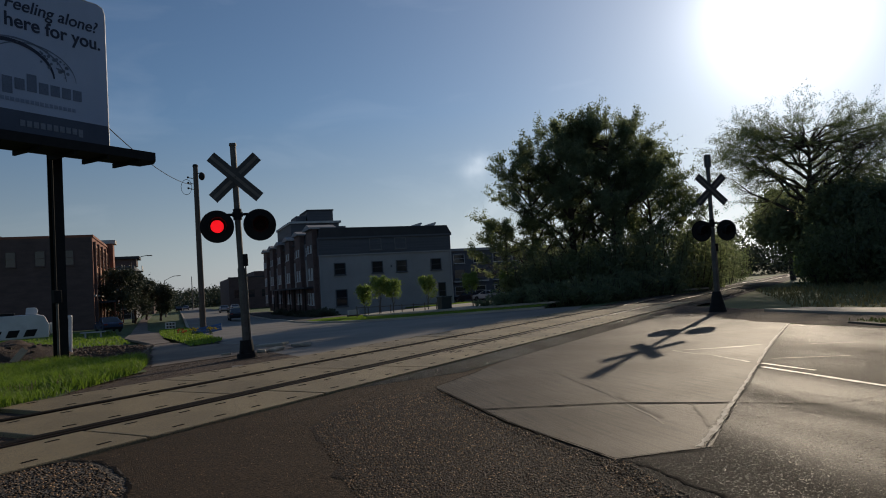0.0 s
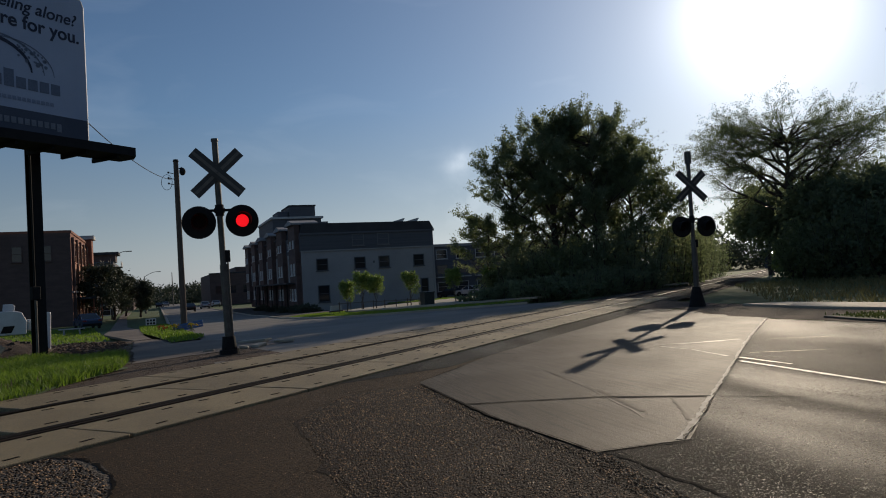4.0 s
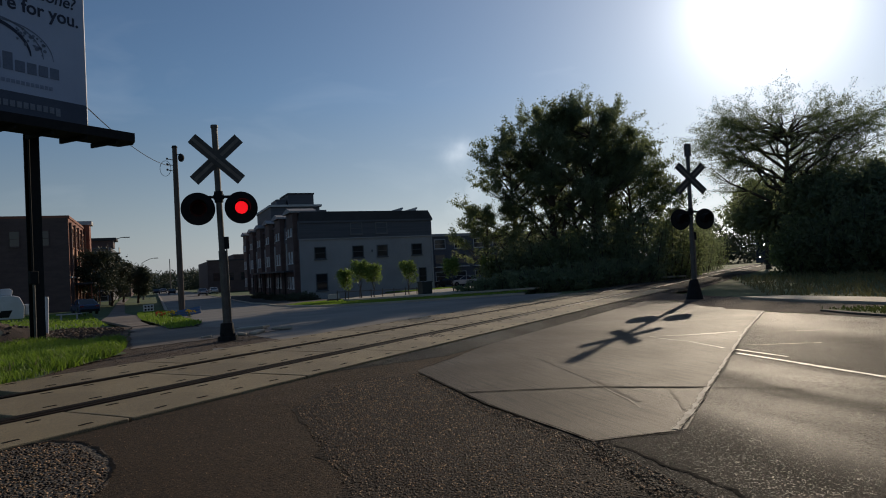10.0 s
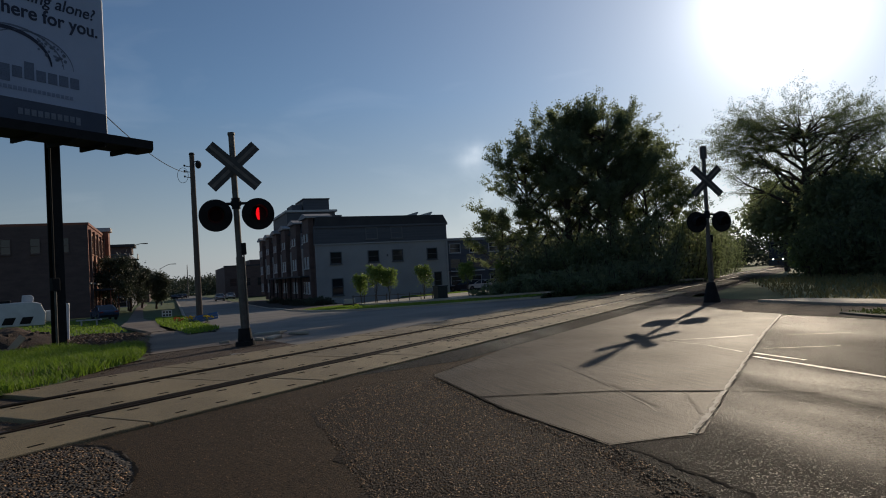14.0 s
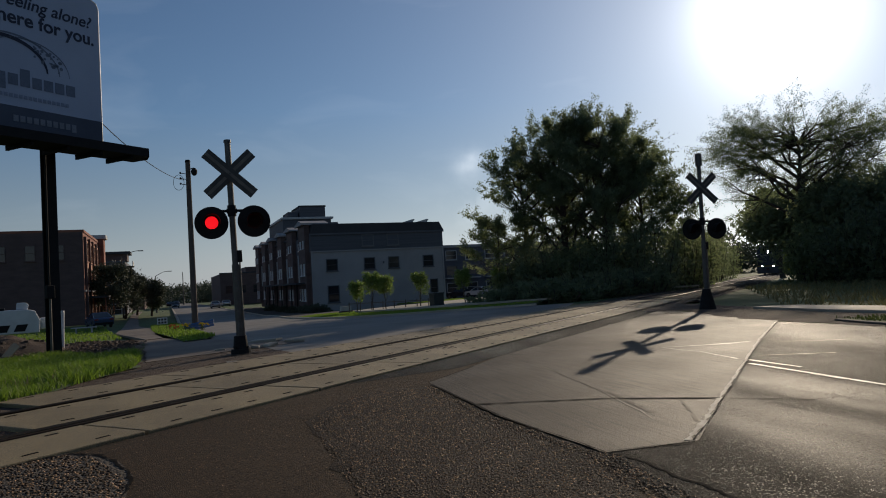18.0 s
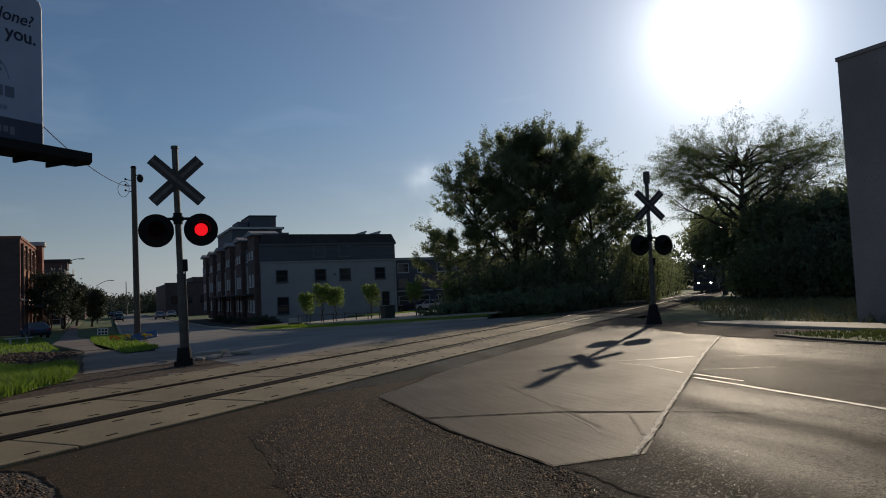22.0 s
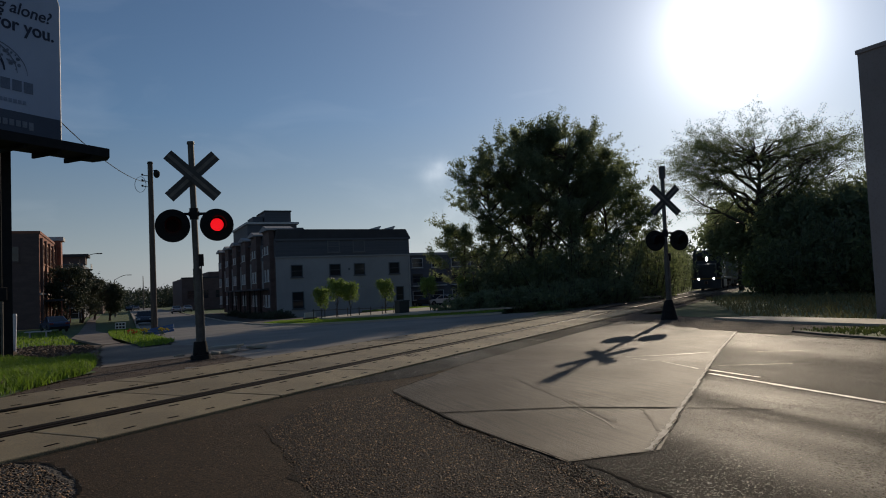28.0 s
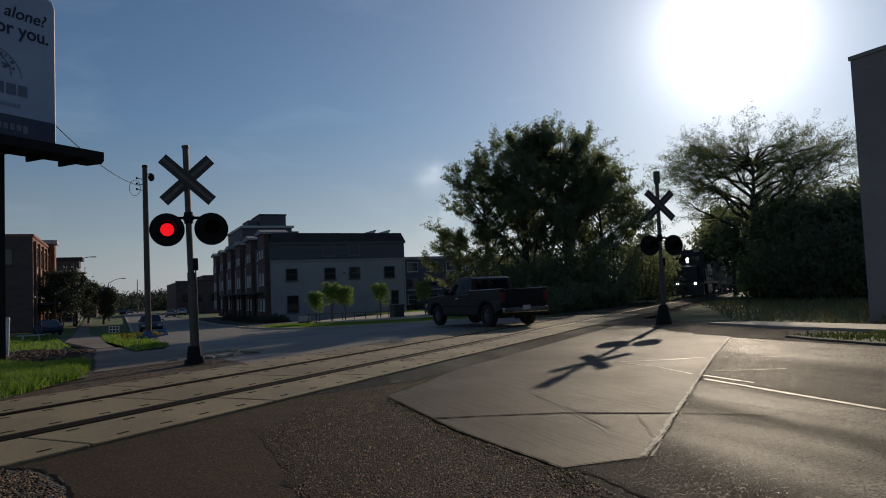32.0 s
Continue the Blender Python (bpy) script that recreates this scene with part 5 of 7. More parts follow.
def build_small_things():
    WHITE = mat("white_paint", (0.7, 0.7, 0.7), (0.58, 0.58, 0.58), 2, 0.5)
    # white marker post beside the billboard post
    x, y = -14.17, 22.98
    mp = thing("marker_post", pose(x, y, gz(x, y), 0, 2, 0), "white plastic marker post in the grass", "marker post")
    bm = bmesh.new(); box(bm, (0, 0, 0.62), (0.12, 0.06, 1.3), bevel=0.02)
    part("post", bm, WHITE, mp)
    bm = bmesh.new(); box(bm, (-0.05, 0, 1.27), (0.2, 0.08, 0.1), bevel=0.02)
    part("cap", bm, WHITE, mp)
    # yard sign
    ys = at_road("yard_sign", 42.5, -0.3, "small white yard sign with dark marks", "sign", turn=3)
    for o in (-0.2, 0.2):
        bm = bmesh.new(); tube(bm, (o, 0, -0.1), (o, 0, 0.76), 0.012, seg=6)
        part("stake", bm, BLACK, ys)
    block(ys, "board", -0.27, 0.27, -0.015, 0.015, 0.42, 0.78, WHITE)
    for i in range(3):
        for j in range(2):
            bm = bmesh.new()
            box(bm, (-0.16 + i * 0.16, -0.02, 0.51 + j * 0.17), (0.11, 0.006, 0.11))
            part("printed_bar", bm, BLACK, ys)
    # blue board and flowers at the foot of the pole
    bl = at_road("blue_board", 38.3, 1.5, "blue painted board leaning by the utility pole", "board", turn=-10)
    BLUE = mat("blue_paint", (0.05, 0.13, 0.3), (0.04, 0.1, 0.24), 2, 0.5)
    for i in range(3):
        bm = bmesh.new()
        box(bm, (0, 0, 0.12 + i * 0.13), (1.5, 0.04, 0.11), bevel=0.01, m=pose(0, 0, 0, -18, -9, 0))
        part("slat", bm, BLUE, bl)
    for c, nm, dx in (((0.75, 0.5, 0.03), "yellow", -0.5), ((0.7, 0.16, 0.03), "orange", -1.2), ((0.75, 0.6, 0.05), "yellow", 0.55)):
        fl = at_road("flower_tuft", 37.6, 1.2 + dx * 0.8, nm + " flowers on low green stems", "flowers", group="flowers by the pole")
        rnd = random.Random(int(dx * 100))
        bm = bmesh.new()
        for i in range(14):
            ball(bm, (rnd.gauss(0, 0.14), rnd.gauss(0, 0.14), rnd.uniform(0.22, 0.4)), 0.045, 6, 4)
        part("blossom", bm, mat(nm + "_petal", c, c, 4, 0.8), fl)
        bm = bmesh.new()
        for i in range(14):
            tube(bm, (rnd.gauss(0, 0.1), rnd.gauss(0, 0.1), -0.02), (rnd.gauss(0, 0.16), rnd.gauss(0, 0.16), 0.3), 0.008, seg=4)
        part("stem", bm, TURF, fl)
    # small white table-like sign and bench
    tb = at_road("bench", 62, -6.2, "small pale bench on the grass", "bench")
    block(tb, "seat", -0.9, 0.9, -0.2, 0.2, 0.42, 0.5, TRIM)
    block(tb, "leg", -0.6, -0.5, -0.15, 0.15, 0, 0.42, TRIM)
    block(tb, "leg", 0.5, 0.6, -0.15, 0.15, 0, 0.42, TRIM)
    # spoil heap with a board on it
    hp = thing("spoil_heap", pose(*on((-15.6, 21.6), -0.08)), "mound of dug brown earth and stones", "earth mound")
    verts, faces = [], []
    k = 26
    for i in range(k + 1):
        for j in range(k + 1):
            u, v = i / k * 2 - 1, j / k * 2 - 1
            h = max(0, 1 - u * u - v * v)
            nz = noise.noise(Vector((u * 2.2, v * 2.2, 3))) * 0.35 + noise.noise(Vector((u * 7, v * 7, 9))) * 0.13
            verts.append((u * 2.3, v * 1.9, max(-0.05, h ** 0.7 * (0.62 + nz * 0.7))))
    for i in range(k):
        for j in range(k):
            a = i * (k + 1) + j
            faces.append((a, a + k + 1, a + k + 2, a + 1))
    data_part("mound", verts, faces, DIRT, hp, "", True)
    rnd = random.Random(5)
    bm = bmesh.new()
    for i in range(40):
        u, v = rnd.uniform(-0.8, 0.8), rnd.uniform(-0.8, 0.8)
        h = max(0, 1 - u * u - v * v) ** 0.7 * 0.62
        box(bm, (u * 2.3, v * 1.9, h), (rnd.uniform(0.06, 0.22), rnd.uniform(0.06, 0.2), rnd.uniform(0.05, 0.12)), bevel=0.03)
    tagged(part("stone_scatter", bm, GRAVEL, hp, "loose stones"), kind="stuff")
    pb = thing("plywood_scrap", pose(-13.75, 19.9, gz(-13.75, 19.9) + 0.12, 50, 10, -40), "tan scrap of plywood leaning on the mound", "board")
    bm = bmesh.new(); box(bm, (0, 0, 0.1), (0.55, 0.5, 0.02))
    part("sheet", bm, mat("plywood", (0.45, 0.32, 0.18), (0.38, 0.26, 0.15), 2, 0.8), pb)
    # broken concrete edge by the drive
    for i, (x, y, w, l, r) in enumerate(((-5.5, 17.5, 0.9, 0.35, -20), (-4.5, 16.6, 0.8, 0.22, -55), (-4.75, 15.45, 0.3, 0.2, 70), (-5.0, 15.2, 0.2, 0.16, 10), (-5.75, 15.1, 0.22, 0.18, 30))):
        rb = thing("concrete_rubble", pose(*on((x, y), 0.03), 4, -3, r), "broken lump of pale concrete in the dirt", "rubble", "rubble round the signal")
        bm = bmesh.new(); box(bm, (0, 0, 0), (w, l, 0.07), bevel=0.03)
        for v in bm.verts:
            v.co += Vector([noise.noise(v.co * 5 + Vector((i, k, 0))) * 0.05 for k in (1, 5, 9)])
        part("lump", bm, WALKWAY, rb)


# ---- trees and plants ----
BARK = mat("bark", (0.085, 0.065, 0.05), (0.055, 0.042, 0.034), 3, 0.95, bump=0.6, fine=14, stretch=(4, 4, 0.6))
LEAF_DARK = mat("leaf_dark", (0.145, 0.17, 0.1), (0.115, 0.14, 0.08), 0.4, 0.5, fine=3, translucent=0.6, through_leaf=(2.0, 2.0, 1.7))
LEAF_MID = mat("leaf_mid", (0.16, 0.19, 0.095), (0.125, 0.155, 0.07), 0.4, 0.5, fine=3, translucent=0.6, through_leaf=(1.6, 1.6, 1.4))
LEAF_FAR = mat("leaf_far", (0.07, 0.085, 0.05), (0.05, 0.062, 0.038), 0.1, 0.7, fine=1, translucent=0.2)
LEAF_FRESH = mat("leaf_fresh", (0.21, 0.29, 0.07), (0.15, 0.22, 0.05), 0.6, 0.55, fine=3, translucent=0.5)
GRASS = mat("grass_blade", (0.215, 0.325, 0.036), (0.14, 0.225, 0.027), 0.7, 0.6, fine=4, translucent=0.5)
VERGE = mat("verge_blade", (0.12, 0.15, 0.035), (0.08, 0.1, 0.026), 0.7, 0.7, fine=4, translucent=0.35)
DRYGRASS = mat("dry_grass", (0.2, 0.19, 0.08), (0.14, 0.14, 0.06), 0.7, 0.7, fine=4, translucent=0.35)


def leaf_mesh(name, centres, count, sigma, size, material, parent, rng, flat=0.75, kind="", ends=None):
    """Many small leaves scattered round the given centres, or along the twigs from centres to ends, as one crown."""
    c = np.asarray(centres)
    n = int(count)
    pick = rng.integers(0, len(c), n)
    sig = np.asarray(sigma)
    base = c[pick] if ends is None else c[pick] + (np.asarray(ends)[pick] - c[pick]) * rng.uniform(0.1, 1.08, (n, 1))
    pos = base + rng.normal(0, 1, (n, 3)) * sig * np.array([1, 1, flat])
    a = rng.normal(0, 1, (n, 3))
    a /= np.linalg.norm(a, axis=1)[:, None]
    b = np.cross(a, rng.normal(0, 1, (n, 3)))
    b /= np.linalg.norm(b, axis=1)[:, None]
    s = size * rng.uniform(0.6, 1.35, (n, 1))
    v = np.empty((n, 4, 3))
    v[:, 0], v[:, 1] = pos - a * s, pos + b * s * 0.42
    v[:, 2], v[:, 3] = pos + a * s, pos - b * s * 0.42
    me = bpy.data.meshes.new(name)
    me.vertices.add(n * 4)
    me.vertices.foreach_set("co", v.reshape(-1).astype(np.float32))
    me.loops.add(n * 4)
    me.loops.foreach_set("vertex_index", np.arange(n * 4, dtype=np.int32))
    me.polygons.add(n)
    me.polygons.foreach_set("loop_start", np.arange(0, n * 4, 4, dtype=np.int32))
    me.update(calc_edges=True)
    me.materials.append(material)
    ob = new(name, me)
    ob.parent = parent
    if kind:
        tagged(ob, kind=kind)
    return ob


def limb_tubes(segs):
    """Tapered five-sided tubes for a list of (p, q, r0, r1)."""
    verts, faces = [], []
    k = 6
    for p, q, r0, r1 in segs:
        d = (q - p)
        if d.length < 1e-4:
            continue
        u = d.orthogonal().normalized()
        w = d.normalized().cross(u)
        base = len(verts)
        for c, r in ((p, r0), (q, r1)):
            for i in range(k):
                a = 2 * math.pi * i / k
                verts.append(tuple(c + u * (r * math.cos(a)) + w * (r * math.sin(a))))
        for i in range(k):
            faces.append((base + i, base + (i + 1) % k, base + k + (i + 1) % k, base + k + i))
    return verts, faces


def build_tree(p, height, radius, trunk, seed, leaves, leaf, low=0.28, material=None, label="", limbs=16, sigma=0.55, gap=0.0, name="tree", group="", twigs=5, upsweep=0.45, rise=0.55, uneven=0.3):
    rnd, rng = random.Random(seed), np.random.default_rng(seed)
    x, y = p
    tree = thing(name, pose(x, y, gz(x, y) - 0.15), label, "tree", group)
    stem, branch, tips = [], [], []
    # trunk with a slight lean
    lean = Vector((rnd.uniform(-0.06, 0.06), rnd.uniform(-0.06, 0.06), 1))
    pts = [Vector((0, 0, 0))]
    k = 7
    for i in range(1, k + 1):
        pts.append(Vector((lean.x * height * 0.8 * i / k + rnd.uniform(-1, 1) * 0.015 * height, lean.y * height * 0.8 * i / k + rnd.uniform(-1, 1) * 0.015 * height, height * 0.82 * i / k)))
    for i in range(k):
        stem.append((pts[i], pts[i + 1], trunk * (1 - i / k * 0.85) * (1.25 if i == 0 else 1), trunk * (1 - (i + 1) / k * 0.85)))

    def shell(h, ang):
        """Radius of the crown at a height share h, uneven with the angle."""
        t = clamp((h - low) / (1 - low), 0, 1)
        base = math.sin(math.pi * (0.16 + 0.78 * t)) ** 0.75
        return radius * base * (0.82 + uneven * noise.noise(Vector((math.cos(ang) * 1.3 + seed, math.sin(ang) * 1.3, h * 3))))
    for i in range(limbs):
        h = low * 0.8 + (0.9 - low * 0.8) * (i + rnd.random()) / limbs
        ang = i * 2.4 + rnd.uniform(-0.5, 0.5)
        f = h / 0.82
        j = min(k - 1, int(f * k))
        o = pts[j].lerp(pts[j + 1], clamp(f * k - j, 0, 1))
        h2 = min(0.98, h + upsweep * (1 - h) * rnd.uniform(0.6, 1.2))
        R = shell(h2, ang)
        end = Vector((o.x + math.cos(ang) * R, o.y + math.sin(ang) * R, h2 * height))
        r0 = trunk * 0.42 * (1 - h * 0.6)
        prev, pr = o, r0
        for s in range(1, 5):
            q = o.lerp(end, s / 4) + Vector((rnd.uniform(-1, 1), rnd.uniform(-1, 1), rnd.uniform(-0.4, 1.2))) * (0.05 * radius if s < 4 else 0)
            branch.append((prev, q, pr, r0 * (1 - s / 4.6)))
            pr = r0 * (1 - s / 4.6)
            if s >= 2:
                for _ in range(twigs):
                    dirn = Vector((math.cos(ang) + rnd.gauss(0, 0.75), math.sin(ang) + rnd.gauss(0, 0.75), rnd.gauss(rise, 0.6))).normalized()
                    ln = radius * rnd.uniform(0.14, 0.36)
                    e = q + dirn * ln
                    m = q + dirn * ln * 0.5 + Vector((rnd.gauss(0, 1), rnd.gauss(0, 1), rnd.gauss(0, 1))) * ln * 0.08
                    branch.append((q, m, pr * 0.45, pr * 0.28))
                    branch.append((m, e, pr * 0.28, pr * 0.1))
                    tips.append((m, e))
                    for o2 in (m, e, e):
                        d2 = (dirn + Vector((rnd.gauss(0, 0.6), rnd.gauss(0, 0.6), rnd.gauss(rise * 0.6, 0.45)))).normalized()
                        e2 = o2 + d2 * ln * rnd.uniform(0.25, 0.6)
                        branch.append((o2, e2, pr * 0.13, pr * 0.05))
                        tips.append((o2, e2))
            prev = q
        tips.append((q, end))
    for _ in range(limbs * 2):
        e = pts[-1] + Vector((rnd.gauss(0, 0.3) * radius, rnd.gauss(0, 0.3) * radius, rnd.uniform(-0.12, 0.18) * height))
        branch.append((pts[-1], e, trunk * 0.1, trunk * 0.02))
        tips.append((pts[-1].lerp(e, 0.5), e))
    v, f = limb_tubes(stem)
    data_part("trunk", v, f, BARK, tree, "", True)
    v, f = limb_tubes(branch)
    data_part("branchwork", v, f, BARK, tree, "bare grey limbs", True)
    if gap:
        tips = [t for t in tips if noise.noise(t[1] * 0.55 + Vector((seed, 0, 0))) > gap - 0.5]
    leaf_mesh("crown", [tuple(t[0]) for t in tips], leaves, sigma, leaf, material or LEAF_DARK, tree, rng, ends=[tuple(t[1]) for t in tips])
    return tree


def build_bush(p, w, h, seed, leaves, leaf, material, label, name="bush", group="", depth=None):
    """A thicket: stems that fan out and a dense uneven cover of leaves."""
    rnd, rng = random.Random(seed), np.random.default_rng(seed)
    x, y = p
    bush = thing(name, pose(x, y, gz(x, y) - 0.1, 0, 0, rnd.uniform(0, 40) if depth is None else -ROAD_AZ), label, "bush", group)
    segs, tips = [], []
    depth = depth or w
    for i in range(26):
        a, r = rnd.uniform(0, 6.28), math.sqrt(rnd.random())
        o = Vector((math.cos(a) * r * w * 0.3, math.sin(a) * r * depth * 0.3, 0))
        hh = h * math.sqrt(max(0.05, 1 - r * r * 0.75)) * rnd.uniform(0.7, 1.05)
        e = Vector((math.cos(a) * r * w * 0.5, math.sin(a) * r * depth * 0.5, hh))
        m = o.lerp(e, 0.5) + Vector((rnd.gauss(0, 0.05) * w, rnd.gauss(0, 0.05) * w, 0))
        segs += [(o, m, 0.05, 0.03), (m, e, 0.03, 0.01)]
        for f in (0.12, 0.3, 0.5, 0.65, 0.8, 0.95):
            tips.append(tuple(o.lerp(e, f) + Vector((rnd.gauss(0, 0.07) * w, rnd.gauss(0, 0.07) * depth, rnd.gauss(0, 0.03) * h))))
    v, f = limb_tubes(segs)
    tagged(data_part("stemwork", v, f, BARK, bush), kind="stuff")
    leaf_mesh("foliage", tips, leaves, min(w, h) * 0.085, leaf, material, bush, rng)
    return bush


def az(angle, dist):
    return dist * math.sin(radians(angle)), dist * math.cos(radians(angle))


def build_trees():
    big = "large dark green tree beyond the tracks"
    G = "trees beside the railway"
    build_tree(az(7.4, 52), 13.5, 4.5, 0.34, 11, 70000, 0.078, 0.16, LEAF_DARK, big, 24, 0.12, gap=0.26, group=G, twigs=7, rise=0.9)
    build_tree(az(4.2, 52), 11.2, 4.1, 0.28, 12, 32000, 0.07, 0.2, LEAF_MID, "open-crowned tree with visible limbs beyond the tracks", 20, 0.1, gap=0.38, group=G, twigs=7, rise=0.8)
    build_tree(az(10.8, 50.5), 13.0, 4.2, 0.28, 13, 60000, 0.078, 0.16, LEAF_DARK, big, 22, 0.12, gap=0.26, group=G, twigs=7, rise=0.9)
    build_tree(az(13.8, 53), 10.4, 3.7, 0.24, 14, 40000, 0.08, 0.15, LEAF_MID, big, 20, 0.14, gap=0.15, group=G, rise=0.8)
    build_tree(az(1.6, 50.5), 6.3, 2.7, 0.17, 15, 16000, 0.07, 0.2, LEAF_MID, "smaller open tree at the edge of the thicket", 15, 0.12, gap=0.4, group=G, rise=0.7)
    build_tree(az(9.2, 56), 13.0, 3.9, 0.28, 16, 24000, 0.085, 0.16, LEAF_DARK, big, 18, 0.18, gap=0.2, group=G, rise=1.0)
    build_tree(az(12.4, 56), 12.3, 3.7, 0.26, 17, 20000, 0.085, 0.16, LEAF_DARK, big, 16, 0.18, gap=0.2, group=G, rise=1.0)
    for i, (a, d, w, h) in enumerate(((2.6, 50, 3, 2.6), (4.2, 49, 4, 3.6), (6.2, 48, 4.6, 4.1), (8.8, 47.5, 4.6, 4.4), (11.4, 47, 4.6, 4.6), (13.8, 48, 4.6, 4.8), (15.9, 52, 4.6, 6.0), (5.4, 55, 6, 6.6), (10.2, 55, 6, 7.0), (13.2, 57, 5.4, 6.6), (17.0, 62, 4.4, 6.4), (18.2, 80, 5, 6.6), (18.9, 100, 5, 7.0))):
        build_bush(az(a, d), w, h, 40 + i, 5200, 0.13, LEAF_DARK if i % 3 else LEAF_MID, "dense dark thicket under the trees", "thicket", "thickets by the track")
    # the far side of the track
    build_tree(az(25.2, 63), 13.6, 8.0, 0.5, 21, 120000, 0.055, 0.36, LEAF_MID, "wide airy tree with long arching limbs", 34, 0.15, gap=0.3, group=G, twigs=8, upsweep=0.55, rise=0.1, uneven=0.12)
    build_tree(az(28.6, 60), 7.2, 4.6, 0.3, 22, 16000, 0.24, 0.14, LEAF_DARK, big, 15, 0.6, group=G)
    build_tree(az(24.6, 70), 7.4, 4.2, 0.3, 23, 15000, 0.24, 0.22, LEAF_DARK, big, 15, 0.6, group=G)
    build_tree(az(23.2, 86), 9.8, 3.4, 0.26, 24, 10000, 0.24, 0.4, LEAF_MID, "tall tree leaning over the track", 13, 0.55, group=G)
    build_tree(az(32.4, 58), 6.8, 4.6, 0.3, 25, 15000, 0.24, 0.14, LEAF_DARK, big, 15, 0.6, group=G)
    build_tree(az(36.0, 60), 7.4, 5, 0.3, 26, 14000, 0.26, 0.14, LEAF_DARK, big, 15, 0.6, group=G)
    for i, (a, d, w, h) in enumerate(((26.0, 56, 6, 4.5), (28.3, 54, 6, 5.2), (30.8, 53, 6, 5.4), (33.2, 52, 6, 5.2), (35.8, 50, 6, 5.0), (27.2, 64, 7, 5.6), (30.0, 64, 7, 5.6), (25.4, 74, 5, 4.6), (33.0, 62, 7, 5.6))):
        build_bush(az(a, d), w, h, 70 + i, 5000, 0.17, LEAF_DARK if i % 3 else LEAF_MID, "dense dark thicket under the trees", "thicket", "thickets by the track")
    build_bush(az(24.3, 120), 4, 4.2, 90, 5000, 0.24, LEAF_FRESH, "sunlit yellow-green bush beside the track", "thicket", "thickets by the track")
    # hedge beside the crossing's far corner
    for i, (a, d, w, h) in enumerate(((1.6, 41, 3.4, 1.1), (3.6, 40, 3.4, 1.3), (5.6, 39.5, 3.4, 1.4), (7.6, 40, 3.6, 1.5), (9.6, 42, 3.6, 1.6), (11.6, 44, 4, 1.7), (13.6, 46, 4, 1.8))):
        build_bush(az(a, d), w, h, 110 + i, 4200, 0.1, LEAF_DARK, "low dark hedge at the edge of the street", "hedge", "hedges by the street")
    for i, (a, b) in enumerate(((66, 13.2), (72, 13.6), (81, 13.8), (90, 13.8), (100, 13.8))):
        build_bush(rp(a, b), 2.6, 1.0, 170 + i, 2200, 0.1, LEAF_FAR, "low dark shrub along the apartment wing", "shrub", "shrubs along the wing")
    # young street trees in front of the apartments
    for i, (a, d, h, r) in enumerate(((-8.7, 46, 2.75, 0.62), (-9.95, 46.5, 2.2, 0.46), (-7.65, 45.5, 2.4, 0.62), (-4.8, 46, 2.5, 0.6), (-1.15, 45, 2.5, 0.55), (1.75, 50, 2.6, 0.6))):
        build_tree(az(a, d), h, r, 0.045, 130 + i, 2300, 0.07, 0.34, LEAF_FRESH, "young staked street tree with fresh green leaves", 14, 0.1, name="young_tree", group="young street trees", twigs=4, upsweep=0.7, rise=0.9)
    for i, (a, d, h, r, m) in enumerate(((-28.4, 100, 7.6, 2.4, LEAF_FAR), (-27.4, 112, 7.2, 2.2, LEAF_FAR), (-26.6, 125, 6.6, 1.9, LEAF_FAR), (-25.6, 120, 5.6, 1.4, LEAF_FAR))):
        build_tree(az(a, d), h, r, 0.18, 150 + i, 6500, 0.18, 0.04, m, "leafy street tree beside the sidewalk", 15, 0.34, gap=0.35, group="street trees")
    # distant woods
    rng = np.random.default_rng(5)
    fw = thing("far_woods", pose(0, 0, 0), "distant belt of woods closing the street and the track", "woods", kind="stuff")
    cs = []
    for i in range(130):
        a = rng.uniform(-31, -12)
        d = rng.uniform(330, 420)
        x, y = az(a, d)
        for k in range(5):
            cs.append((x + rng.normal(0, 5), y + rng.normal(0, 5), gz(x, y) + rng.uniform(0, 7.5)))
    for i in range(60):
        a = rng.uniform(15, 40)
        d = rng.uniform(225, 260)
        x, y = az(a, d)
        top = 9 if 20.0 < a < 22.4 else 14
        for k in range(6):
            cs.append((x + rng.normal(0, 3), y + rng.normal(0, 3), gz(x, y) + rng.uniform(0, top)))
    leaf_mesh("foliage", cs, 60000, 1.5, 0.7, LEAF_FAR, fw, rng)


def inside(x, y, poly):
    c, j = False, len(poly) - 1
    for i in range(len(poly)):
        (xi, yi), (xj, yj) = poly[i], poly[j]
        if (yi > y) != (yj > y) and x < (xj - xi) * (y - yi) / (yj - yi) + xi:
            c = not c
        j = i
    return c


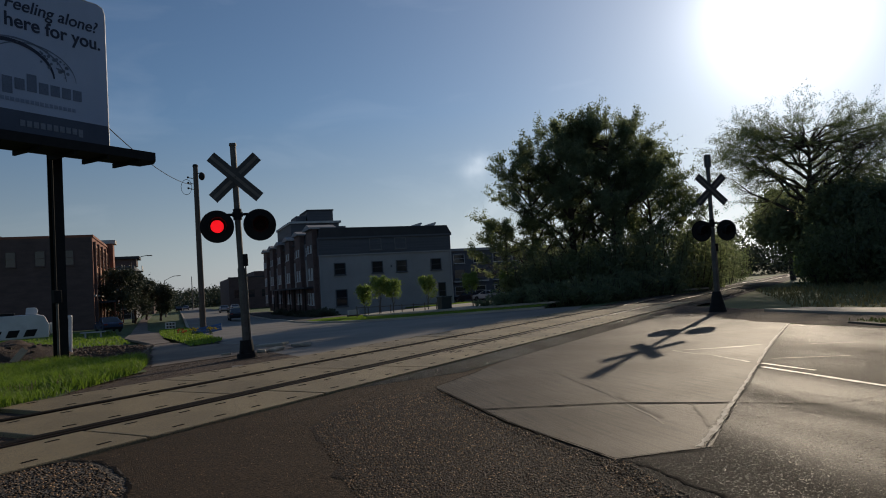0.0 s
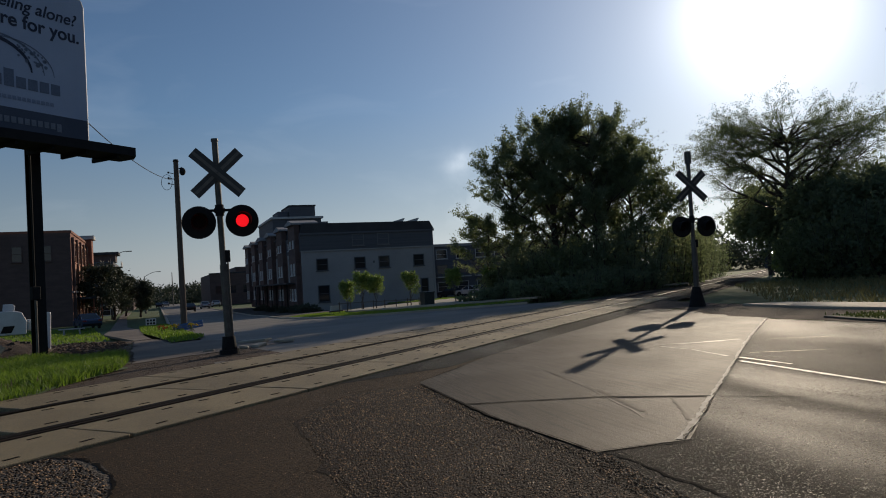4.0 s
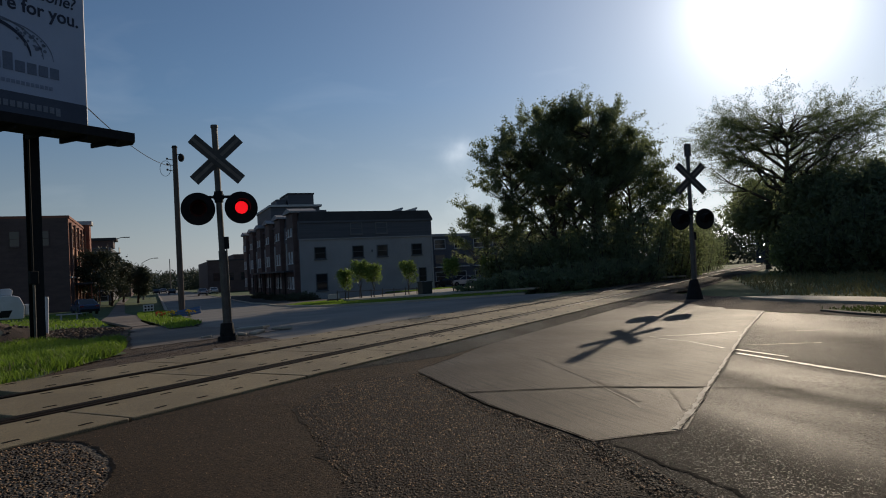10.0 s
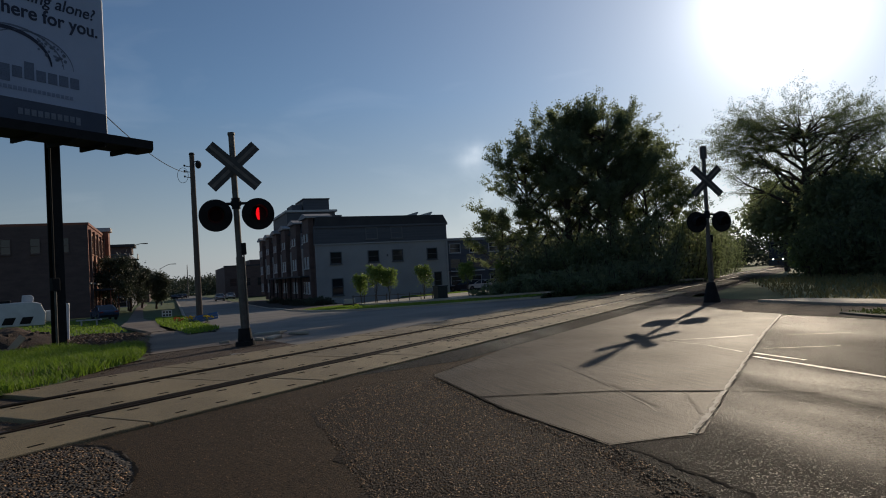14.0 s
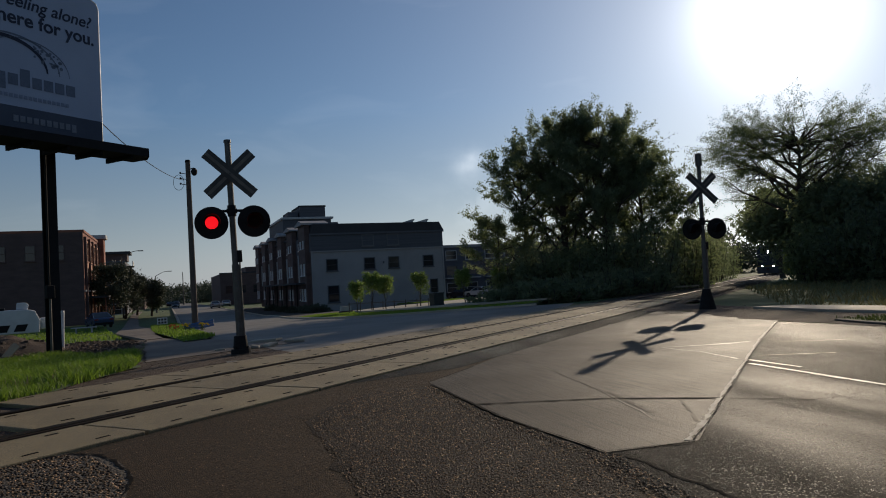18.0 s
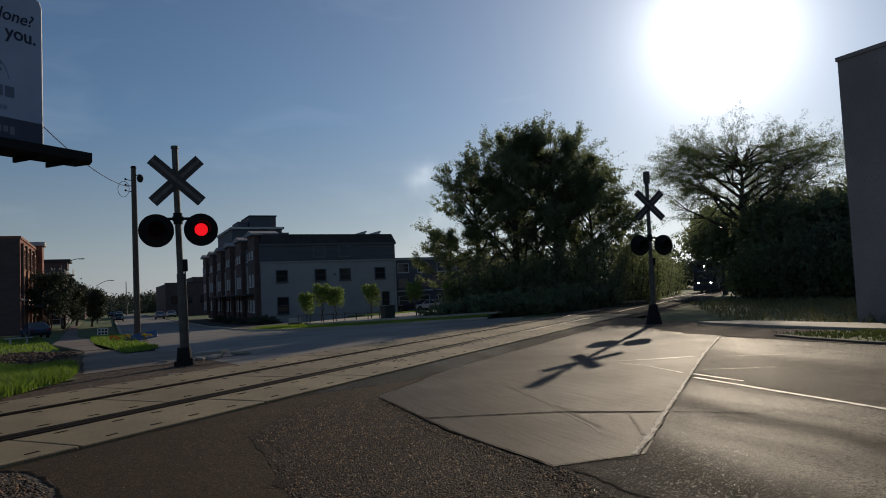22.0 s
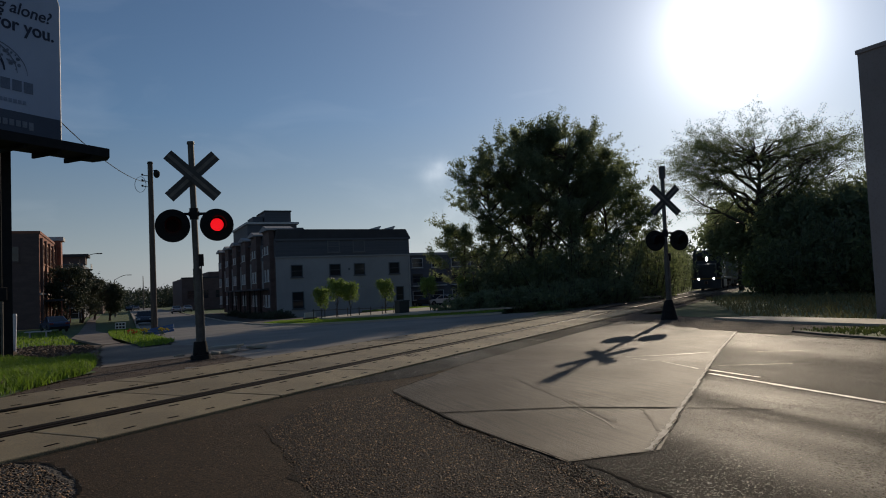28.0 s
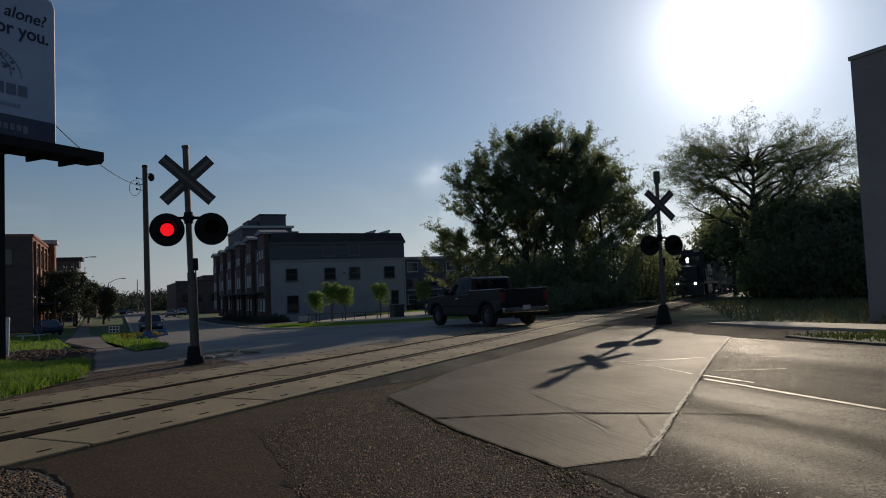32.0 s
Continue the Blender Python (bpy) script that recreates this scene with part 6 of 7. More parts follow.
def build_grass(name, poly, count, h0, h1, material, label, seed, lift=-0.03, width=0.012, lean=0.35):
    rng = np.random.default_rng(seed)
    xs, ys = [p[0] for p in poly], [p[1] for p in poly]
    verts, faces = [], []
    made = 0
    while made < count:
        x, y = rng.uniform(min(xs), max(xs)), rng.uniform(min(ys), max(ys))
        if not inside(x, y, poly):
            continue
        dens = noise.noise(Vector((x * 0.9, y * 0.9, seed)))
        if dens < rng.uniform(-0.9, 0.25):
            continue
        h = rng.uniform(h0, h1) * (0.8 + 0.5 * dens)
        a = rng.uniform(0, 6.28)
        b = rng.uniform(0, 6.28)
        l = h * lean * rng.uniform(0.3, 1.3)
        z = gz(x, y) + lift
        w = width * rng.uniform(0.7, 1.4)
        cx, cy = math.cos(a) * w, math.sin(a) * w
        dx, dy = math.cos(b) * l, math.sin(b) * l
        i = len(verts)
        verts += [(x - cx, y - cy, z), (x + cx, y + cy, z), (x + cx * 0.7 + dx * 0.4, y + cy * 0.7 + dy * 0.4, z + h * 0.65), (x - cx * 0.7 + dx * 0.4, y - cy * 0.7 + dy * 0.4, z + h * 0.65), (x + dx, y + dy, z + h)]
        faces += [(i, i + 1, i + 2, i + 3), (i + 3, i + 2, i + 4)]
        made += 1
    ob = data_part(name, verts, faces, material)
    return tagged(ob, label, "grass", kind="stuff")


def build_all_grass():
    lush = [rp(9.6, -2.2), rp(10.7, -1.5), rp(12.1, -1.0), rp(13.4, -0.6), rp(15.4, -0.55), rp(18.6, -0.75), rp(19.2, -1.6), rp(20.1, -2.7), rp(21.2, -4.4), rp(20, -7), rp(14, -9), rp(8, -7), rp(7.5, -4)]
    g = sheet("lush_turf", lush, 0.012, TURF, step=3, rim=0.1, seed=21)
    tagged(g, "bright green unmown grass below the billboard", "lawn", kind="structure")
    build_grass("long_grass", lush, 76000, 0.07, 0.24, GRASS, "long bright green grass below the billboard", 31, 0.0, width=0.008, lean=0.8)
    isl = [rp(22.9, 0.4), rp(23.6, 1.1), rp(25.6, 1.5), rp(34, 1.3), rp(43.7, 1.05), rp(70, 0.9), rp(70, -1.5), rp(49, -1.0), rp(38.4, -0.6), rp(30, 0.0)]
    g = sheet("island_turf", isl, 0.04, TURF, step=4, rim=0.06, seed=22)
    tagged(g, "rough green grass strip round the utility pole", "lawn", kind="structure")
    build_grass("strip_grass", isl, 9000, 0.06, 0.2, GRASS, "tufted grass on the strip round the pole", 32, 0.03, width=0.018)
    lawn = [rp(34.6, -3.3), rp(35.5, -2.0), rp(50.8, -3.4), rp(64, -4.6), rp(80, -6), rp(80, -20), rp(40, -14)]
    build_grass("rough_grass", lawn, 9000, 0.06, 0.22, GRASS, "patchy weeds and grass on the vacant lot", 33, -0.05, width=0.025)
    lawn2 = [rp(28.9, 15.6), rp(29.9, 14.1), rp(31.0, 12.6), rp(33.0, 10.1), rp(35.2, 8.85), rp(39.5, 8.15), rp(47, 8.15), rp(51.6, 10.2), rp(50.6, 13.9), rp(47, 12.1), rp(42.3, 11.3), rp(38.3, 13.5), rp(35.2, 16.1), rp(33, 18.6)]
    g = sheet("kerb_lawn", lawn2, 0.085, TURF, step=4, thick=0.1)
    tagged(g, "mown grass strip along the far kerb", "lawn", kind="structure")
    build_grass("lawn_blades", lawn2, 9000, 0.03, 0.07, GRASS, "short sunlit lawn grass by the far kerb", 34, 0.08, width=0.03)
    verge = [rp(-12, 12.62), rp(8.2, 12.62), rp(10.9, 13.4), rp(9.7, 15.4), rp(-12, 15.45)]
    build_grass("verge_grass", verge, 14000, 0.02, 0.09, VERGE, "short tufted grass on the verge", 35, 0.03, width=0.014)
    bank = [rp(-6, 17.4), rp(12.5, 17.4), rp(17, 18.6), rp(34, 34), rp(34, 60), rp(10, 60)]
    build_grass("bank_grass", bank, 16000, 0.12, 0.4, DRYGRASS, "long dry grass on the shaded bank", 36, -0.08, width=0.02, lean=0.9)
    far = [rp(62.4, 25.2), rp(66, 31.5), rp(80, 33), rp(78, 25)]
    g = sheet("lot_lawn", far, 0.14, TURF, step=6, thick=0.1)
    tagged(g, "mown grass between the drive and the parking lot", "lawn", kind="structure")
    build_grass("lawn_blades", far, 5000, 0.06, 0.14, GRASS, "sunlit lawn grass beside the parking lot", 39, 0.12, width=0.04)
    weeds = [rp(6.2, 17.4), rp(9.6, 17.4), rp(9.6, 19.2), rp(6.2, 19.4)]
    build_grass("tall_weeds", weeds, 900, 0.4, 0.95, DRYGRASS, "tall pale weeds behind the sidewalk", 37, -0.05, width=0.02, lean=0.6)
    edge = [tp(-2, -9.5), tp(5, -9.5), tp(7.5, -10.5), tp(6.5, -10.9), tp(-2, -10.6)]
    build_grass("dry_tufts", edge, 700, 0.08, 0.22, DRYGRASS, "dry grass tufts at the cinder edge", 38, 0.0)


def build_stones():
    """Loose stones: chips in the coarse patch, gravel and ballast."""
    def scatter(name, poly, count, r0, r1, material, label, seed, lift=0.0, squat=1.0):
        rng = np.random.default_rng(seed)
        base = np.array([(1, 0, 0), (-0.5, 0.85, 0), (-0.5, -0.85, 0), (0.1, 0.05, 0.75), (0.35, 0.6, 0.35), (-0.8, 0.0, 0.4), (0.3, -0.55, 0.35)])
        tri = np.array([(0, 4, 6), (4, 3, 6), (4, 5, 3), (5, 6, 3), (4, 1, 5), (5, 2, 6), (0, 1, 4), (1, 2, 5), (2, 0, 6)], dtype=np.int32)
        if r1 < 0.012:
            base = np.array([(1, 0, 0), (-0.5, 0.85, 0), (-0.5, -0.85, 0), (0.1, 0.05, 0.7)])
            tri = np.array([(0, 1, 3), (1, 2, 3), (2, 0, 3)], dtype=np.int32)
        xs, ys = [p[0] for p in poly], [p[1] for p in poly]
        pts = np.empty((0, 2))
        while len(pts) < count:
            q = np.column_stack((rng.uniform(min(xs), max(xs), count), rng.uniform(min(ys), max(ys), count)))
            ok = np.zeros(count, bool)
            for (xi, yi), (xj, yj) in zip(poly, poly[-1:] + poly[:-1]):
                if yi != yj:
                    ok ^= ((yi > q[:, 1]) != (yj > q[:, 1])) & (q[:, 0] < (xj - xi) * (q[:, 1] - yi) / (yj - yi) + xi)
            pts = np.vstack((pts, q[ok]))
        pts = pts[:count]
        r, a = rng.uniform(r0, r1, (count, 1)), rng.uniform(0, 6.28, count)
        sz = r * np.column_stack((rng.uniform(0.7, 1.2, count), rng.uniform(0.7, 1.2, count), rng.uniform(0.5, 1.0, count) * squat))
        loc = base[None] * sz[:, None]
        ca, sa = np.cos(a)[:, None], np.sin(a)[:, None]
        z = np.array([gz(x, y) for x, y in pts]) + lift
        v = np.stack((pts[:, :1] + loc[:, :, 0] * ca - loc[:, :, 1] * sa, pts[:, 1:] + loc[:, :, 0] * sa + loc[:, :, 1] * ca, z[:, None] + loc[:, :, 2]), axis=2)
        f = (tri[None] + (np.arange(count, dtype=np.int32) * len(base))[:, None, None]).reshape(-1)
        me = bpy.data.meshes.new(name)
        me.vertices.add(v.size // 3)
        me.vertices.foreach_set("co", v.reshape(-1).astype(np.float32))
        me.loops.add(len(f))
        me.loops.foreach_set("vertex_index", f.astype(np.int32))
        me.polygons.add(len(f) // 3)
        me.polygons.foreach_set("loop_start", np.arange(0, len(f), 3, dtype=np.int32))
        me.update(calc_edges=True)
        me.materials.append(material)
        return tagged(new(name, me), label, "stones", kind="stuff")
    CHIPM = mat("stone_chip", (0.165, 0.094, 0.044), (0.072, 0.041, 0.019), 9, 0.65, fine=60, c3=(0.31, 0.205, 0.12), island=0.85, vary=0.2, spec=0.2)
    patch = [(-1.63, 6.39), (-1.47, 7.7), (-1.05, 8.1), (-0.62, 8.0), (0.1, 6.1), (0.72, 4.8), (0.8, 4.2), (0.8, 2.8), (-0.2, 2.6), (-0.8, 4.1), (-1.25, 5.3)]
    scatter("stone_chips", patch, 26000, 0.004, 0.0125, CHIPM, "stone chips bedded in the coarse asphalt patch", 51, -0.003)
    gp = [(-5.4, 1.5), (-5.0, 4.2), (-3.6, 5.05), (-3.35, 5.35), (-3.05, 5.25), (-2.5, 4.65), (-2.2, 4.1), (-2.1, 2.5), (-3, 1.5)]
    scatter("gravel_stones", gp, 16000, 0.007, 0.019, CHIPM, "pale gravel stones lying loose", 52, -0.001)
    GRIT = mat("grit", (0.04, 0.03, 0.022), (0.02, 0.015, 0.011), 9, 0.45, fine=60, c3=(0.08, 0.06, 0.043), island=0.85, vary=0.25, spec=0.25)
    apron = [(-3.4, 1.6), (-4.6, 4.4), (-4.9, 7.0), (-2.4, 10.2), (-0.5, 11.0), (-0.7, 8.4), (-1.1, 8.2), (-1.6, 7.6), (-1.65, 6.4), (-1.25, 5.3), (-0.8, 4.1), (-0.2, 1.6)]
    scatter("loose_grit", apron, 34000, 0.0025, 0.008, CHIPM, "grit bedded in the worn asphalt", 53, -0.005)
    lane = [(1.2, 2.9), (0.9, 4.0), (0.85, 4.8), (1.5, 5.05), (2.3, 6.75), (3.4, 9.1), (8, 11), (8, 5), (5, 2.5)]
    scatter("asphalt_grit", lane, 70000, 0.002, 0.0065, GRIT, "bright stone grit bedded in the asphalt", 58, -0.001)
    rim = [(0.66, 4.85), (0.86, 4.78), (0.98, 4.2), (1.25, 3.3), (1.45, 2.8), (1.2, 2.8), (0.95, 3.5), (0.74, 4.2)]
    scatter("edge_crumbs", rim, 1500, 0.004, 0.014, CHIPM, "crumbs of stone along the broken asphalt edge", 59, 0.0)
    rim = [(-0.7, 8.2), (-0.62, 8.25), (0.1, 6.16), (0.76, 4.78), (0.66, 4.76), (0.0, 6.1)]
    scatter("edge_crumbs", rim, 1100, 0.004, 0.013, CHIPM, "crumbs of stone along the slab's broken edge", 60, 0.0)
    rim = [(1.36, 5.02), (1.46, 5.0), (2.2, 6.55), (2.14, 6.6)]
    scatter("edge_crumbs", rim, 260, 0.004, 0.011, WALKWAY, "pale crumbs in the open slab joint", 61, 0.003)
    dz = [tp(-2, -9.2), tp(10.5, -9.2), tp(11.5, -11), tp(8, -12.5), tp(5, -10), tp(-2, -10.4)]
    scatter("cinder_stones", dz, 2200, 0.006, 0.018, DIRT, "cinders and stones beside the track", 54, 0.0)
    rs = [tp(20.2, -2.2), tp(24, -2.2), tp(25, -4.8), tp(20.6, -4.3)]
    scatter("dirt_stones", rs, 220, 0.01, 0.045, GRAVEL, "stones round the foot of the signal", 55, 0.0)
    rs = [rp(9.5, 13.2), rp(13, 13.2), rp(16, 17.5), rp(12.4, 15.2)]
    scatter("dirt_stones", rs, 200, 0.01, 0.035, GRAVEL, "stones in the bare dirt by the road", 56, 0.0)
    dug = [rp(16.5, -0.8), rp(22.7, -0.9), rp(28, -1.0), rp(33, -3.2), rp(30, -6.5), rp(25, -6), rp(21, -2.8)]
    scatter("earth_clods", dug, 1100, 0.03, 0.13, DIRT, "clods of dug earth beside the walk", 62, 0.02)
    bl = [tp(30.5, -9.7), tp(30.5, -4.8), tp(60, -4.8), tp(60, -9.7)]
    scatter("ballast_stones", bl, 4000, 0.03, 0.07, GRAVEL, "crushed ballast stones along the rails", 57, -0.06)


# ---- vehicles ----
RUBBER = mat("tyre_rubber", (0.018, 0.018, 0.018), (0.028, 0.027, 0.026), 8, 0.9, bump=0.3)
RIMM = mat("alloy_rim", (0.16, 0.16, 0.165), (0.11, 0.11, 0.115), 6, 0.45, metal=0.6)
CHROME = mat("chrome", (0.6, 0.6, 0.6), (0.5, 0.5, 0.5), 6, 0.12, metal=1.0)
CARGLASS = glass("tinted_car_glass", (0.012, 0.014, 0.016), 0.03)
TAILRED = mat("tail_lamp_red", (0.16, 0.008, 0.01), (0.12, 0.006, 0.008), 8, 0.3)
HEADGLASS = mat("headlamp_glass", (0.6, 0.6, 0.58), (0.5, 0.5, 0.48), 8, 0.15)
UNDER = mat("underbody", (0.012, 0.012, 0.012), (0.02, 0.02, 0.02), 5, 0.8)
WHEELS = []


def wheel(parent, x, y, r, w, keyed=False):
    wh = new("wheel")
    wh.parent = parent
    wh.matrix_basis = pose(x, y, r)
    if ("wheel", r, w) not in MATS:
        bm = bmesh.new()
        prof = [(-w / 2, r * 0.62), (-w / 2, r * 0.9), (-w * 0.36, r), (w * 0.36, r), (w / 2, r * 0.9), (w / 2, r * 0.62)]
        k = 32
        ring = [[bm.verts.new((px, pr * math.cos(2 * math.pi * i / k), pr * math.sin(2 * math.pi * i / k))) for px, pr in prof] for i in range(k)]
        for i in range(k):
            for j in range(len(prof) - 1):
                bm.faces.new((ring[i][j], ring[(i + 1) % k][j], ring[(i + 1) % k][j + 1], ring[i][j + 1]))
            bm.faces.new((ring[i][-1], ring[(i + 1) % k][-1], ring[(i + 1) % k][0], ring[i][0]))
        bmesh.ops.recalc_face_normals(bm, faces=bm.faces)
        t = bpy.data.meshes.new("tyre"); bm.to_mesh(t); bm.free(); t.materials.append(RUBBER)
        bm = bmesh.new()
        tube(bm, (-w * 0.3, 0, 0), (w * 0.3, 0, 0), r * 0.6, seg=24)
        for s in (-1, 1):
            tube(bm, (s * w * 0.3, 0, 0), (s * w * 0.42, 0, 0), r * 0.16, seg=12)
            for i in range(6):
                a = i * math.pi / 3
                box(bm, (s * w * 0.36, 0, r * 0.36), (w * 0.12, r * 0.15, r * 0.44), m=pose(0, 0, 0, math.degrees(a), 0, 0))
        q = bpy.data.meshes.new("rim"); bm.to_mesh(q); bm.free(); q.materials.append(RIMM)
        MATS[("wheel", r, w)] = (t, q)
    for nm, me in zip(("tyre", "rim"), MATS[("wheel", r, w)]):
        o = new(nm, me)
        o.parent = wh
    return wh


def arch(cy, r, z0, down):
    """Points of a wheel arch over (cy), from front to back when down."""
    pts = []
    for i in range(9):
        a = math.pi * i / 8
        pts.append((cy + r * math.cos(a), max(z0, 0.42 + r * math.sin(a) * 0.98)))
    return pts


def build_pickup():
    PAINTW = mat("dark_truck_paint", (0.013, 0.014, 0.018), (0.011, 0.012, 0.015), 1, 0.35, spec=0.3)
    tk = thing("pickup_truck", pose(0, -60, 0), "dark grey extended-cab pickup truck driving over the crossing", "pickup truck")
    yf, yr, R = 1.86, -1.74, 0.38
    out = [(-2.92, 0.62), (-2.95, 0.98), (-0.72, 0.98), (-0.72, 1.24), (1.12, 1.26), (1.3, 1.25), (2.45, 1.19), (2.7, 1.1), (2.8, 0.85), (2.8, 0.5), (2.5, 0.42)]
    out += arch(yf, 0.5, 0.42, True) + [(1.2, 0.42), (-1.1, 0.42)] + arch(yr, 0.5, 0.42, True) + [(-2.4, 0.48)]
    bm = bmesh.new()
    prism(bm, out, "x", -0.97, 0.97)
    rounded(bm, 0.05, 2, 35)
    part("body", bm, PAINTW, tk)
    bm = bmesh.new()
    box(bm, (0, 0.0, 0.52), (1.5, 5.2, 0.28))
    part("chassis", bm, UNDER, tk)
    for s in (-1, 1):
        bm = bmesh.new()
        box(bm, (s * 0.92, -1.83, 1.165), (0.1, 2.2, 0.4), bevel=0.025)
        part("bed_side", bm, PAINTW, tk)
        bm = bmesh.new()
        box(bm, (s * 0.92, -1.83, 1.375), (0.12, 2.2, 0.03), bevel=0.01)
        part("bed_rail_cap", bm, CHROME, tk, "shiny bed rail cap")
    bm = bmesh.new(); box(bm, (0, -2.93, 1.09), (1.76, 0.07, 0.54), bevel=0.02)
    tg = part("tailgate", bm, PAINTW, tk)
    bm = bmesh.new(); box(bm, (0, -2.97, 1.18), (0.28, 0.02, 0.09), bevel=0.01)
    part("handle", bm, BLACK, tg)
    # cab
    cab = [(1.18, 1.19), (0.42, 1.8), (0.2, 1.9), (-0.52, 1.9), (-0.7, 1.82), (-0.8, 1.19)]
    bm = bmesh.new()
    prism(bm, cab, "x", -0.95, 0.95)
    for v in bm.verts:
        if v.co.z > 1.3:
            v.co.x *= 0.86
    rounded(bm, 0.045, 2, 25)
    part("cab", bm, PAINTW, tk)

    def pane(name, pts, parent=tk):
        bm = bmesh.new()
        bm.faces.new([bm.verts.new(p) for p in pts])
        g = bmesh.ops.solidify(bm, geom=bm.faces[:], thickness=0.012)
        part(name, bm, CARGLASS, parent)
    for s in (-1, 1):
        def sx(z):
            return s * (0.95 - (z - 1.19) / (1.82 - 1.19) * 0.133 + 0.008)
        pane("side_window", [(sx(1.27), 0.98, 1.27), (sx(1.76), 0.4, 1.76), (sx(1.8), 0.05, 1.8), (sx(1.27), 0.05, 1.27)])
        pane("side_window", [(sx(1.27), -0.02, 1.27), (sx(1.8), -0.02, 1.8), (sx(1.78), -0.56, 1.78), (sx(1.27), -0.68, 1.27)])
        bm = bmesh.new(); box(bm, (s * 1.08, 0.82, 1.33), (0.2, 0.1, 0.2), bevel=0.03)
        tube(bm, (s * 0.94, 0.84, 1.26), (s * 1.04, 0.82, 1.3), 0.025, seg=8)
        part("mirror", bm, BLACK, tk)
        bm = bmesh.new(); box(bm, (s * 0.975, 0.2, 1.08), (0.03, 0.22, 0.04), bevel=0.01)
        part("door_handle", bm, CHROME, tk)
        bm = bmesh.new(); box(bm, (s * 0.88, -2.955, 1.08), (0.16, 0.06, 0.36), bevel=0.02)
        part("tail_lamp", bm, TAILRED, tk, "red tail lamp")
        bm = bmesh.new(); box(bm, (s * 0.76, 2.72, 0.9), (0.36, 0.14, 0.2), bevel=0.03)
        part("headlamp", bm, HEADGLASS, tk)
        bm = bmesh.new(); box(bm, (s * 0.955, 0.05, 0.78), (0.035, 2.5, 0.05), bevel=0.01)
        part("side_moulding", bm, BLACK, tk)
        bm = bmesh.new(); box(bm, (s * 0.8, -1.18, 0.36), (0.28, 0.03, 0.3))
        part("mud_flap", bm, RUBBER, tk)
        for cy in (yf, yr):
            verts, faces = [], []
            for i in range(15):
                a = math.pi * i / 14
                for rr, xx in ((0.49, 0.965), (0.55, 0.985), (0.55, 0.9)):
                    verts.append((s * xx, cy + rr * math.cos(a), 0.42 + rr * math.sin(a)))
            for i in range(14):
                for j in range(2):
                    b = i * 3 + j
                    faces.append((b, b + 1, b + 4, b + 3))
            data_part("wheel_arch_trim", verts, faces, BLACK, tk)
    pane("windscreen", [(-0.84, 1.12, 1.26), (0.84, 1.12, 1.26), (0.76, 0.48, 1.77), (-0.76, 0.48, 1.77)])
    pane("rear_window", [(-0.7, -0.8, 1.3), (0.7, -0.8, 1.3), (0.66, -0.735, 1.76), (-0.66, -0.735, 1.76)])
    bm = bmesh.new(); box(bm, (0, 2.84, 0.6), (1.9, 0.16, 0.22), bevel=0.05)
    part("front_bumper", bm, CHROME, tk)
    bm = bmesh.new(); box(bm, (0, -3.03, 0.6), (1.86, 0.18, 0.2), bevel=0.04)
    part("rear_bumper", bm, CHROME, tk)
    bm = bmesh.new()
    for i in range(4):
        box(bm, (0, 2.77, 0.8 + i * 0.07), (1.1, 0.06, 0.03))
    part("grille", bm, CHROME, tk)
    bm = bmesh.new(); box(bm, (0, -3.13, 0.68), (0.32, 0.012, 0.16))
    part("plate", bm, TRIM, tk, "blank pale plate")
    bm = bmesh.new(); tube(bm, (0.5, -2.9, 0.38), (0.5, -1.4, 0.4), 0.03, seg=8)
    part("tailpipe", bm, RUST, tk)
    # the body sits low over its wheels, with short overhangs
    def trim(ob):
        for v in ob.data.vertices:
            v.co.z *= 0.91
            v.co.x *= 0.95
            if v.co.y < -2.3:
                v.co.y = -2.3 + (v.co.y + 2.3) * 0.65
            if v.co.y > 2.35:
                v.co.y = 2.35 + (v.co.y - 2.35) * 0.6
    for ob in list(tk.children):
        trim(ob)
    for k in [c for ob in tk.children for c in ob.children]:
        trim(k)
    for s in (-1, 1):
        for cy in (yf, yr):
            WHEELS.append(wheel(tk, s * 0.775, cy, R, 0.27))
    return tk


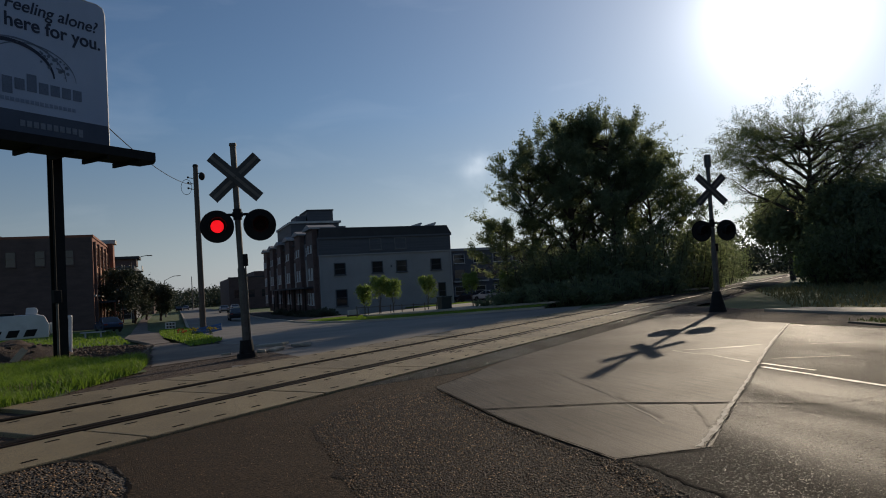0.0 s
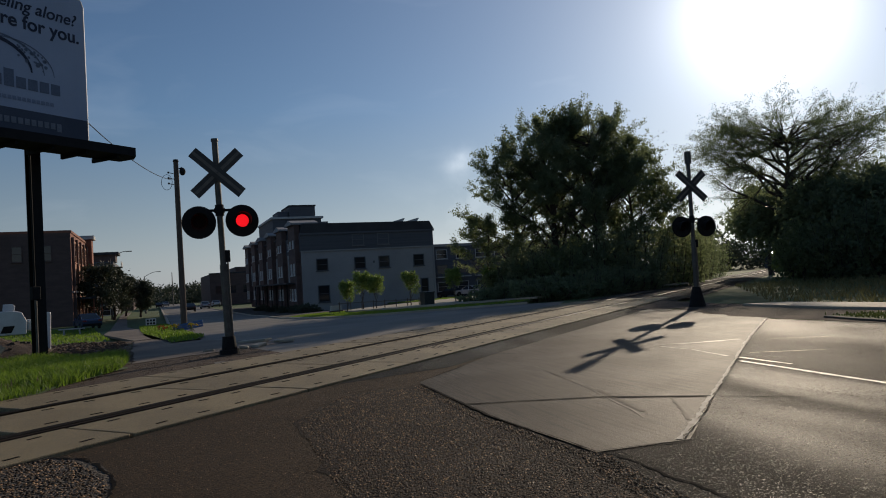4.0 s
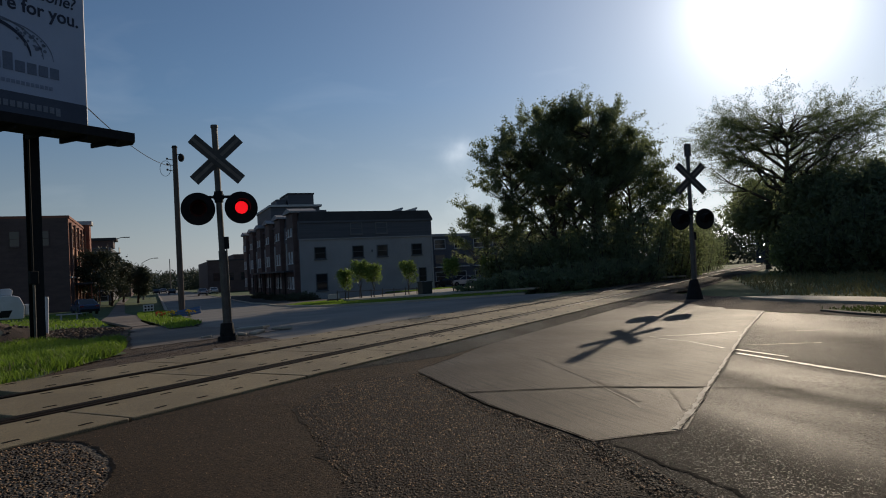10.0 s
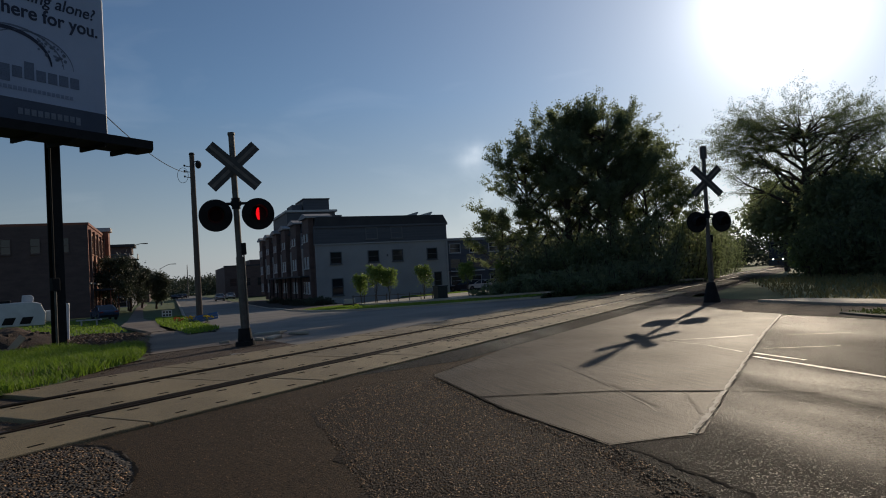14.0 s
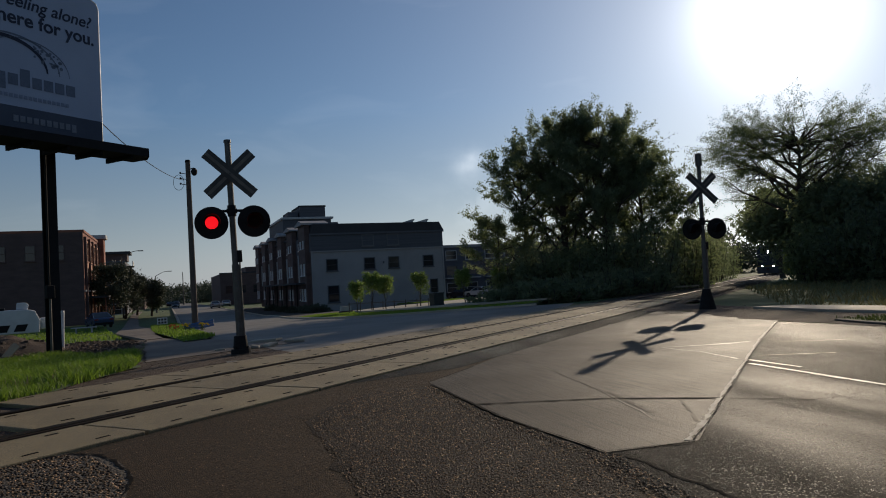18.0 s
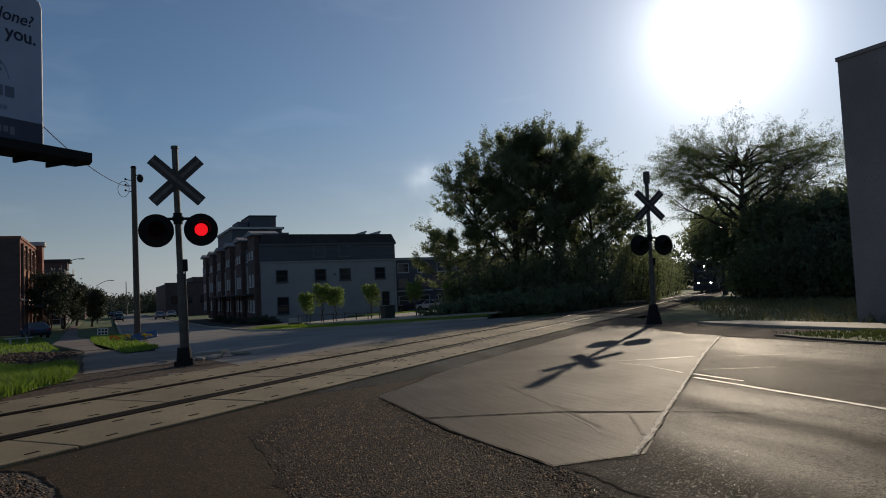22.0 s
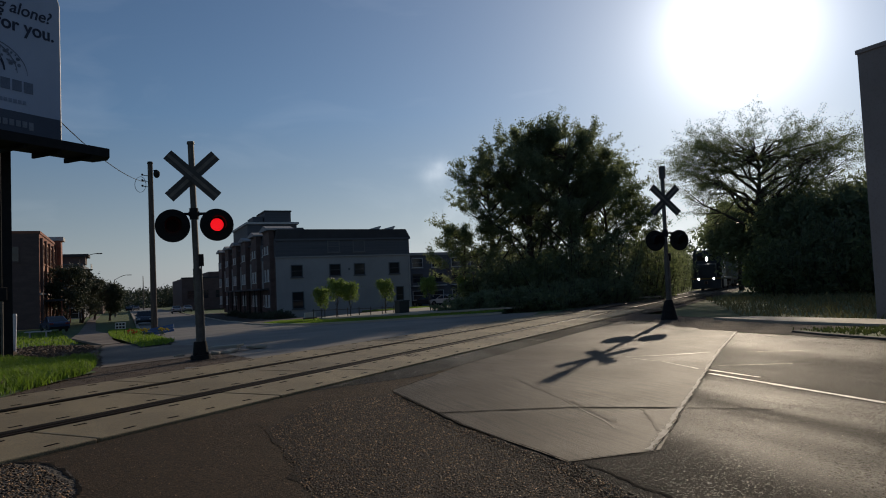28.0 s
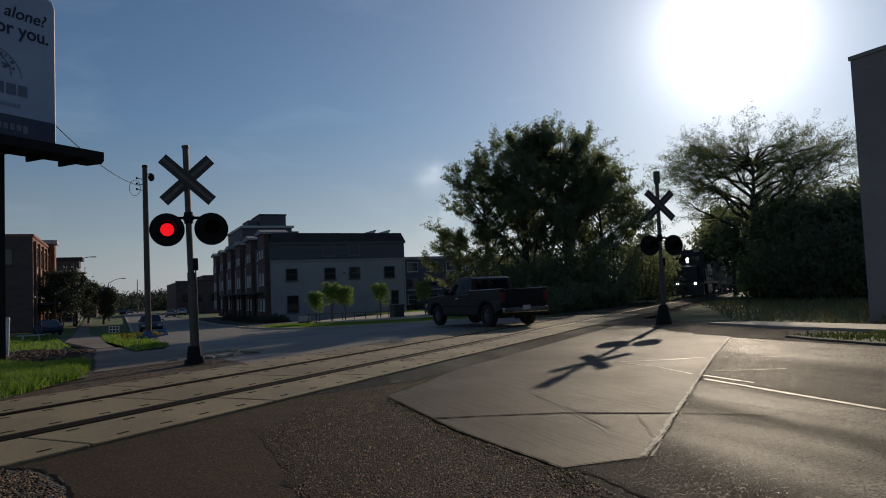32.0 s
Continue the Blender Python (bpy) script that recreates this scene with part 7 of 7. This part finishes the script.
def build_car(name, p, turn, colour, label, group="", keyed=False, height=1.45):
    """A sedan: body with arches, cabin, glass, lamps, bumpers, four wheels."""
    x, y = p
    m = mat("car_paint_" + colour[0], colour[1], tuple(v * 0.85 for v in colour[1]), 1, 0.25, spec=0.6)
    car = thing(name, pose(x, y, gz(x, y) + 0.035, 0, 0, turn), label, "car", group)
    yf, yr, R = 1.38, -1.32, 0.33
    out = [(-2.25, 0.5), (-2.3, 0.85), (-2.1, 0.98), (-1.5, 1.0), (1.0, 0.95), (1.9, 0.85), (2.2, 0.7), (2.28, 0.45), (2.1, 0.28)]

    def ar(cy):
        return [(cy + 0.38 * math.cos(math.pi * i / 8), max(0.28, 0.33 + 0.38 * math.sin(math.pi * i / 8))) for i in range(9)]
    out += ar(yf) + ar(yr) + [(-2.15, 0.3)]
    bm = bmesh.new()
    prism(bm, out, "x", -0.88, 0.88)
    rounded(bm, 0.05, 2, 35)
    part("body", bm, m, car)
    bm = bmesh.new()
    prism(bm, [(1.05, 0.95), (0.25, height - 0.05), (-0.1, height), (-0.75, height - 0.02), (-1.75, 0.98)], "x", -0.84, 0.84)
    for v in bm.verts:
        if v.co.z > 1.1:
            v.co.x *= 0.78
    rounded(bm, 0.06, 2, 20)
    part("cabin", bm, CARGLASS, car, "dark glazed cabin")
    bm = bmesh.new()
    box(bm, (0, -0.22, height), (1.24, 0.85, 0.05), bevel=0.02)
    part("roof", bm, m, car)
    for s in (-1, 1):
        bm = bmesh.new()
        for a, b in (((0.78, 1.02, 0.98), (0.66, 0.24, height - 0.03)), ((0.66, -0.62, height - 0.03), (0.8, -1.7, 1.0)), ((0.66, -0.18, height - 0.02), (0.86, -0.25, 0.98))):
            tube(bm, (s * a[0], a[1], a[2]), (s * b[0], b[1], b[2]), 0.035, seg=6)
        part("pillar", bm, m, car)
        bm = bmesh.new(); box(bm, (s * 0.95, 0.7, 1.02), (0.16, 0.08, 0.12), bevel=0.03)
        part("mirror", bm, m, car)
        bm = bmesh.new(); box(bm, (s * 0.64, 2.18, 0.66), (0.36, 0.14, 0.14), bevel=0.03)
        part("headlamp", bm, HEADGLASS, car)
        bm = bmesh.new(); box(bm, (s * 0.66, -2.26, 0.82), (0.34, 0.08, 0.16), bevel=0.02)
        part("tail_lamp", bm, TAILRED, car)
    bm = bmesh.new(); box(bm, (0, 2.26, 0.42), (1.6, 0.1, 0.18), bevel=0.03)
    part("front_bumper", bm, BLACK, car)
    bm = bmesh.new(); box(bm, (0, -2.28, 0.45), (1.6, 0.1, 0.2), bevel=0.03)
    part("rear_bumper", bm, BLACK, car)
    for s in (-1, 1):
        for cy in (yf, yr):
            wheel(car, s * 0.77, cy, R, 0.21)
    return car


def build_parked():
    cols = [("silver", (0.42, 0.43, 0.45)), ("white", (0.65, 0.65, 0.65)), ("dark", (0.03, 0.035, 0.045)), ("red", (0.2, 0.03, 0.03)), ("blue", (0.05, 0.07, 0.13))]
    for i, (a, d, t, c) in enumerate(((1.5, 97, 75, 0), (0.1, 101, 60, 1), (-1.5, 104, 62, 2), (4.6, 104, 80, 2), (6.5, 106, 70, 0))):
        build_car("parked_car", az(a, d), t, cols[c], cols[c][0] + " sedan parked in the apartment lot", "parked cars")
    for i, (a, d, t, c) in enumerate(((-29.2, 76, 40, 4), (-21.0, 150, 24.5, 0), (-20.2, 165, 24.5, 1), (-24.3, 215, 24.5, 2), (-23.8, 240, 24.5, 0))):
        build_car("parked_car", az(a, d), t, cols[c], cols[c][0] + " sedan standing along the street", "parked cars")
    # white trailer seen past the billboard post
    x, y = az(-35.4, 52)
    WH = mat("trailer_white", (0.62, 0.63, 0.65), (0.5, 0.51, 0.53), 1, 0.5)
    tr = thing("work_trailer", pose(x, y, gz(x, y) + 0.1, 0, 0, 34), "long white work trailer with dark slanted panes on the lot", "trailer")
    bm = bmesh.new()
    prism(bm, [(-5.2, 0.42), (2.15, 0.42), (2.2, 1.2), (1.95, 1.78), (1.5, 1.9), (-5.2, 1.9)], "y", -0.95, 0.95)
    rounded(bm, 0.06, 2)
    part("body", bm, WH, tr)
    bm = bmesh.new()
    prism(bm, [(0.9, 1.9), (1.55, 1.9), (1.6, 2.2), (1.45, 2.34), (0.95, 2.34)], "y", -0.5, 0.5)
    rounded(bm, 0.05, 2)
    part("roof_unit", bm, WH, tr)
    bm = bmesh.new(); box(bm, (2.5, 0, 0.95), (0.6, 0.5, 0.7), bevel=0.08)
    part("nose_box", bm, WH, tr)
    bm = bmesh.new(); box(bm, (-2.2, 0, 1.98), (5.0, 1.7, 0.16), bevel=0.04)
    part("tarpaulin", bm, BLACK, tr, "black folded cover")
    for s in (-1, 1):
        for i in range(6):
            bm = bmesh.new()
            x0 = 1.5 - i * 0.95
            prism(bm, [(x0 - 0.75, 0.55), (x0 - 0.15, 0.55), (x0 + 0.05, 0.98), (x0 - 0.55, 0.98)], "y", s * 0.955 - 0.012, s * 0.955 + 0.012)
            part("slanted_pane", bm, BLACK, tr, "dark slanted pane")
        for wx in (-2.6, -1.8):
            wheel(tr, s * 0.85, wx, 0.33, 0.21).matrix_basis = pose(wx, s * 0.82, 0.18, 0, 0, 90)
    bm = bmesh.new(); tube(bm, (2.6, 0, 0.5), (3.4, 0, 0.4), 0.05, seg=8)
    part("drawbar", bm, BLACK, tr)


LOCO = mat("locomotive_paint", (0.035, 0.037, 0.042), (0.025, 0.026, 0.03), 0.7, 0.5)
LOCOY = mat("locomotive_band", (0.3, 0.2, 0.03), (0.22, 0.15, 0.03), 0.9, 0.5)
BEAM = mat("headlight_beam", (1.0, 0.97, 0.9), (1, 0.97, 0.9), 1, 0.3, emit=25.0)
CARGREY = mat("hopper_grey", (0.22, 0.225, 0.22), (0.15, 0.15, 0.145), 0.6, 0.6)


def bogie(parent, y, n=2):
    for i in range(n):
        yy = y + (i - (n - 1) / 2) * 1.7
        bm = bmesh.new()
        for s in (-1, 1):
            tube(bm, (s * 0.68, yy, 0.46), (s * 0.82, yy, 0.46), 0.46, seg=24)
        tube(bm, (-0.7, yy, 0.46), (0.7, yy, 0.46), 0.08, seg=8)
        part("wheelset", bm, RUST, parent)
    for s in (-1, 1):
        bm = bmesh.new(); box(bm, (s * 0.95, y, 0.55), (0.14, 1.7 * n + 0.3, 0.3), bevel=0.04)
        part("bogie_frame", bm, RUST, parent)


def build_train():
    """Front end at y = 0, the body behind it along -y; the rail head is z = 0."""
    lo = thing("locomotive", pose(0, 0, 0), "dark diesel locomotive with its headlights burning", "locomotive")

    def p(name, c, size, m=LOCO, bevel=0.04, label=""):
        bm = bmesh.new(); box(bm, c, size, bevel)
        return part(name, bm, m, lo, label)
    p("deck", (0, -9.2, 1.35), (3.0, 17.6, 0.25))
    bm = bmesh.new()
    prism(bm, [(-0.9, 1.2), (-0.9, 0.45), (-0.35, 0.2), (-0.2, 0.25), (-0.35, 1.2)], "x", -1.45, 1.45)
    part("snow_plough", bm, LOCO, lo)
    p("pilot", (0, -0.55, 1.05), (2.9, 0.3, 0.7), LOCOY)
    bm = bmesh.new()
    prism(bm, [(-0.9, 1.45), (-0.95, 2.75), (-1.3, 2.9), (-2.6, 2.95), (-2.6, 1.45)], "x", -0.95, 0.95)
    rounded(bm, 0.08, 2)
    part("nose", bm, LOCO, lo)
    bm = bmesh.new()
    prism(bm, [(-2.3, 1.45), (-2.3, 2.95), (-2.55, 4.1), (-2.8, 4.42), (-4.6, 4.42), (-4.75, 4.1), (-4.75, 1.45)], "x", -1.5, 1.5)
    for v in bm.verts:
        if v.co.z > 4.2:
            v.co.x *= 0.72
    rounded(bm, 0.06, 2)
    cab = part("cab", bm, LOCO, lo)
    for s in (-1, 1):
        bm = bmesh.new()
        box(bm, (s * 0.62, -2.4, 3.5), (0.8, 0.06, 0.62), bevel=0.02, m=Matrix.Translation((0, 0, 0)))
        part("windscreen", bm, CARGLASS, lo)
        bm = bmesh.new(); box(bm, (s * 1.5, -3.6, 3.4), (0.05, 1.4, 0.6), bevel=0.02)
        part("side_window", bm, CARGLASS, lo)
        bm = bmesh.new(); tube(bm, (s * 0.75, -0.4, 1.27), (s * 0.75, -0.3, 1.27), 0.13, seg=18)
        part("ditch_light_case", bm, BLACK, lo)
        bm = bmesh.new(); tube(bm, (s * 0.75, -0.3, 1.27), (s * 0.75, -0.285, 1.27), 0.1, seg=18)
        part("ditch_light", bm, BEAM, lo, "burning white ditch light")
        bm = bmesh.new(); box(bm, (s * 0.82, -2.5, 4.25), (0.5, 0.3, 0.26), bevel=0.03)
        part("number_board", bm, TRIM, lo)
        for i in range(9):
            bm = bmesh.new()
            tube(bm, (s * 1.46, -1.0 - i * 2.0, 1.45), (s * 1.46, -1.0 - i * 2.0, 2.45), 0.022, seg=6)
            part("stanchion", bm, LOCOY, lo)
        bm = bmesh.new(); tube(bm, (s * 1.46, -1.0, 2.45), (s * 1.46, -17, 2.45), 0.025, seg=6)
        part("handrail", bm, LOCOY, lo)
        for i in range(4):
            bm = bmesh.new()
            box(bm, (s * 1.3, -0.7, 0.45 + i * 0.28), (0.35, 0.4, 0.04))
            part("step", bm, LOCO, lo)
    bm = bmesh.new(); box(bm, (0, -2.3, 3.42), (0.4, 0.3, 0.56), bevel=0.05)
    part("headlight_case", bm, LOCO, lo)
    for z in (3.3, 3.53):
        bm = bmesh.new(); tube(bm, (0, -2.15, z), (0, -2.13, z), 0.1, seg=18)
        part("headlight", bm, BEAM, lo, "burning white headlight")
    p("long_hood", (0, -11.0, 2.75), (1.9, 12.4, 2.6), LOCO, 0.12)
    p("radiator", (0, -15.4, 4.0), (2.6, 3.2, 0.5), LOCO)
    p("dynamic_brake", (0, -8.6, 4.1), (2.2, 3.2, 0.35))
    bm = bmesh.new(); tube(bm, (0, -10.8, 4.0), (0, -10.8, 4.5), 0.25, seg=16)
    part("exhaust_stack", bm, BLACK, lo)
    p("fuel_tank", (0, -9.2, 0.75), (2.6, 5.0, 0.9), LOCO, 0.15)
    bm = bmesh.new(); box(bm, (0, -0.1, 0.85), (0.3, 0.8, 0.3), bevel=0.05)
    part("coupler", bm, RUST, lo)
    bm = bmesh.new(); tube(bm, (0.3, -3.4, 4.42), (0.3, -3.0, 4.6), 0.06, seg=8)
    part("horn", bm, BLACK, lo)
    bogie(lo, -4.2, 2)
    bogie(lo, -14.2, 2)
    cars = [lo]
    for k in range(3):
        hc = thing("hopper_car", pose(0, 0, 0), "grey covered hopper car with curved sides", "rail car", "hopper cars of the train")
        bm = bmesh.new()
        prof = [(-1.3, 1.2), (-1.5, 2.0), (-1.52, 3.4), (-1.35, 4.2), (-0.8, 4.55), (0.8, 4.55), (1.35, 4.2), (1.52, 3.4), (1.5, 2.0), (1.3, 1.2)]
        prism(bm, prof, "y", -15.4, -1.2)
        part("shell", bm, CARGREY, hc, "", True)
        bm = bmesh.new(); box(bm, (0, -8.3, 1.05), (2.6, 16, 0.25), 0.03)
        part("sill", bm, RUST, hc)
        for i in range(4):
            bm = bmesh.new(); box(bm, (0, -3.2 - i * 3.4, 4.62), (0.9, 1.6, 0.12), 0.03)
            part("hatch", bm, CARGREY, hc)
        for i in range(8):
            for s in (-1, 1):
                bm = bmesh.new(); box(bm, (s * 1.53, -2.0 - i * 1.8, 2.6), (0.08, 0.1, 2.4))
                part("side_post", bm, CARGREY, hc)
        for i in range(3):
            bm = bmesh.new()
            prism(bm, [(-4.2 - i * 4, 1.2), (-3.6 - i * 4, 0.5), (-2.9 - i * 4, 0.5), (-2.3 - i * 4, 1.2)], "x", -1.0, 1.0)
            part("outlet", bm, CARGREY, hc)
        bogie(hc, -2.4, 2)
        bogie(hc, -14.2, 2)
        cars.append(hc)
    return cars


# ---- what moves ----
def track_pose(s):
    x, y = tp(s, (RAIL_NEAR + RAIL_FAR) / 2)
    return pose(x, y, gz(x, y) + 0.022, 0.54, 0, 180 - TRACK_AZ)


def motions(pickup, train, car_out, car_in):
    # the train draws near at an even pace
    for k, car in enumerate(train):
        off = 0 if k == 0 else 18.4 + (k - 1) * 17.0
        walk(car, [(t, track_pose(171.0 - 3.3 * t + off)) for t in (0, 8, 16, 24, 32)])
    # the pickup waits down the street, then drives over the crossing
    rows = [(0, -24.0), (25.0, -24.0), (26.0, -21.5), (27.0, -16.6), (28.0, -10.8), (29.0, -5.75), (29.6, -3.2), (30.0, -1.45), (30.3, 0.0), (30.6, 1.82), (30.9, 3.85), (31.4, 7.6), (31.8, 10.8), (32.0, 12.5)]

    def at(q):
        # front left wheel on the line through (5.2, 15.38)
        p = Vector((5.2, 15.38)) + V * q - V * 1.86 + W * 0.82 + W * 0.05
        lift = 0.03 * clamp((-(p.x * N.x + p.y * N.y) - 4.5) / 2, 0, 1) * clamp(((p.x * N.x + p.y * N.y) + 11.5) / 2, 0, 1)
        f, b = p + V * 1.8, p - V * 1.8
        slope = math.degrees(math.atan2(gz(f.x, f.y) - gz(b.x, b.y), 3.6))
        return pose(p.x, p.y, (gz(f.x, f.y) + gz(b.x, b.y)) / 2 + lift, slope, 0, 3.0 - ROAD_AZ)
    walk(pickup, [(t, at(q)) for t, q in rows])

    def dist(t):
        for (t0, q0), (t1, q1) in zip(rows, rows[1:]):
            if t <= t1:
                return (q0 + (q1 - q0) * (t - t0) / (t1 - t0))
        return rows[-1][1]
    for w in WHEELS:
        base = w.matrix_basis.translation.copy()
        spin = [(0.0, 0.0)]
        t = 24.95
        while t < 32.0:
            spin.append((round(t, 3), -math.degrees((dist(t) - dist(0)) / 0.38)))
            t += 1 / 15
        spin.append((32.0, -math.degrees((dist(32.0) - dist(0)) / 0.38)))
        walk(w, [(t, pose(*base, a, 0, 0)) for t, a in spin])
    # two cars on the far street
    def car_at(angle, d, turn):
        x, y = az(angle, d)
        return pose(x, y, gz(x, y) + 0.035, -0.6, 0, turn)
    walk(car_out, [(t, car_at(a, d, 24.5)) for t, a, d in CAR_OUT])
    walk(car_in, [(t, car_at(a, d, 204.5)) for t, a, d in CAR_IN])
    # the lamps flash in turn, left and right
    PERIOD, START, ON = 1.1915, 0.94, 0.58
    for lens, side in LENSES:
        base = lens.matrix_basis.translation.copy()
        rows = []
        lit0 = START - PERIOD if side < 0 else START - PERIOD + ON + 0.02
        span = ON if side < 0 else PERIOD - ON - 0.06
        state = None
        t = 0.0

        def lit(t):
            return (t - lit0) % PERIOD < span
        step = 1 / 30
        edges = []
        k = 0
        while lit0 + k * PERIOD < 33:
            edges += [(lit0 + k * PERIOD, True), (lit0 + k * PERIOD + span, False)]
            k += 1
        a0 = 0.0 if lit(0.0) else 180.0
        rows.append((0.0, a0))
        last = a0
        for e, to in edges:
            if e < 0.04 or e > 31.94:
                continue
            to = 0.0 if to else 180.0
            if to == last:
                continue
            e = round(e * 30) / 30
            sgn = 1 if to > last else -1
            rows += [(e - step, last), (e, last + sgn * 60), (e + step, last + sgn * 120), (e + 2 * step, to)]
            last = to
        rows.append((32.0, last))
        walk(lens, [(t, pose(*base, 0, 0, a)) for t, a in rows])


build_light()
build_ground()
TRACK = build_track()
build_road_details()
build_signal((-4.8, 13.72), -ROAD_AZ, -1.2, 4.26, 3.61, 2.87, "grey crossing signal mast with crossbuck and two flashers")
build_signal((6.98, 21.7), -ROAD_AZ - 12, 0.6, 4.74, 3.72, 2.7, "crossing signal mast with crossbuck seen against the light", False)
build_billboard()
build_utility_pole()
build_apartments()
build_brick()
build_warehouse()
build_street_lamps()
build_small_things()
build_trees()
build_all_grass()
build_stones()
PICKUP = build_pickup()
build_parked()
TRAIN = build_train()
CAR_OUT = [(0, -20.1, 88), (1, -20.85, 97), (2, -21.2, 106), (3, -21.7, 116), (6, -22.6, 150), (14, -23.6, 235), (32, -24.2, 330)]
CAR_IN = [(0, -23.9, 330), (14, -23.9, 232), (20, -23.9, 166), (23, -23.8, 134), (25, -23.6, 112), (27.5, -23.3, 90), (28, -23.25, 86), (29, -23.1, 80), (30, -22.9, 75), (32, -22.4, 66)]
OUT = build_car("moving_car", (-30, 60), 24.5, ("dark", (0.03, 0.035, 0.045)), "dark sedan driving off down the street", "moving cars")
INN = build_car("moving_car", (-60, 150), 204.5, ("dark", (0.03, 0.035, 0.045)), "dark sedan coming up the street", "moving cars")
build_panels(TRACK)
motions(PICKUP, TRAIN, OUT, INN)
